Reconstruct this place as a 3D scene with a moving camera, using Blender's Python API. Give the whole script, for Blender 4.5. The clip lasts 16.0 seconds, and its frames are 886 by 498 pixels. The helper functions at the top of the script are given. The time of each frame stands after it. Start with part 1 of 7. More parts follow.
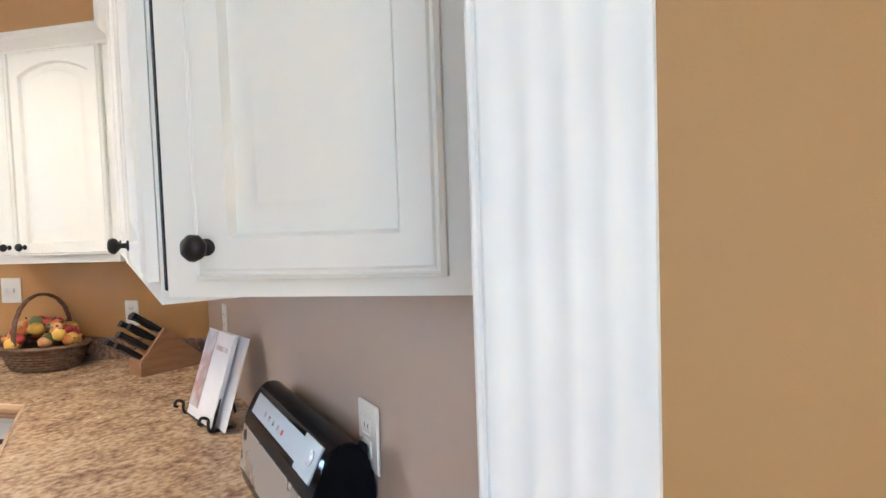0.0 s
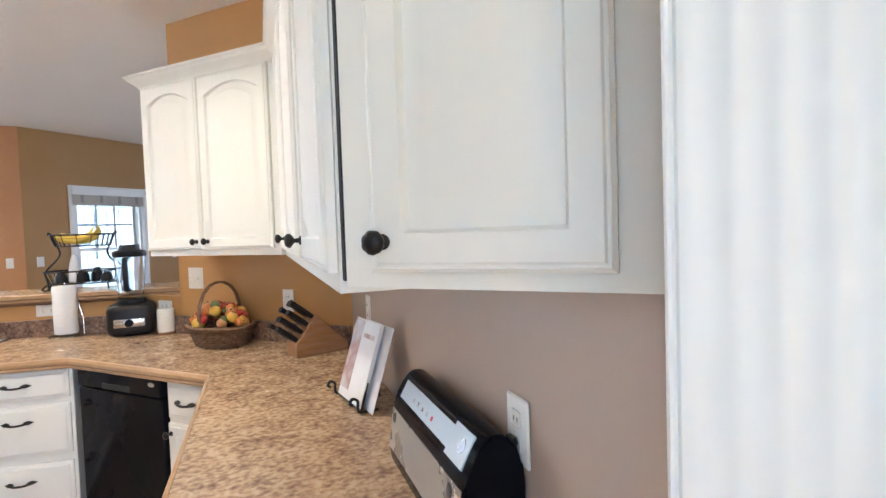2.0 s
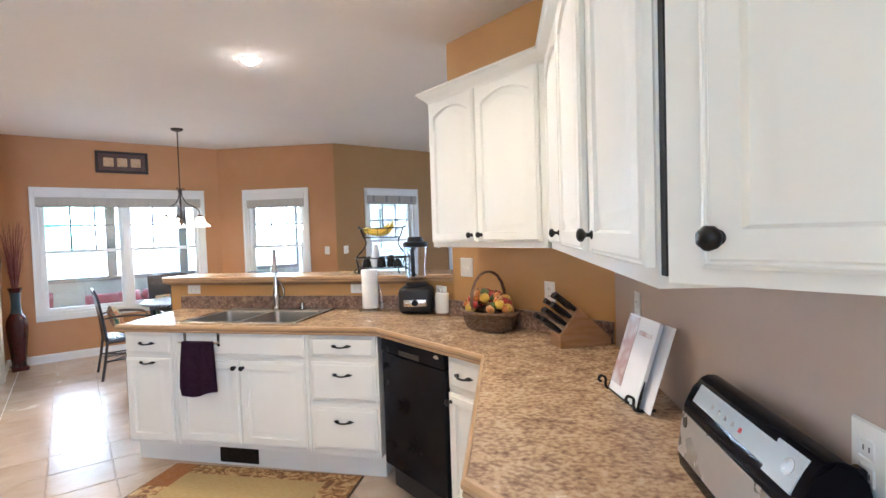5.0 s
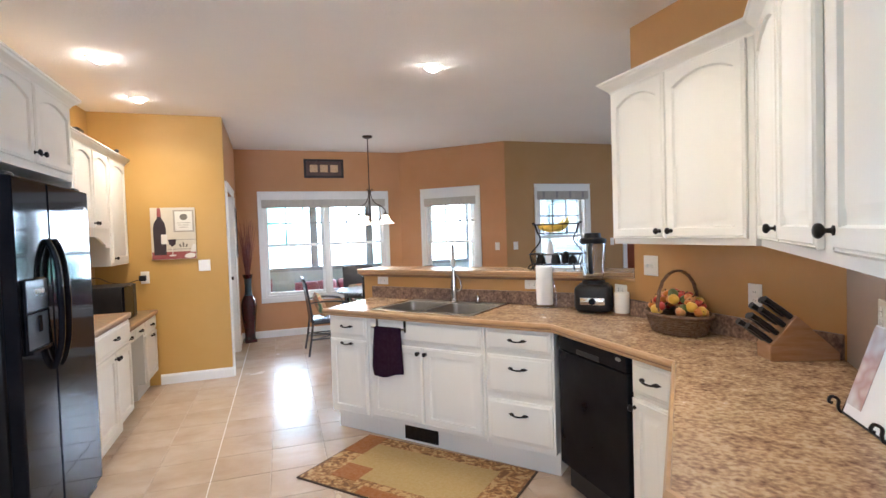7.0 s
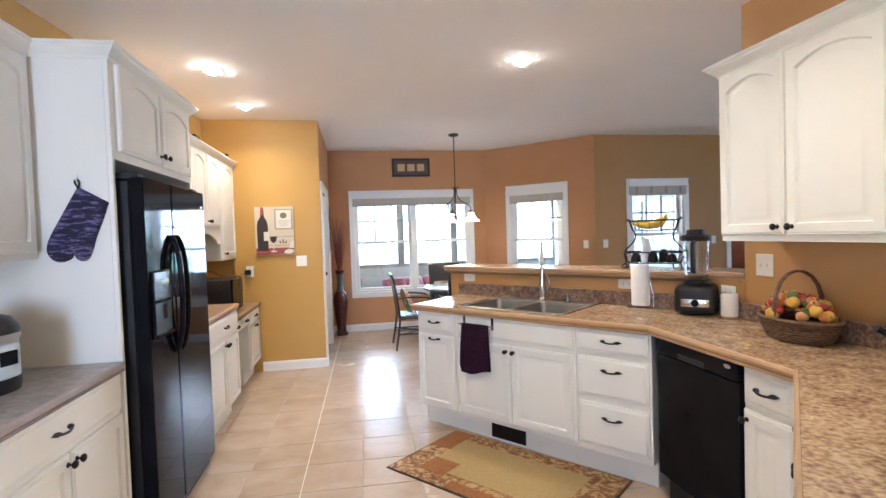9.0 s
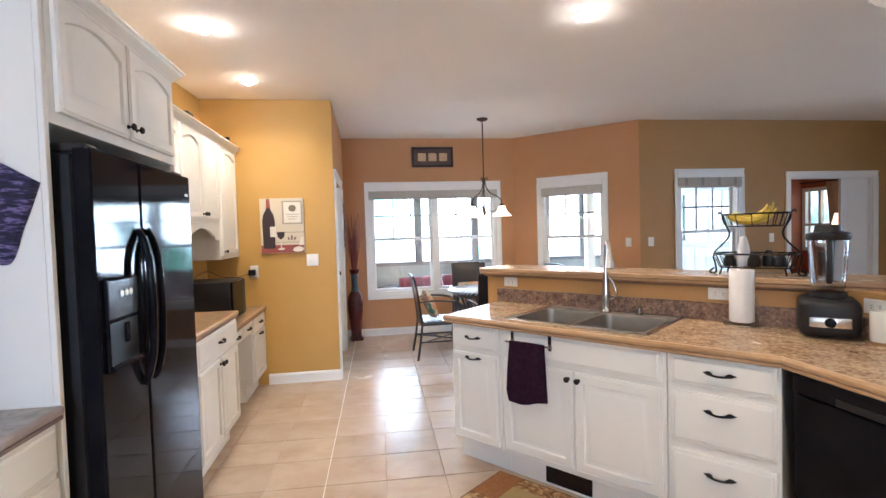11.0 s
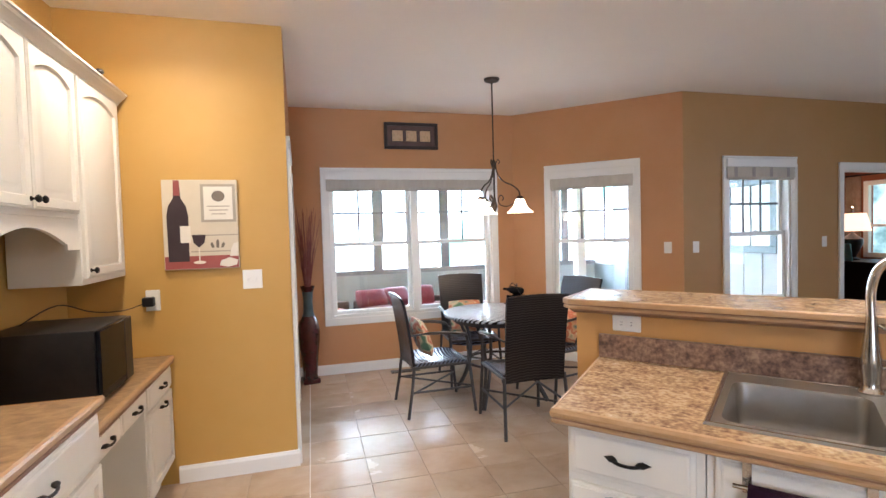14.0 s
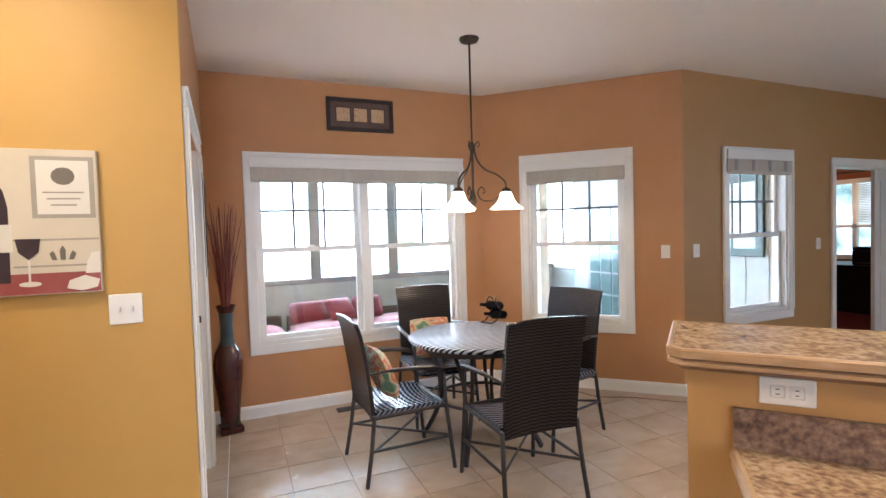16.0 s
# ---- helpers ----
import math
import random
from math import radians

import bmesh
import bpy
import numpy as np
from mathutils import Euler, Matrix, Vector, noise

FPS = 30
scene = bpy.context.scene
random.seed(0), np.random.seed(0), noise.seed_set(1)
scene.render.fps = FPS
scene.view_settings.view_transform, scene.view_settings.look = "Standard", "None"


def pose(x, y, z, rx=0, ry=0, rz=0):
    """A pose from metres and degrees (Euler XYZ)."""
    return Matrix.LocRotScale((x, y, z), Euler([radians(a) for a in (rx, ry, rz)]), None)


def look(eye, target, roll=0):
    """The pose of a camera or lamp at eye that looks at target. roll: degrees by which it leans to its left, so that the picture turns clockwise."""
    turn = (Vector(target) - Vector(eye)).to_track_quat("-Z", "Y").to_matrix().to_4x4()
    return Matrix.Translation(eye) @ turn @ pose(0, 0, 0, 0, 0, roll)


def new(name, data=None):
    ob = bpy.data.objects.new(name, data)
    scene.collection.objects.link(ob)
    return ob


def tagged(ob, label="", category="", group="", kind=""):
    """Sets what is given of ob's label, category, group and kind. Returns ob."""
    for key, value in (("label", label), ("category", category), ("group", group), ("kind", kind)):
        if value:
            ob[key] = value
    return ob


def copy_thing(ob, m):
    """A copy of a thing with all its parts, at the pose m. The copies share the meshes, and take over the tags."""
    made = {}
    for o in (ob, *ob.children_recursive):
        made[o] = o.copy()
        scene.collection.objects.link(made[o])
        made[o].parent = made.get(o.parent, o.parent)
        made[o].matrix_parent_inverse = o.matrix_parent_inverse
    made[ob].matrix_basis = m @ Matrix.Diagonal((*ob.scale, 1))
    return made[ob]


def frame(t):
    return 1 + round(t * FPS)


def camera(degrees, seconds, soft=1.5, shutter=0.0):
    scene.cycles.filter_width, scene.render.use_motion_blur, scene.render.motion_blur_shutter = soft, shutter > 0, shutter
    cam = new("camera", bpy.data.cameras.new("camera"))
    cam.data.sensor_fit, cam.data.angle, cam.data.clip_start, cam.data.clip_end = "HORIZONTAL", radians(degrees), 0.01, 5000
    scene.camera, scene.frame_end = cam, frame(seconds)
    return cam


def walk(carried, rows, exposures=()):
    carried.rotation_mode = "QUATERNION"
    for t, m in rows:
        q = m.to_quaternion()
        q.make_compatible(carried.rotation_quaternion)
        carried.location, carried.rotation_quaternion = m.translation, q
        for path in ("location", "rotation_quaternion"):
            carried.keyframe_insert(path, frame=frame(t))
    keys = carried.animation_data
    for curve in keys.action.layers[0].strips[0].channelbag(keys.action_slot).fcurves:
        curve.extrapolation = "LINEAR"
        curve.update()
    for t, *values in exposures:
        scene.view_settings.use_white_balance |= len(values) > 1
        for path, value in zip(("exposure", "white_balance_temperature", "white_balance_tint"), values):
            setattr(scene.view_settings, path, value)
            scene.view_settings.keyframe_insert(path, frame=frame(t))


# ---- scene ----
cam = camera(83.3, 16.0)
PATH = [
    (0, (-0.012, 0.066, 1.468), (1.949, 0.451, 1.386), -1.9),
    (0.5, (-0.021, 0.08, 1.468), (1.919, 0.561, 1.389), -1.8),
    (1, (-0.03, 0.09, 1.47), (1.879, 0.683, 1.387), -1.9),
    (1.5, (-0.037, 0.103, 1.471), (1.831, 0.813, 1.388), -2.0),
    (2, (-0.038, 0.115, 1.469), (1.777, 0.952, 1.39), -1.9),
    (2.5, (-0.047, 0.13, 1.469), (1.705, 1.092, 1.392), -1.8),
    (3, (-0.06, 0.142, 1.471), (1.616, 1.229, 1.395), -1.8),
    (3.5, (-0.086, 0.15, 1.471), (1.501, 1.364, 1.4), -1.7),
    (4, (-0.106, 0.159, 1.474), (1.379, 1.497, 1.402), -1.7),
    (6.5, (-0.189, 0.199, 1.474), (0.613, 2.03, 1.408), -1.9),
    (7, (-0.207, 0.201, 1.476), (0.456, 2.087, 1.41), -1.9),
    (7.5, (-0.215, 0.211, 1.479), (0.32, 2.136, 1.412), -1.9),
    (8, (-0.228, 0.21, 1.473), (0.212, 2.16, 1.41), -1.9),
    (8.5, (-0.233, 0.213, 1.475), (0.144, 2.176, 1.412), -1.9),
    (9, (-0.238, 0.229, 1.467), (0.105, 2.198, 1.405), -1.9),
    (9.2, (-0.243, 0.253, 1.466), (0.095, 2.223, 1.401), -1.8),
    (11.5, (-0.337, 1.259, 1.469), (-0.044, 3.236, 1.394), -1.7),
    (12, (-0.386, 1.573, 1.474), (-0.085, 3.549, 1.4), -1.7),
    (12.5, (-0.43, 1.897, 1.476), (-0.103, 3.869, 1.402), -1.6),
    (13, (-0.484, 2.197, 1.469), (-0.086, 4.155, 1.4), -1.6),
    (13.5, (-0.541, 2.49, 1.48), (-0.066, 4.431, 1.41), -1.7),
    (14, (-0.573, 2.791, 1.482), (-0.018, 4.711, 1.408), -1.6),
    (14.5, (-0.589, 3.084, 1.487), (0.046, 4.979, 1.413), -1.7),
    (15, (-0.573, 3.36, 1.488), (0.146, 5.225, 1.413), -1.6),
    (15.5, (-0.534, 3.607, 1.475), (0.241, 5.449, 1.401), -1.7),
    (16, (-0.487, 3.834, 1.482), (0.313, 5.666, 1.41), -1.7),
]
walk(cam, [(t, look(eye, target, roll)) for t, eye, target, roll in PATH], [(0, 0.70, 5270, 14), (4, 0.72, 5290, 14), (6.5, 0.47, 5450, 15), (9, 0.50, 5450, 16), (11.5, 0.47, 5580, 17), (16, 0.43, 5780, 18)])

# ---- world and large lights ----
world = bpy.data.worlds.new("world")
scene.world = world
world.use_nodes = True
wn = world.node_tree
sky = wn.nodes.new("ShaderNodeTexSky")
sky.sky_type = "NISHITA"
sky.sun_disc = False
sky.sun_elevation, sky.sun_rotation = radians(48), radians(200)
wn.links.new(sky.outputs[0], wn.nodes["Background"].inputs[0])
wn.nodes["Background"].inputs[1].default_value = 0.12
sun = new("sun", bpy.data.lights.new("sun", "SUN"))
sun.data.energy, sun.data.angle, sun.data.color = 3.0, radians(0.5), (1.0, 0.95, 0.88)
sun.matrix_basis = look((0, 0, 20), (4, 14, 0))

CEIL_NEAR, CEIL_FAR = 2.705, 2.825
FZ = -0.05  # floor level


def ceil_at(y):
    return CEIL_NEAR + (CEIL_FAR - CEIL_NEAR) * min(1.0, max(0.0, (y - 2.8) / 3.4))


def area_lamp(name, eye, target, sx, sy, watts, colour, shape="RECTANGLE"):
    lamp = new(name, bpy.data.lights.new(name, "AREA"))
    lamp.data.shape, lamp.data.size, lamp.data.size_y = shape, sx, sy
    lamp.data.energy, lamp.data.color = watts, colour
    lamp.matrix_basis = look(eye, target)
    return lamp


DAY = (0.70, 0.85, 1.0)
WARM = (1.0, 0.835, 0.56)
# Window openings out of view, assumed; these lamps are added for cool daylight.
area_lamp("daylight_unseen_west", (-1.95, -0.45, 1.45), (0, -0.3, 1.4), 2.05, 1.65, 12, DAY)
area_lamp("daylight_unseen_back", (-1.4, -2.42, 1.45), (-1.35, 0, 1.4), 0.78, 1.45, 95, DAY)
area_lamp("daylight_unseen_living", (7.3, 2.4, 1.6), (0, 2.6, 1.2), 3.2, 1.8, 55, DAY)
# The fourth light is unseen, added to brighten the upper cabinets and counter.
RECESSED = [(-1.25, 4.25, 7.5, 150), (-1.27, 5.48, 10.5, 150), (1.04, 3.84, 14.5, 155), (0.72, 1.85, 10, 130)]
for lx, ly, watts, beam in RECESSED:
    bulb = area_lamp("recessed_bulb", (lx, ly, ceil_at(ly) - 0.042), (lx, ly + 0.001, 0), 0.09, 0.09, watts, WARM, "DISK")
    bulb.data.spread = radians(beam)


# ---- materials ----
def surf(name, cols, scale=4.0, rough=0.5, bump=0.0, bscale=150.0, metal=0.0, stretch=(1, 1, 1), coat=0.0,
         rvar=0.06, rnd=0.0, rot=0.0, fine=0.0, detail=6.0, distort=0.0, spec=0.5, emit=None, strength=0.0, contrast=(0.3, 0.7), sheen=0.0):
    m = bpy.data.materials.new(name)
    m.use_nodes = True
    t = m.node_tree
    b = t.nodes["Principled BSDF"]
    tc = t.nodes.new("ShaderNodeTexCoord")
    mp = t.nodes.new("ShaderNodeMapping")
    mp.inputs["Scale"].default_value = stretch
    if rot:
        mr0 = t.nodes.new("ShaderNodeMapping")
        mr0.inputs["Rotation"].default_value = (0, 0, radians(rot))
        t.links.new(tc.outputs["Object"], mr0.inputs[0])
        t.links.new(mr0.outputs[0], mp.inputs[0])
    else:
        t.links.new(tc.outputs["Object"], mp.inputs[0])
    n = t.nodes.new("ShaderNodeTexNoise")
    n.noise_dimensions = "4D"
    n.inputs["Scale"].default_value = scale
    n.inputs["Detail"].default_value = detail
    n.inputs["Roughness"].default_value = 0.62
    n.inputs["Distortion"].default_value = distort
    t.links.new(mp.outputs[0], n.inputs["Vector"])
    r = t.nodes.new("ShaderNodeValToRGB")
    while len(r.color_ramp.elements) < len(cols):
        r.color_ramp.elements.new(0.5)
    lo, hi = contrast
    for i, c in enumerate(cols):
        r.color_ramp.elements[i].position = lo + (hi - lo) * i / max(1, len(cols) - 1)
        r.color_ramp.elements[i].color = (*c, 1)
    level = n.outputs["Fac"]
    if fine:
        nf = t.nodes.new("ShaderNodeTexNoise")
        nf.inputs["Scale"].default_value = scale * fine
        nf.inputs["Detail"].default_value = 6
        t.links.new(mp.outputs[0], nf.inputs["Vector"])
        blend = t.nodes.new("ShaderNodeMix")
        blend.inputs[0].default_value = 0.5
        t.links.new(level, blend.inputs[2])
        t.links.new(nf.outputs["Fac"], blend.inputs[3])
        level = blend.outputs[0]
    t.links.new(level, r.inputs[0])
    colour = r.outputs[0]
    if rnd:
        oi = t.nodes.new("ShaderNodeObjectInfo")
        mul = t.nodes.new("ShaderNodeMath")
        mul.operation = "MULTIPLY"
        mul.inputs[1].default_value = 37.0
        t.links.new(oi.outputs["Random"], mul.inputs[0])
        t.links.new(mul.outputs[0], n.inputs["W"])
        hs = t.nodes.new("ShaderNodeHueSaturation")
        mr = t.nodes.new("ShaderNodeMapRange")
        mr.inputs["To Min"].default_value, mr.inputs["To Max"].default_value = 1 - rnd, 1 + rnd
        t.links.new(oi.outputs["Random"], mr.inputs["Value"])
        t.links.new(mr.outputs[0], hs.inputs["Value"])
        t.links.new(colour, hs.inputs["Color"])
        colour = hs.outputs[0]
    t.links.new(colour, b.inputs["Base Color"])
    n2 = t.nodes.new("ShaderNodeTexNoise")
    n2.inputs["Scale"].default_value = bscale
    n2.inputs["Detail"].default_value = 4.0
    t.links.new(mp.outputs[0], n2.inputs["Vector"])
    rr = t.nodes.new("ShaderNodeMapRange")
    rr.inputs["To Min"].default_value, rr.inputs["To Max"].default_value = max(0.02, rough - rvar), min(1, rough + rvar)
    t.links.new(n.outputs["Fac"], rr.inputs["Value"])
    t.links.new(rr.outputs[0], b.inputs["Roughness"])
    b.inputs["Metallic"].default_value = metal
    b.inputs["Specular IOR Level"].default_value = spec
    b.inputs["Coat Weight"].default_value = coat
    b.inputs["Coat Roughness"].default_value = 0.08
    b.inputs["Sheen Weight"].default_value = sheen
    if bump:
        bp = t.nodes.new("ShaderNodeBump")
        bp.inputs["Strength"].default_value = 0.6
        bp.inputs["Distance"].default_value = bump
        t.links.new(n2.outputs["Fac"], bp.inputs["Height"])
        t.links.new(bp.outputs[0], b.inputs["Normal"])
    if emit:
        b.inputs["Emission Color"].default_value = (*emit, 1)
        b.inputs["Emission Strength"].default_value = strength
    return m


def glass(name, tint=(0.97, 0.99, 0.98), rough=0.0):
    m = bpy.data.materials.new(name)
    m.use_nodes = True
    b = m.node_tree.nodes["Principled BSDF"]
    b.inputs["Base Color"].default_value = (*tint, 1)
    b.inputs["Transmission Weight"].default_value = 1.0
    b.inputs["Roughness"].default_value = rough
    b.inputs["IOR"].default_value = 1.45
    return m


def both(c, d):
    return [tuple(max(0, v - d) for v in c), c, tuple(min(1, v + d) for v in c)]


M_WHITE = surf("cabinet_paint", both((0.79, 0.765, 0.70), 0.018), 3, 0.36, 0.0004, 90, stretch=(1, 1, 0.25))
M_TRIM = surf("trim_paint", both((0.82, 0.82, 0.80), 0.015), 3, 0.35, 0.0003, 80)
M_GOLD = surf("gold_wall_paint", both((0.53, 0.314, 0.078), 0.018), 1.6, 0.55, 0.0006, 320, contrast=(0.25, 0.75))
M_KHAKI = surf("khaki_wall_paint", both((0.40, 0.225, 0.075), 0.014), 1.6, 0.55, 0.0006, 320)
# Gold paint mixed redder: the cabinet wall's shaded hue is put into the colour.
M_GOLD_REDDER = surf("gold_paint_redder", both((0.51, 0.28, 0.095), 0.018), 1.6, 0.55, 0.0006, 320)
# Gold paint reddened for the nook: its different light is put into the colour.
M_GOLD_NOOK = surf("gold_paint_nook_light", both((0.50, 0.252, 0.105), 0.018), 1.6, 0.55, 0.0006, 320)
# Khaki wall made paler and pinker: cool daylight is painted into its colour.
M_NEAR = surf("khaki_paint_daylit", both((0.46, 0.355, 0.28), 0.012), 1.6, 0.55, 0.0006, 320)
M_CEIL = surf("ceiling_paint", both((0.88, 0.825, 0.77), 0.012), 2.0, 0.85, 0.003, 60)
M_LAM = surf("counter_laminate", [(0.09, 0.05, 0.036), (0.19, 0.112, 0.072), (0.30, 0.19, 0.115), (0.43, 0.295, 0.17), (0.52, 0.39, 0.255), (0.47, 0.37, 0.29)],
             17, 0.27, 0.0002, 300, stretch=(1.0, 0.8, 1.0), rot=-45, detail=12, distort=0.3, contrast=(0.31, 0.68), fine=4.0, rvar=0.01)
M_SPLASH = surf("splash_laminate", [(0.06, 0.035, 0.026), (0.15, 0.088, 0.062), (0.26, 0.165, 0.115), (0.38, 0.265, 0.18)],
                18, 0.35, 0.0002, 300, detail=9, distort=0.5, contrast=(0.36, 0.64), fine=3.5)
M_GREY_LAM = surf("grey_laminate", [(0.15, 0.13, 0.12), (0.30, 0.27, 0.25), (0.46, 0.42, 0.39)], 18, 0.3, 0.0002, 300, distort=0.8, detail=9)
M_EDGE = surf("edge_wood", both((0.42, 0.26, 0.13), 0.05), 14, 0.38, 0.0003, 120, stretch=(1, 1, 6))
M_EDGE_D = surf("edge_wood_dark", both((0.26, 0.14, 0.075), 0.03), 14, 0.4, 0.0003, 120)
M_TILE = surf("floor_tile", [(0.36, 0.255, 0.175), (0.45, 0.335, 0.24), (0.51, 0.395, 0.295), (0.54, 0.43, 0.33)], 2.6, 0.26, 0.0006, 12, rnd=0.03, detail=7, distort=0.4, rvar=0.04, contrast=(0.25, 0.75), stretch=(1, 1.3, 1))
M_GROUT = surf("grout", both((0.40, 0.31, 0.23), 0.05), 6, 0.8, 0.001, 200)
M_GROUT_W = surf("pale_grout", both((0.74, 0.70, 0.64), 0.03), 20, 0.7, 0.001, 200)
M_BLACK = surf("black_gloss", both((0.008, 0.008, 0.010), 0.003), 5, 0.07, 0.00006, 55, spec=0.06, rvar=0.03)
M_BLACKM = surf("black_plastic", both((0.014, 0.013, 0.014), 0.004), 8, 0.4, 0.0003, 300, spec=0.3)
M_IRON = surf("dark_iron", both((0.022, 0.019, 0.017), 0.008), 30, 0.42, 0.0004, 200, metal=0.7)
M_BRONZE = surf("bronze_metal", both((0.07, 0.05, 0.036), 0.02), 30, 0.45, 0.0004, 200, metal=0.8)
M_STEEL = surf("brushed_steel", both((0.50, 0.48, 0.45), 0.03), 12, 0.36, 0.0002, 200, metal=1.0, stretch=(1, 12, 1))
M_CHROME = surf("satin_nickel", both((0.60, 0.58, 0.55), 0.03), 12, 0.2, 0, 200, metal=1.0)
M_PLATE = surf("plate_plastic", both((0.80, 0.78, 0.73), 0.01), 6, 0.35)
M_GLASS = glass("window_glass")
M_GLOW = surf("lamp_lens", both((0.9, 0.9, 0.85), 0.01), 6, 0.4, emit=(1.0, 0.86, 0.66), strength=180)


# ---- building helpers ----
def mesh_of(bm, name, mat, smooth=False):
    bmesh.ops.recalc_face_normals(bm, faces=bm.faces)
    me = bpy.data.meshes.new(name)
    bm.to_mesh(me)
    bm.free()
    me.materials.append(mat)
    if smooth:
        me.shade_smooth()
        me.set_sharp_from_angle(angle=radians(38))
    return me


def part(name, bm, material, parent, label="", smooth=True, m=None):
    ob = new(name, mesh_of(bm, name, material, smooth))
    ob.parent = parent
    if m is not None:
        ob.matrix_basis = m
    return tagged(ob, label)


def thing(name, m, label, category, group="", kind=""):
    return_ob = new(name)
    return_ob.empty_display_size = 0.1
    return_ob.matrix_basis = m
    return tagged(return_ob, label, category, group, kind)


def solid(name, bm, material, label="", category="", group="", kind="", m=None, smooth=True):
    ob = new(name, mesh_of(bm, name, material, smooth))
    if m is not None:
        ob.matrix_basis = m
    return tagged(ob, label, category, group, kind)


def box(bm, x0, x1, y0, y1, z0, z1, bev=0.0, m=None, seg=1):
    vs = [bm.verts.new((x, y, z)) for x in (x0, x1) for y in (y0, y1) for z in (z0, z1)]
    fs = [bm.faces.new([vs[i] for i in q]) for q in ((0, 1, 3, 2), (4, 6, 7, 5), (0, 4, 5, 1), (2, 3, 7, 6), (0, 2, 6, 4), (1, 5, 7, 3))]
    bmesh.ops.recalc_face_normals(bm, faces=fs)
    if m is not None:
        bmesh.ops.transform(bm, matrix=m, verts=vs)
    if bev:
        es = list({e for f in fs for e in f.edges})
        bmesh.ops.bevel(bm, geom=es, offset=bev, segments=seg, profile=0.5, affect="EDGES")
    return bm


def bxm(*a, **k):
    return box(bmesh.new(), *a, **k)


def lathe(bm, prof, seg=20, m=None):
    rings = []
    for r, z in prof:
        if r < 1e-5:
            rings.append([bm.verts.new((0, 0, z))])
        else:
            rings.append([bm.verts.new((r * math.cos(2 * math.pi * i / seg), r * math.sin(2 * math.pi * i / seg), z)) for i in range(seg)])
    for a, b in zip(rings, rings[1:]):
        for i in range(seg):
            j = (i + 1) % seg
            if len(a) == 1 and len(b) == 1:
                continue
            if len(a) == 1:
                bm.faces.new((a[0], b[i], b[j]))
            elif len(b) == 1:
                bm.faces.new((a[i], b[0], a[j]))
            else:
                bm.faces.new((a[i], b[i], b[j], a[j]))
    if m is not None:
        bmesh.ops.transform(bm, matrix=m, verts=[v for r in rings for v in r])
    return bm


def tube(bm, pts, r, seg=8, m=None, flat=1.0):
    pts = [Vector(p) for p in pts]
    rs = r if isinstance(r, (list, tuple)) else [r] * len(pts)
    rings, up = [], Vector((0, 0, 1))
    for i, p in enumerate(pts):
        d = (pts[min(i + 1, len(pts) - 1)] - pts[max(i - 1, 0)]).normalized()
        if i == 0:
            up = Vector((0, 0, 1)) if abs(d.z) < 0.9 else Vector((1, 0, 0))
        side = d.cross(up).normalized()
        up = side.cross(d).normalized()
        rings.append([bm.verts.new(p + rs[i] * (math.cos(2 * math.pi * k / seg) * side + flat * math.sin(2 * math.pi * k / seg) * up)) for k in range(seg)])
    for a, b in zip(rings, rings[1:]):
        for k in range(seg):
            bm.faces.new((a[k], a[(k + 1) % seg], b[(k + 1) % seg], b[k]))
    bm.faces.new(rings[0][::-1])
    bm.faces.new(rings[-1])
    if m is not None:
        bmesh.ops.transform(bm, matrix=m, verts=[v for g in rings for v in g])
    return bm


def curve_pts(ctrl, n=8):
    """Catmull-Rom points through ctrl."""
    c = [Vector(p) for p in ctrl]
    c = [2 * c[0] - c[1]] + c + [2 * c[-1] - c[-2]]
    out = []
    for i in range(1, len(c) - 2):
        for k in range(n):
            t = k / n
            out.append(0.5 * (2 * c[i] + (c[i + 1] - c[i - 1]) * t + (2 * c[i - 1] - 5 * c[i] + 4 * c[i + 1] - c[i + 2]) * t * t
                              + (3 * c[i] - c[i - 1] - 3 * c[i + 1] + c[i + 2]) * t ** 3))
    out.append(c[-2])
    return out


def prism(bm, poly, z0, z1, bev=0.0):
    lo = [bm.verts.new((x, y, z0)) for x, y in poly]
    hi = [bm.verts.new((x, y, z1)) for x, y in poly]
    fs = [bm.faces.new(lo[::-1]), bm.faces.new(hi)]
    for i in range(len(poly)):
        j = (i + 1) % len(poly)
        fs.append(bm.faces.new((lo[i], lo[j], hi[j], hi[i])))
    bmesh.ops.recalc_face_normals(bm, faces=fs)
    if bev:
        bmesh.ops.bevel(bm, geom=list({e for f in fs for e in f.edges}), offset=bev, segments=1, affect="EDGES")
    return bm


def strip(bm, path, profile, closed=False):
    """Sweep a profile of (outward, up) along a plan path of (x, y), mitred; outward is to the right of the path."""
    n = len(path)
    rings = []
    for i in range(n):
        p = Vector(path[i])
        a = (p - Vector(path[i - 1])).normalized() if (i > 0 or closed) else None
        b = (Vector(path[(i + 1) % n]) - p).normalized() if (i < n - 1 or closed) else None
        a, b = a or b, b or a
        na, nb = Vector((a.y, -a.x)), Vector((b.y, -b.x))
        mit = (na + nb) / max(0.3, 1 + na.dot(nb))
        rings.append([bm.verts.new((p.x + mit.x * o, p.y + mit.y * o, z)) for o, z in profile])
    k = len(profile)
    for i in range(n if closed else n - 1):
        a, b = rings[i], rings[(i + 1) % n]
        for j in range(k):
            bm.faces.new((a[j], b[j], b[(j + 1) % k], a[(j + 1) % k]))
    if not closed:
        bm.faces.new(rings[0])
        bm.faces.new(rings[-1][::-1])
    return bm


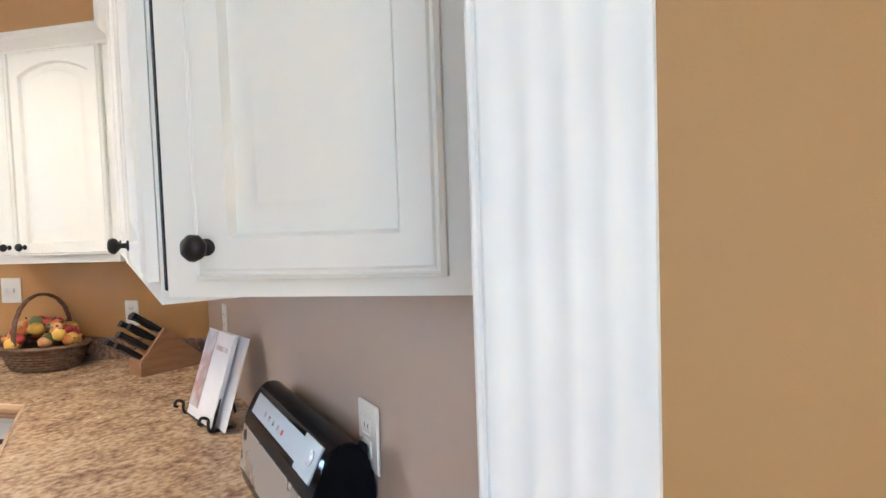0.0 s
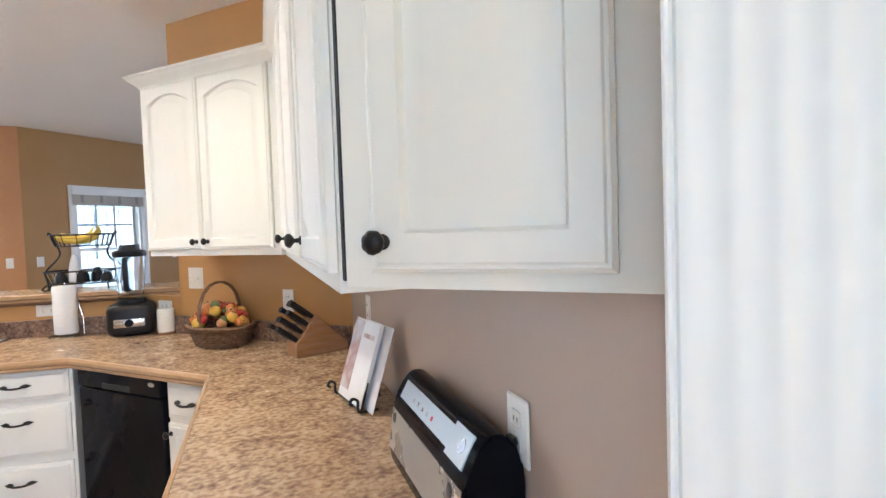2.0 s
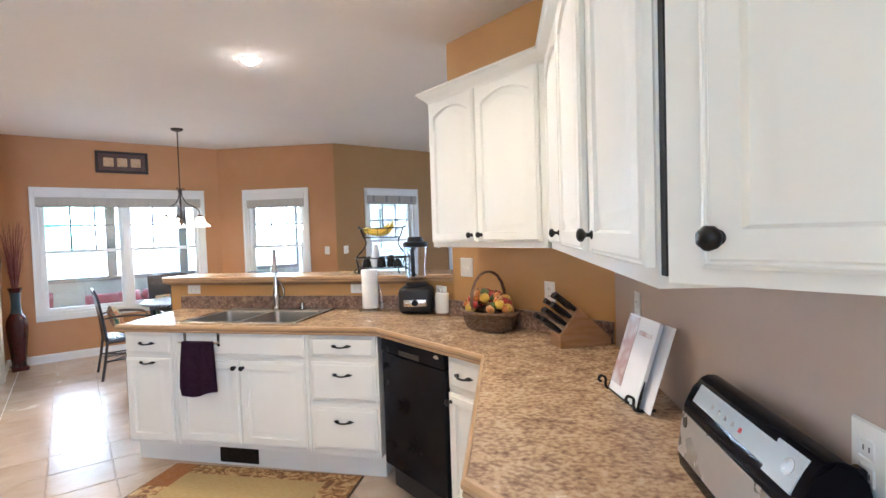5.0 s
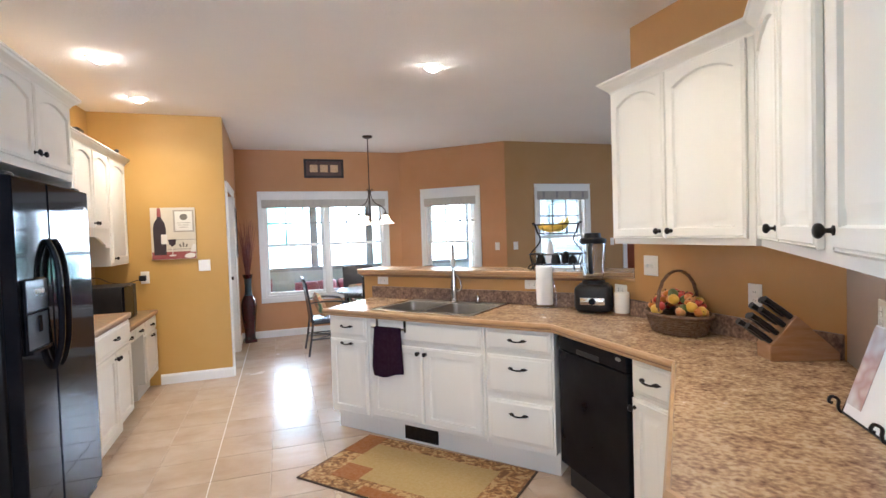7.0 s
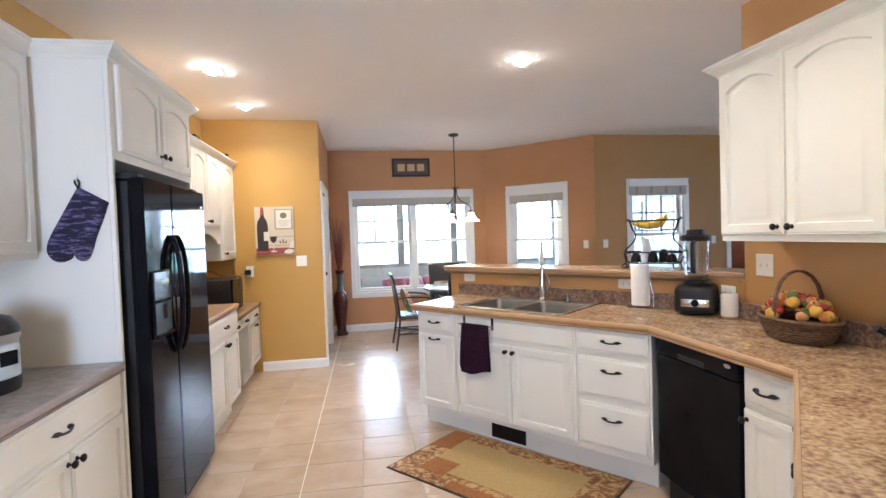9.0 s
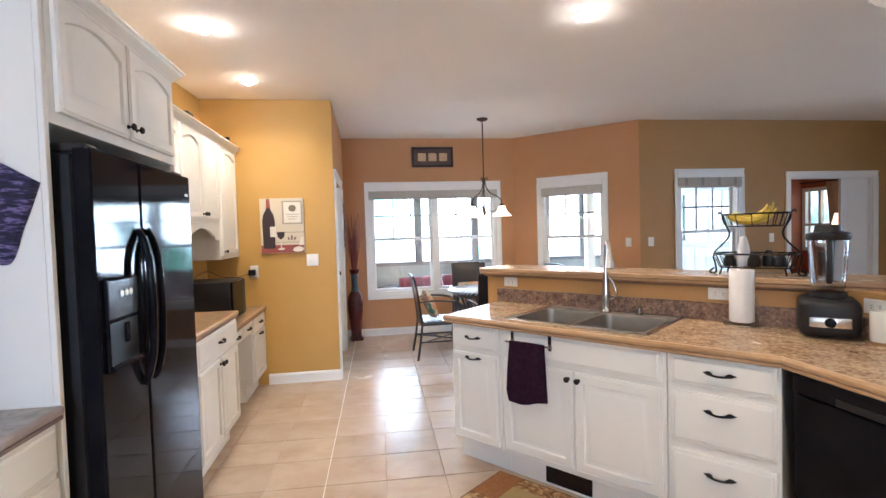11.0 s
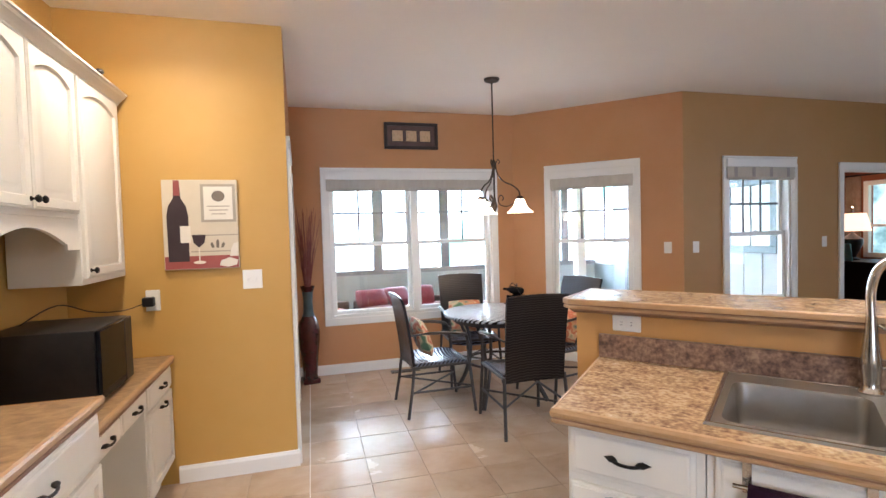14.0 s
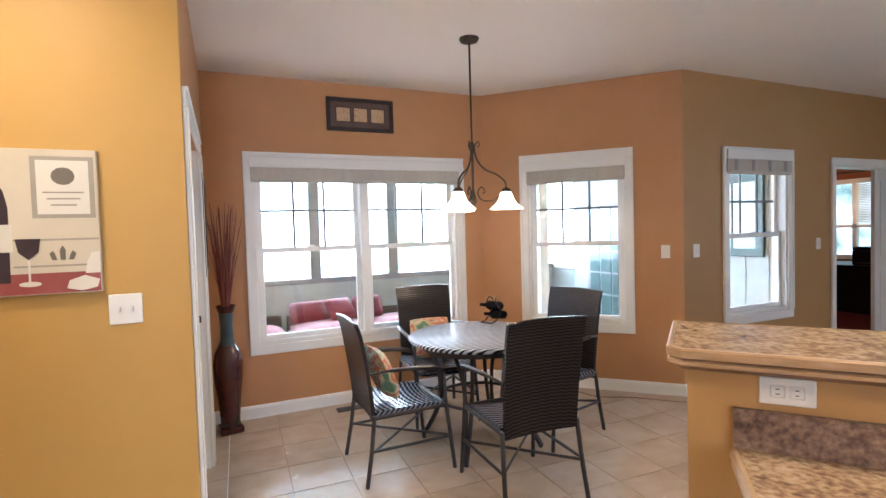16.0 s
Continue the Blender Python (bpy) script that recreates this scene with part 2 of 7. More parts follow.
def wall_bm(length, thick, z0, z1, holes=(), ztop2=None):
    """A wall along local x with its room face at y=0, cut by holes (x0, x1, z0, z1)."""
    bm = bmesh.new()
    xs = sorted({0.0, length, *[h[0] for h in holes], *[h[1] for h in holes]})
    for a, b in zip(xs, xs[1:]):
        mid = (a + b) / 2
        cuts = sorted((h[2], h[3]) for h in holes if h[0] < mid < h[1])
        z = z0
        for c0, c1 in cuts:
            if c0 > z:
                box(bm, a, b, 0, thick, z, c0)
            z = c1
        if z < z1:
            box(bm, a, b, 0, thick, z, z1)
    bmesh.ops.remove_doubles(bm, verts=bm.verts, dist=1e-5)
    dup = {}
    for f in list(bm.faces):
        key = tuple(round(v, 4) for v in f.calc_center_median())
        dup.setdefault(key, []).append(f)
    bmesh.ops.delete(bm, geom=[f for fs in dup.values() if len(fs) > 1 for f in fs], context="FACES_ONLY")
    return bm


def wall(name, p0, p1, material, label, thick=0.14, z0=FZ, z1=3.0, holes=()):
    d = Vector(p1) - Vector(p0)
    m = pose(p0[0], p0[1], 0, 0, 0, math.degrees(math.atan2(d.y, d.x)))
    solid(name, wall_bm(d.length, thick, z0, z1, holes), material, label, "wall", kind="structure", m=m, smooth=False)
    return m

# ---- structure ----
FL = bmesh.new()
box(FL, -2.2, 7.8, -2.7, 8.6, FZ - 0.12, FZ - 0.005)
FLOOR = solid("floor", FL, M_GROUT, "beige ceramic tile floor with pale grout lines", "floor", kind="structure", smooth=False)

W_PAN = wall("wall_pantry", (-1.89, 6.2), (-0.63, 6.2), M_GOLD, "gold painted pantry wall with a wine picture", thick=0.12)
W_SIDE = pose(-0.63, 6.2, 0, 0, 0, 90)
wall("wall_pantry_side", (-0.63, 6.32), (-0.63, 8.3), M_GOLD_NOOK, "gold painted side wall with a white door, nook light in its tone", thick=0.11, holes=[(0.01, 1.155, FZ, 2.05)])
W_N = wall("wall_north", (-0.63, 8.3), (1.91, 8.3), M_GOLD_NOOK, "gold painted nook wall with a double window, nook light in its tone", holes=[(0.38, 2.25, 0.56, 2.11)])
W_D = wall("wall_diagonal", (1.91, 8.3), (3.21, 7.0), M_GOLD_NOOK, "gold painted angled nook wall with one window, nook light in its tone", holes=[(0.47, 1.35, 0.57, 2.11)])
W_E = wall("wall_living", (3.21, 7.0), (7.5, 7.0), M_KHAKI, "khaki painted living room wall with window and doorway", holes=[(0.57, 1.42, 0.6, 2.1), (2.21, 3.51, FZ, 2.05)])
W_L = wall("wall_west", (-1.89, -2.4), (-1.89, 6.2), M_GOLD, "gold painted wall behind the cabinets", holes=[(0.9, 3.0, 0.6, 2.3)])
W_A = wall("wall_cabinets", (1.97, 2.76), (1.97, 1.54), M_GOLD_REDDER, "gold painted wall end behind upper cabinets, shade in its tone", thick=0.13)
W_NEAR = wall("wall_near", (1.97, 1.54), (0.48, 0.05), M_NEAR, "khaki painted angled wall behind the counter, daylight in its tone", thick=0.13)
wall("wall_near_end", (0.405, 0.118), (0.405, -0.45), M_KHAKI, "khaki painted wall beside the fluted casing", thick=0.16)
wall("wall_near_entry", (0.405, -0.45), (-0.9, -1.33), M_KHAKI, "khaki painted wall of the entry", thick=0.13)
wall("wall_back", (-0.9, -2.4), (-1.89, -2.4), M_KHAKI, "plain khaki wall behind the start", holes=[(0.1, 0.9, 0.7, 2.2)])
wall("wall_entry", (-0.9, -1.33), (-0.9, -2.4), M_KHAKI, "plain khaki wall beside the entry")
wall("wall_east", (7.5, 7.0), (7.5, -1.0), M_KHAKI, "plain khaki wall of the living room", holes=[(3.0, 6.2, 0.7, 2.5)])
wall("wall_south", (7.5, -1.0), (-0.2, -1.0), M_KHAKI, "plain khaki wall behind the living room")

CE = bmesh.new()
prof = [(-2.7, CEIL_NEAR), (2.8, CEIL_NEAR), (6.2, CEIL_FAR), (8.6, CEIL_FAR)]
for (ya, za), (yb, zb) in zip(prof, prof[1:]):
    v = [CE.verts.new(c) for c in ((-2.2, ya, za), (7.8, ya, za), (7.8, yb, zb), (-2.2, yb, zb), (-2.2, ya, 3.05), (7.8, ya, 3.05), (7.8, yb, 3.05), (-2.2, yb, 3.05))]
    for q in ((0, 3, 2, 1), (4, 5, 6, 7), (0, 1, 5, 4), (2, 3, 7, 6), (0, 4, 7, 3), (1, 2, 6, 5)):
        CE.faces.new([v[i] for i in q])
bmesh.ops.remove_doubles(CE, verts=CE.verts, dist=1e-4)
solid("ceiling", CE, M_CEIL, "off-white textured ceiling with recessed lamps", "ceiling", kind="structure", smooth=False)

# baseboards
BASE = [(0, FZ), (0.014, FZ), (0.014, FZ + 0.085), (0.008, FZ + 0.105), (0, FZ + 0.107)]
for pts in ([(-1.34, 6.2), (-0.63, 6.2), (-0.63, 6.248)], [(-0.63, 7.567), (-0.63, 8.3), (1.91, 8.3), (3.21, 7.0), (5.338, 7.0)], [(0.405, -0.022), (0.405, -0.45), (-0.9, -1.33)]):
    solid("baseboard", strip(bmesh.new(), [(x, y) for x, y in pts], [(o, z) for o, z in BASE]), M_TRIM, "white painted wooden baseboard along the wall", "baseboard", kind="structure", smooth=False)


def casing(parent, x0, x1, z0, z1, w=0.08, foot=True, name="casing"):
    """Casing boards round an opening on the room face (local y=0, outward into the room is -y)."""
    for a, b, c, d in ((x0, x0 + w, z0, z1 - w), (x1 - w, x1, z0, z1 - w), (x0, x1, z1 - w, z1)):
        bm = bxm(a, b, -0.018, 0.0, c, d, 0.004)
        horiz = (b - a) > (d - c)
        if horiz:
            box(bm, a, b, -0.026, -0.017, d - 0.022, d, 0.003)
        else:
            s = a if a == x0 else b - 0.022
            box(bm, s, s + 0.022, -0.026, -0.017, c, d, 0.003)
        part(name, bm, M_TRIM, parent, smooth=False)
    if not foot:
        bm = bxm(x0, x1, -0.018, 0.0, z0 - w, z0, 0.004)
        part(name, bm, M_TRIM, parent, smooth=False)


def sash(parent, x0, x1, z0, z1, y, grid=None, stile=0.04):
    bm = bmesh.new()
    box(bm, x0, x0 + stile, y, y + 0.035, z0, z1, 0.003)
    box(bm, x1 - stile, x1, y, y + 0.035, z0, z1, 0.003)
    box(bm, x0 + stile, x1 - stile, y + 0.001, y + 0.034, z0, z0 + stile, 0.003)
    box(bm, x0 + stile, x1 - stile, y + 0.001, y + 0.034, z1 - stile, z1, 0.003)
    s = part("sash", bm, M_TRIM, parent, smooth=False)
    if grid:
        nx, hz = grid
        for i in range(1, nx):
            gx = x0 + stile + (x1 - x0 - 2 * stile) * i / nx
            part("muntin", bxm(gx - 0.011, gx + 0.011, y + 0.012, y + 0.024, z0 + stile, z1 - stile), M_MUNT, s, smooth=False)
        part("muntin", bxm(x0 + stile, x1 - stile, y + 0.010, y + 0.026, hz - 0.011, hz + 0.011), M_MUNT, s, smooth=False)
    pane = part("pane", bxm(x0 + stile - 0.005, x1 - stile + 0.005, y + 0.016, y + 0.020, z0 + stile - 0.005, z1 - stile + 0.005), M_GLASS, s, smooth=False)
    pane.visible_shadow = False


M_MUNT = surf("muntin_grey", both((0.16, 0.165, 0.175), 0.02), 5, 0.5)


def window(name, m, x0, x1, z0, z1, units, label, rail=1.335, hz=1.70):
    w = thing(name, m, label, "window", kind="structure")
    casing(w, x0, x1, z0 + 0.08, z1, foot=False, name="window_casing")
    ix0, ix1, iz0, iz1 = x0 + 0.08, x1 - 0.08, z0 + 0.08, z1 - 0.08
    bm = bmesh.new()
    for a, b, c, d in ((ix0, ix0 + 0.02, iz0, iz1), (ix1 - 0.02, ix1, iz0, iz1), (ix0 + 0.02, ix1 - 0.02, iz1 - 0.02, iz1), (ix0 + 0.02, ix1 - 0.02, iz0, iz0 + 0.02)):
        box(bm, a, b, 0.0, 0.139, c, d)
    part("window_frame", bm, M_TRIM, w, smooth=False)
    part("window_sill", bxm(ix0 + 0.02, ix1 - 0.02, 0.002, 0.13, iz0 + 0.02, iz0 + 0.032, 0.003), M_TRIM, w, smooth=False)
    step = (ix1 - ix0 - 0.04 - 0.07 * (units - 1)) / units
    for i in range(units):
        a = ix0 + 0.02 + i * (step + 0.07)
        if i:
            part("mullion", bxm(a - 0.07, a, -0.012, 0.139, iz0 + 0.02, iz1 - 0.02, 0.003), M_TRIM, w, smooth=False)
        sash(w, a, a + step, rail, iz1 - 0.02, 0.085, (3, hz))
        sash(w, a, a + step, iz0 + 0.034, rail + 0.045, 0.045)
        if i == 0 or units > 1:
            part("sash_lock", bxm(a + step / 2 - 0.03, a + step / 2 + 0.03, 0.05, 0.075, rail + 0.046, rail + 0.06, 0.004), M_TRIM, w, smooth=False)
    return w


window("window_1", W_N, 0.30, 2.33, 0.48, 2.19, 2, "white double sash window with grid upper sashes over the nook")
window("window_2", W_D, 0.39, 1.43, 0.49, 2.19, 1, "white single sash window in the angled nook wall", rail=1.30, hz=1.66)
window("window_3", W_E, 0.49, 1.50, 0.52, 2.18, 1, "white single sash window in the khaki living room wall", rail=1.33, hz=1.68)

# pantry door in the side wall, and the doorway to the study
d1 = thing("door_1", W_SIDE, "white painted closed panel door beside the pantry wall", "door", kind="structure")
casing(d1, 0.02, 1.365, FZ, 2.13, 0.09, name="door_casing")
part("door_jamb", bxm(1.258, 1.274, 0.0, 0.109, FZ, 2.05), M_TRIM, d1, smooth=False)
part("door_leaf", bxm(0.135, 1.256, 0.07, 0.105, FZ + 0.008, 2.045, 0.003), M_TRIM, d1, smooth=False)
for px in (0.24, 0.76):
    for pz0, pz1 in ((0.2, 0.85), (1.0, 1.9)):
        part("door_panel", bxm(px, px + 0.38, 0.062, 0.0695, pz0, pz1, 0.004), M_TRIM, d1, smooth=False)
part("door_knob", lathe(bmesh.new(), [(0.0, -0.045), (0.02, -0.043), (0.027, -0.03), (0.02, -0.016), (0.009, -0.01), (0.009, 0.0), (0.028, 0.002), (0.028, 0.006)], 16, pose(1.19, 0.062, 0.96, -90)), M_BRONZE, d1)
d2 = thing("doorway_study", W_E, "white cased open doorway to the red study", "doorway", kind="structure")
casing(d2, 2.13, 3.59, FZ, 2.13, 0.08, name="door_casing")
bm = bmesh.new()
for a, b, c, d in ((2.21, 2.225, FZ, 2.05), (3.495, 3.51, FZ, 2.05), (2.225, 3.495, 2.035, 2.05)):
    box(bm, a, b, 0.0, 0.139, c, d)
part("door_jamb", bm, M_TRIM, d2, smooth=False)
lf = part("door_leaf", bxm(3.06, 3.494, 0.05, 0.09, FZ + 0.008, 2.03, 0.003), M_TRIM, d2, "white closed half of the double door", smooth=False)
for pz0, pz1 in ((0.2, 0.9), (1.05, 1.9)):
    part("door_panel", bxm(3.16, 3.40, 0.042, 0.0495, pz0, pz1, 0.004), M_TRIM, lf, smooth=False)

# fluted pilaster at the end of the counter wall
NB = pose(0.404, 0.121, 0, 0, 0, -90)
pil = bmesh.new()
path = [(0.0, 0.0), (0.0, -0.017), (0.0025, -0.022), (0.0055, -0.022), (0.008, -0.0185), (0.0105, -0.0225), (0.0145, -0.0235)]
PW, nf = 0.142, 4
for i in range(nf):
    c = 0.018 + (PW - 0.024) * (i + 0.5) / nf
    path += [(c - 0.0125, -0.0235), (c - 0.010, -0.0225), (c - 0.005, -0.0208), (c, -0.0202), (c + 0.005, -0.0208), (c + 0.010, -0.0225), (c + 0.0125, -0.0235)]
path += [(PW - 0.003, -0.0235), (PW, -0.020), (PW, 0.0)]
lo = [pil.verts.new((x, y, FZ)) for x, y in path]
hi = [pil.verts.new((x, y, 2.7)) for x, y in path]
for i in range(len(path) - 1):
    pil.faces.new((lo[i], lo[i + 1], hi[i + 1], hi[i]))
pil.faces.new(hi)
pil.faces.new(lo[::-1])
pil.faces.new((lo[-1], lo[0], hi[0], hi[-1]))
solid("trim_pilaster", pil, M_TRIM, "white fluted door casing board beside the cabinet", "trim", kind="structure", m=NB)

# half wall carrying the raised bar
C1, C2 = Vector((0.2, 4.19)), Vector((1.365, 2.76))
RUN_DEG = math.degrees(math.atan2(C2.y - C1.y, C2.x - C1.x))
RUN = pose(C1.x, C1.y, 0, 0, 0, RUN_DEG)
hw = bxm(-0.19, 1.95, 0.70, 0.83, FZ, 1.125)
HALF = solid("wall_bar", hw, M_GOLD_REDDER, "gold painted half wall under the raised bar, reddened tone", "wall", kind="structure", m=RUN, smooth=False)
solid("wall_bar_return", bxm(1.97, 2.10, 2.762, 3.18, FZ, 1.125), M_GOLD_REDDER, "gold painted short half wall return, reddened tone", "wall", kind="structure", smooth=False)

# recessed lamps; the fourth is unseen and added
for lx, ly, watts, beam in RECESSED:
    can = thing("recessed_light", pose(lx, ly, ceil_at(ly) + 0.0), "round white recessed ceiling light, lit", "ceiling light", "recessed ceiling lights")
    part("trim_ring", lathe(bmesh.new(), [(0.039, -0.0015), (0.060, -0.004), (0.064, -0.010), (0.080, -0.006), (0.083, 0.0)], 32), M_TRIM, can)
    part("bulb_lens", lathe(bmesh.new(), [(0.034, -0.001), (0.038, -0.012), (0.036, -0.024), (0.024, -0.034), (0.0, -0.038)], 32), M_GLOW, can)

# ---- cabinet parts ----
def door_bm(w, h, rise=0.0, stile=0.055, k=10):
    bm = bmesh.new()

    def loop(ins, y, arch):
        pts = [(ins, ins), (w - ins, ins)]
        for i in range(k + 1):
            t = 1 - i / k
            pts.append((ins + (w - 2 * ins) * t, h - ins - arch * (2 * t - 1) ** 2))
        return [bm.verts.new((x, y, z)) for x, z in pts]

    loops = [loop(0, 0, 0), loop(0, -0.014, 0), loop(0.005, -0.018, 0), loop(0.007, -0.0155, 0), loop(0.010, -0.0155, 0), loop(0.013, -0.020, 0), loop(stile - 0.005, -0.020, rise), loop(stile, -0.0075, rise),
             loop(stile + 0.008, -0.0068, rise), loop(stile + 0.034, -0.0182, rise), loop(stile + 0.037, -0.0188, rise)]
    n = k + 3
    for a, b in zip(loops, loops[1:]):
        for i in range(n):
            bm.faces.new((a[i], a[(i + 1) % n], b[(i + 1) % n], b[i]))
    bm.faces.new(loops[0][::-1])
    bm.faces.new(loops[-1])
    return bm


def drawer_bm(w, h):
    bm = bmesh.new()
    rings = []
    for ins, y in ((0, 0), (0, -0.010), (0.005, -0.013), (0.014, -0.014), (0.020, -0.020), (0.024, -0.0205)):
        rings.append([bm.verts.new(c) for c in ((ins, y, ins), (w - ins, y, ins), (w - ins, y, h - ins), (ins, y, h - ins))])
    for a, b in zip(rings, rings[1:]):
        for i in range(4):
            bm.faces.new((a[i], a[(i + 1) % 4], b[(i + 1) % 4], b[i]))
    bm.faces.new(rings[0][::-1])
    bm.faces.new(rings[-1])
    return bm


def knob_mesh():
    bm = lathe(bmesh.new(), [(0.011, 0.0), (0.012, 0.003), (0.006, 0.006), (0.0055, 0.014), (0.011, 0.018), (0.0165, 0.022), (0.0180, 0.026), (0.017, 0.030), (0.013, 0.034), (0.006, 0.036), (0.0, 0.0365)], 28, pose(0, 0, 0, 90))
    for v in bm.verts:
        if v.co.y < -0.016:
            k = 1 + 0.035 * math.sin(7 * math.atan2(v.co.z, v.co.x) - 260 * v.co.y)
            v.co.x, v.co.z = v.co.x * k, v.co.z * k
    return mesh_of(bm, "knob", M_IRON, True)


def pull_mesh():
    bm = tube(bmesh.new(), curve_pts([(-0.046, -0.010, 0), (-0.03, -0.022, -0.004), (0, -0.027, -0.006), (0.03, -0.022, -0.004), (0.046, -0.010, 0)], 5), 0.0052, 8)
    for s in (-1, 1):
        tube(bm, [(s * 0.026, -0.018, -0.002), (s * 0.036, -0.014, 0), (s * 0.046, -0.010, 0), (s * 0.058, -0.006, 0.0), (s * 0.068, -0.003, 0.0)], [0.004, 0.0105, 0.0125, 0.006, 0.001], 10, flat=0.8)
        tube(bm, [(s * 0.046, 0.0, 0), (s * 0.046, -0.012, 0)], 0.006, 8)
    return mesh_of(bm, "pull", M_IRON, True)


KNOB, PULL = knob_mesh(), pull_mesh()
FRONT_CACHE = {}


def hardware(parent, kind, x, z, y=-0.0195):
    ob = new("knob" if kind == "knob" else "handle", KNOB if kind == "knob" else PULL)
    ob.parent = parent
    ob.matrix_basis = pose(x, y, z) @ Matrix.Diagonal((0.88, 1.0, 0.88, 1)) if kind == "knob" else pose(x, y, z)
    return tagged(ob, "dark iron knob" if kind == "knob" else "dark iron arrow-ended handle")


def front(parent, kind, x0, x1, z0, z1, hw=None):
    w, h = round(x1 - x0, 3), round(z1 - z0, 3)
    key = (kind, w, h)
    if key not in FRONT_CACHE:
        if kind == "drawer":
            FRONT_CACHE[key] = mesh_of(drawer_bm(w, h), "drawer_front", M_WHITE, True)
        else:
            FRONT_CACHE[key] = mesh_of(door_bm(w, h, 0.045 if kind == "arch" else 0.0), "cabinet_door", M_WHITE, True)
    ob = new("drawer_front" if kind == "drawer" else "door", FRONT_CACHE[key])
    ob.parent = parent
    ob.matrix_basis = pose(x0, -0.001, z0)
    if hw:
        hardware(ob, hw[0], hw[1] - x0, hw[2] - z0)
    return ob


CROWN = [(0.0, 0.0), (0.006, 0.0), (0.010, 0.012), (0.022, 0.024), (0.042, 0.042), (0.048, 0.052), (0.056, 0.056), (0.056, 0.066), (0.0, 0.066)]


def cabinet(name, m, w, d, z0, z1, fronts, label, group, toe=False, body=None, inner=None):
    c = thing(name, m, label, "cabinet", group)
    bm = bmesh.new()
    if body:
        prism(bm, body, z0 + (0.1 if toe else 0) if z0 else FZ, z1)
    else:
        box(bm, 0.001, w - 0.001, 0.0, d, z0 + (0.1 if toe else 0), inner or z1, 0.002)
        if inner:
            box(bm, 0.001, w - 0.001, 0.0, 0.022, inner - 0.004, z1)
            box(bm, 0.001, 0.018, 0.022, d, inner - 0.004, z1)
            box(bm, w - 0.018, w - 0.001, 0.022, d, inner - 0.004, z1)
    part("body", bm, M_WHITE, c, smooth=False)
    if toe:
        part("toe_kick", bxm(0.0, w, 0.072, d - 0.02, FZ, z0 + 0.099), M_WHITE, c, smooth=False)
    for f in fronts:
        front(c, *f)
    return c


def run_at(x, y, deg):
    return pose(x, y, 0, 0, 0, deg)


# ---- sink run ----
G1 = "base cabinets of the sink counter"
F0 = RUN @ pose(0, 0.03, 0)
cabinet("base_cabinet", F0 @ pose(0.015, 0, 0), 0.395, 0.60, 0, 0.868,
        [("drawer", 0.012, 0.372, 0.705, 0.855, ("pull", 0.19, 0.785)), ("door", 0.012, 0.372, 0.118, 0.68, ("pull", 0.19, 0.655))],
        "cream painted narrow base cabinet with drawer and pull-out door", G1, toe=True)
cabinet("sink_base_cabinet", F0 @ pose(0.412, 0, 0), 0.965, 0.60, 0, 0.868,
        [("drawer", 0.022, 0.945, 0.705, 0.858), ("door", 0.022, 0.478, 0.135, 0.678, ("knob", 0.455, 0.638)), ("door", 0.490, 0.945, 0.135, 0.678, ("knob", 0.515, 0.638))],
        "cream painted sink base cabinet with two panel doors", G1, toe=True, inner=0.72)
cabinet("drawer_cabinet", F0 @ pose(1.379, 0, 0), 0.46, 0.50, 0, 0.868,
        [("drawer", 0.018, 0.445, 0.718, 0.853, ("pull", 0.23, 0.792)), ("drawer", 0.018, 0.445, 0.445, 0.688, ("pull", 0.23, 0.615)), ("drawer", 0.018, 0.445, 0.140, 0.405, ("pull", 0.23, 0.325))],
        "cream painted base cabinet with three drawers", G1, toe=True)
part("toe_vent", bxm(0.25, 0.54, 0.064, 0.0715, FZ + 0.018, 0.072, 0.003), M_IRON, bpy.data.objects["sink_base_cabinet"], "dark metal floor register", smooth=False)

# dishwasher
DWM = run_at(1.39, 2.725, -90)
dw = thing("dishwasher", DWM, "glossy black built-in dishwasher under the counter", "dishwasher")
part("body", bxm(0.006, 0.604, 0.062, 0.55, FZ + 0.005, 0.862), M_BLACKM, dw, smooth=False)
part("door", bxm(0.008, 0.602, -0.018, 0.0615, 0.105, 0.775, 0.006), M_BLACK, dw)
pnl = part("control_panel", bxm(0.008, 0.602, -0.024, 0.0615, 0.779, 0.862, 0.006), M_BLACK, dw)
part("latch_recess", bxm(0.20, 0.40, -0.0265, -0.0235, 0.785, 0.812, 0.003), M_BLACKM, pnl)
part("badge", lathe(bmesh.new(), [(0.0, 0.003), (0.016, 0.002), (0.018, 0.0)], 20, pose(0.545, -0.024, 0.835, 90) @ Matrix.Diagonal((1.2, 0.55, 1, 1))), M_STEEL, pnl)
part("kick_plate", bxm(0.01, 0.60, 0.045, 0.061, FZ, 0.143), M_BLACKM, dw, smooth=False)

cabinet("base_cabinet", run_at(1.40, 2.118, -90), 0.275, 0.5, 0, 0.868,
        [("drawer", 0.012, 0.262, 0.695, 0.850, ("pull", 0.14, 0.775)), ("door", 0.012, 0.262, 0.118, 0.672, ("knob", 0.035, 0.63))],
        "cream painted narrow base cabinet beside the dishwasher", G1, toe=True)
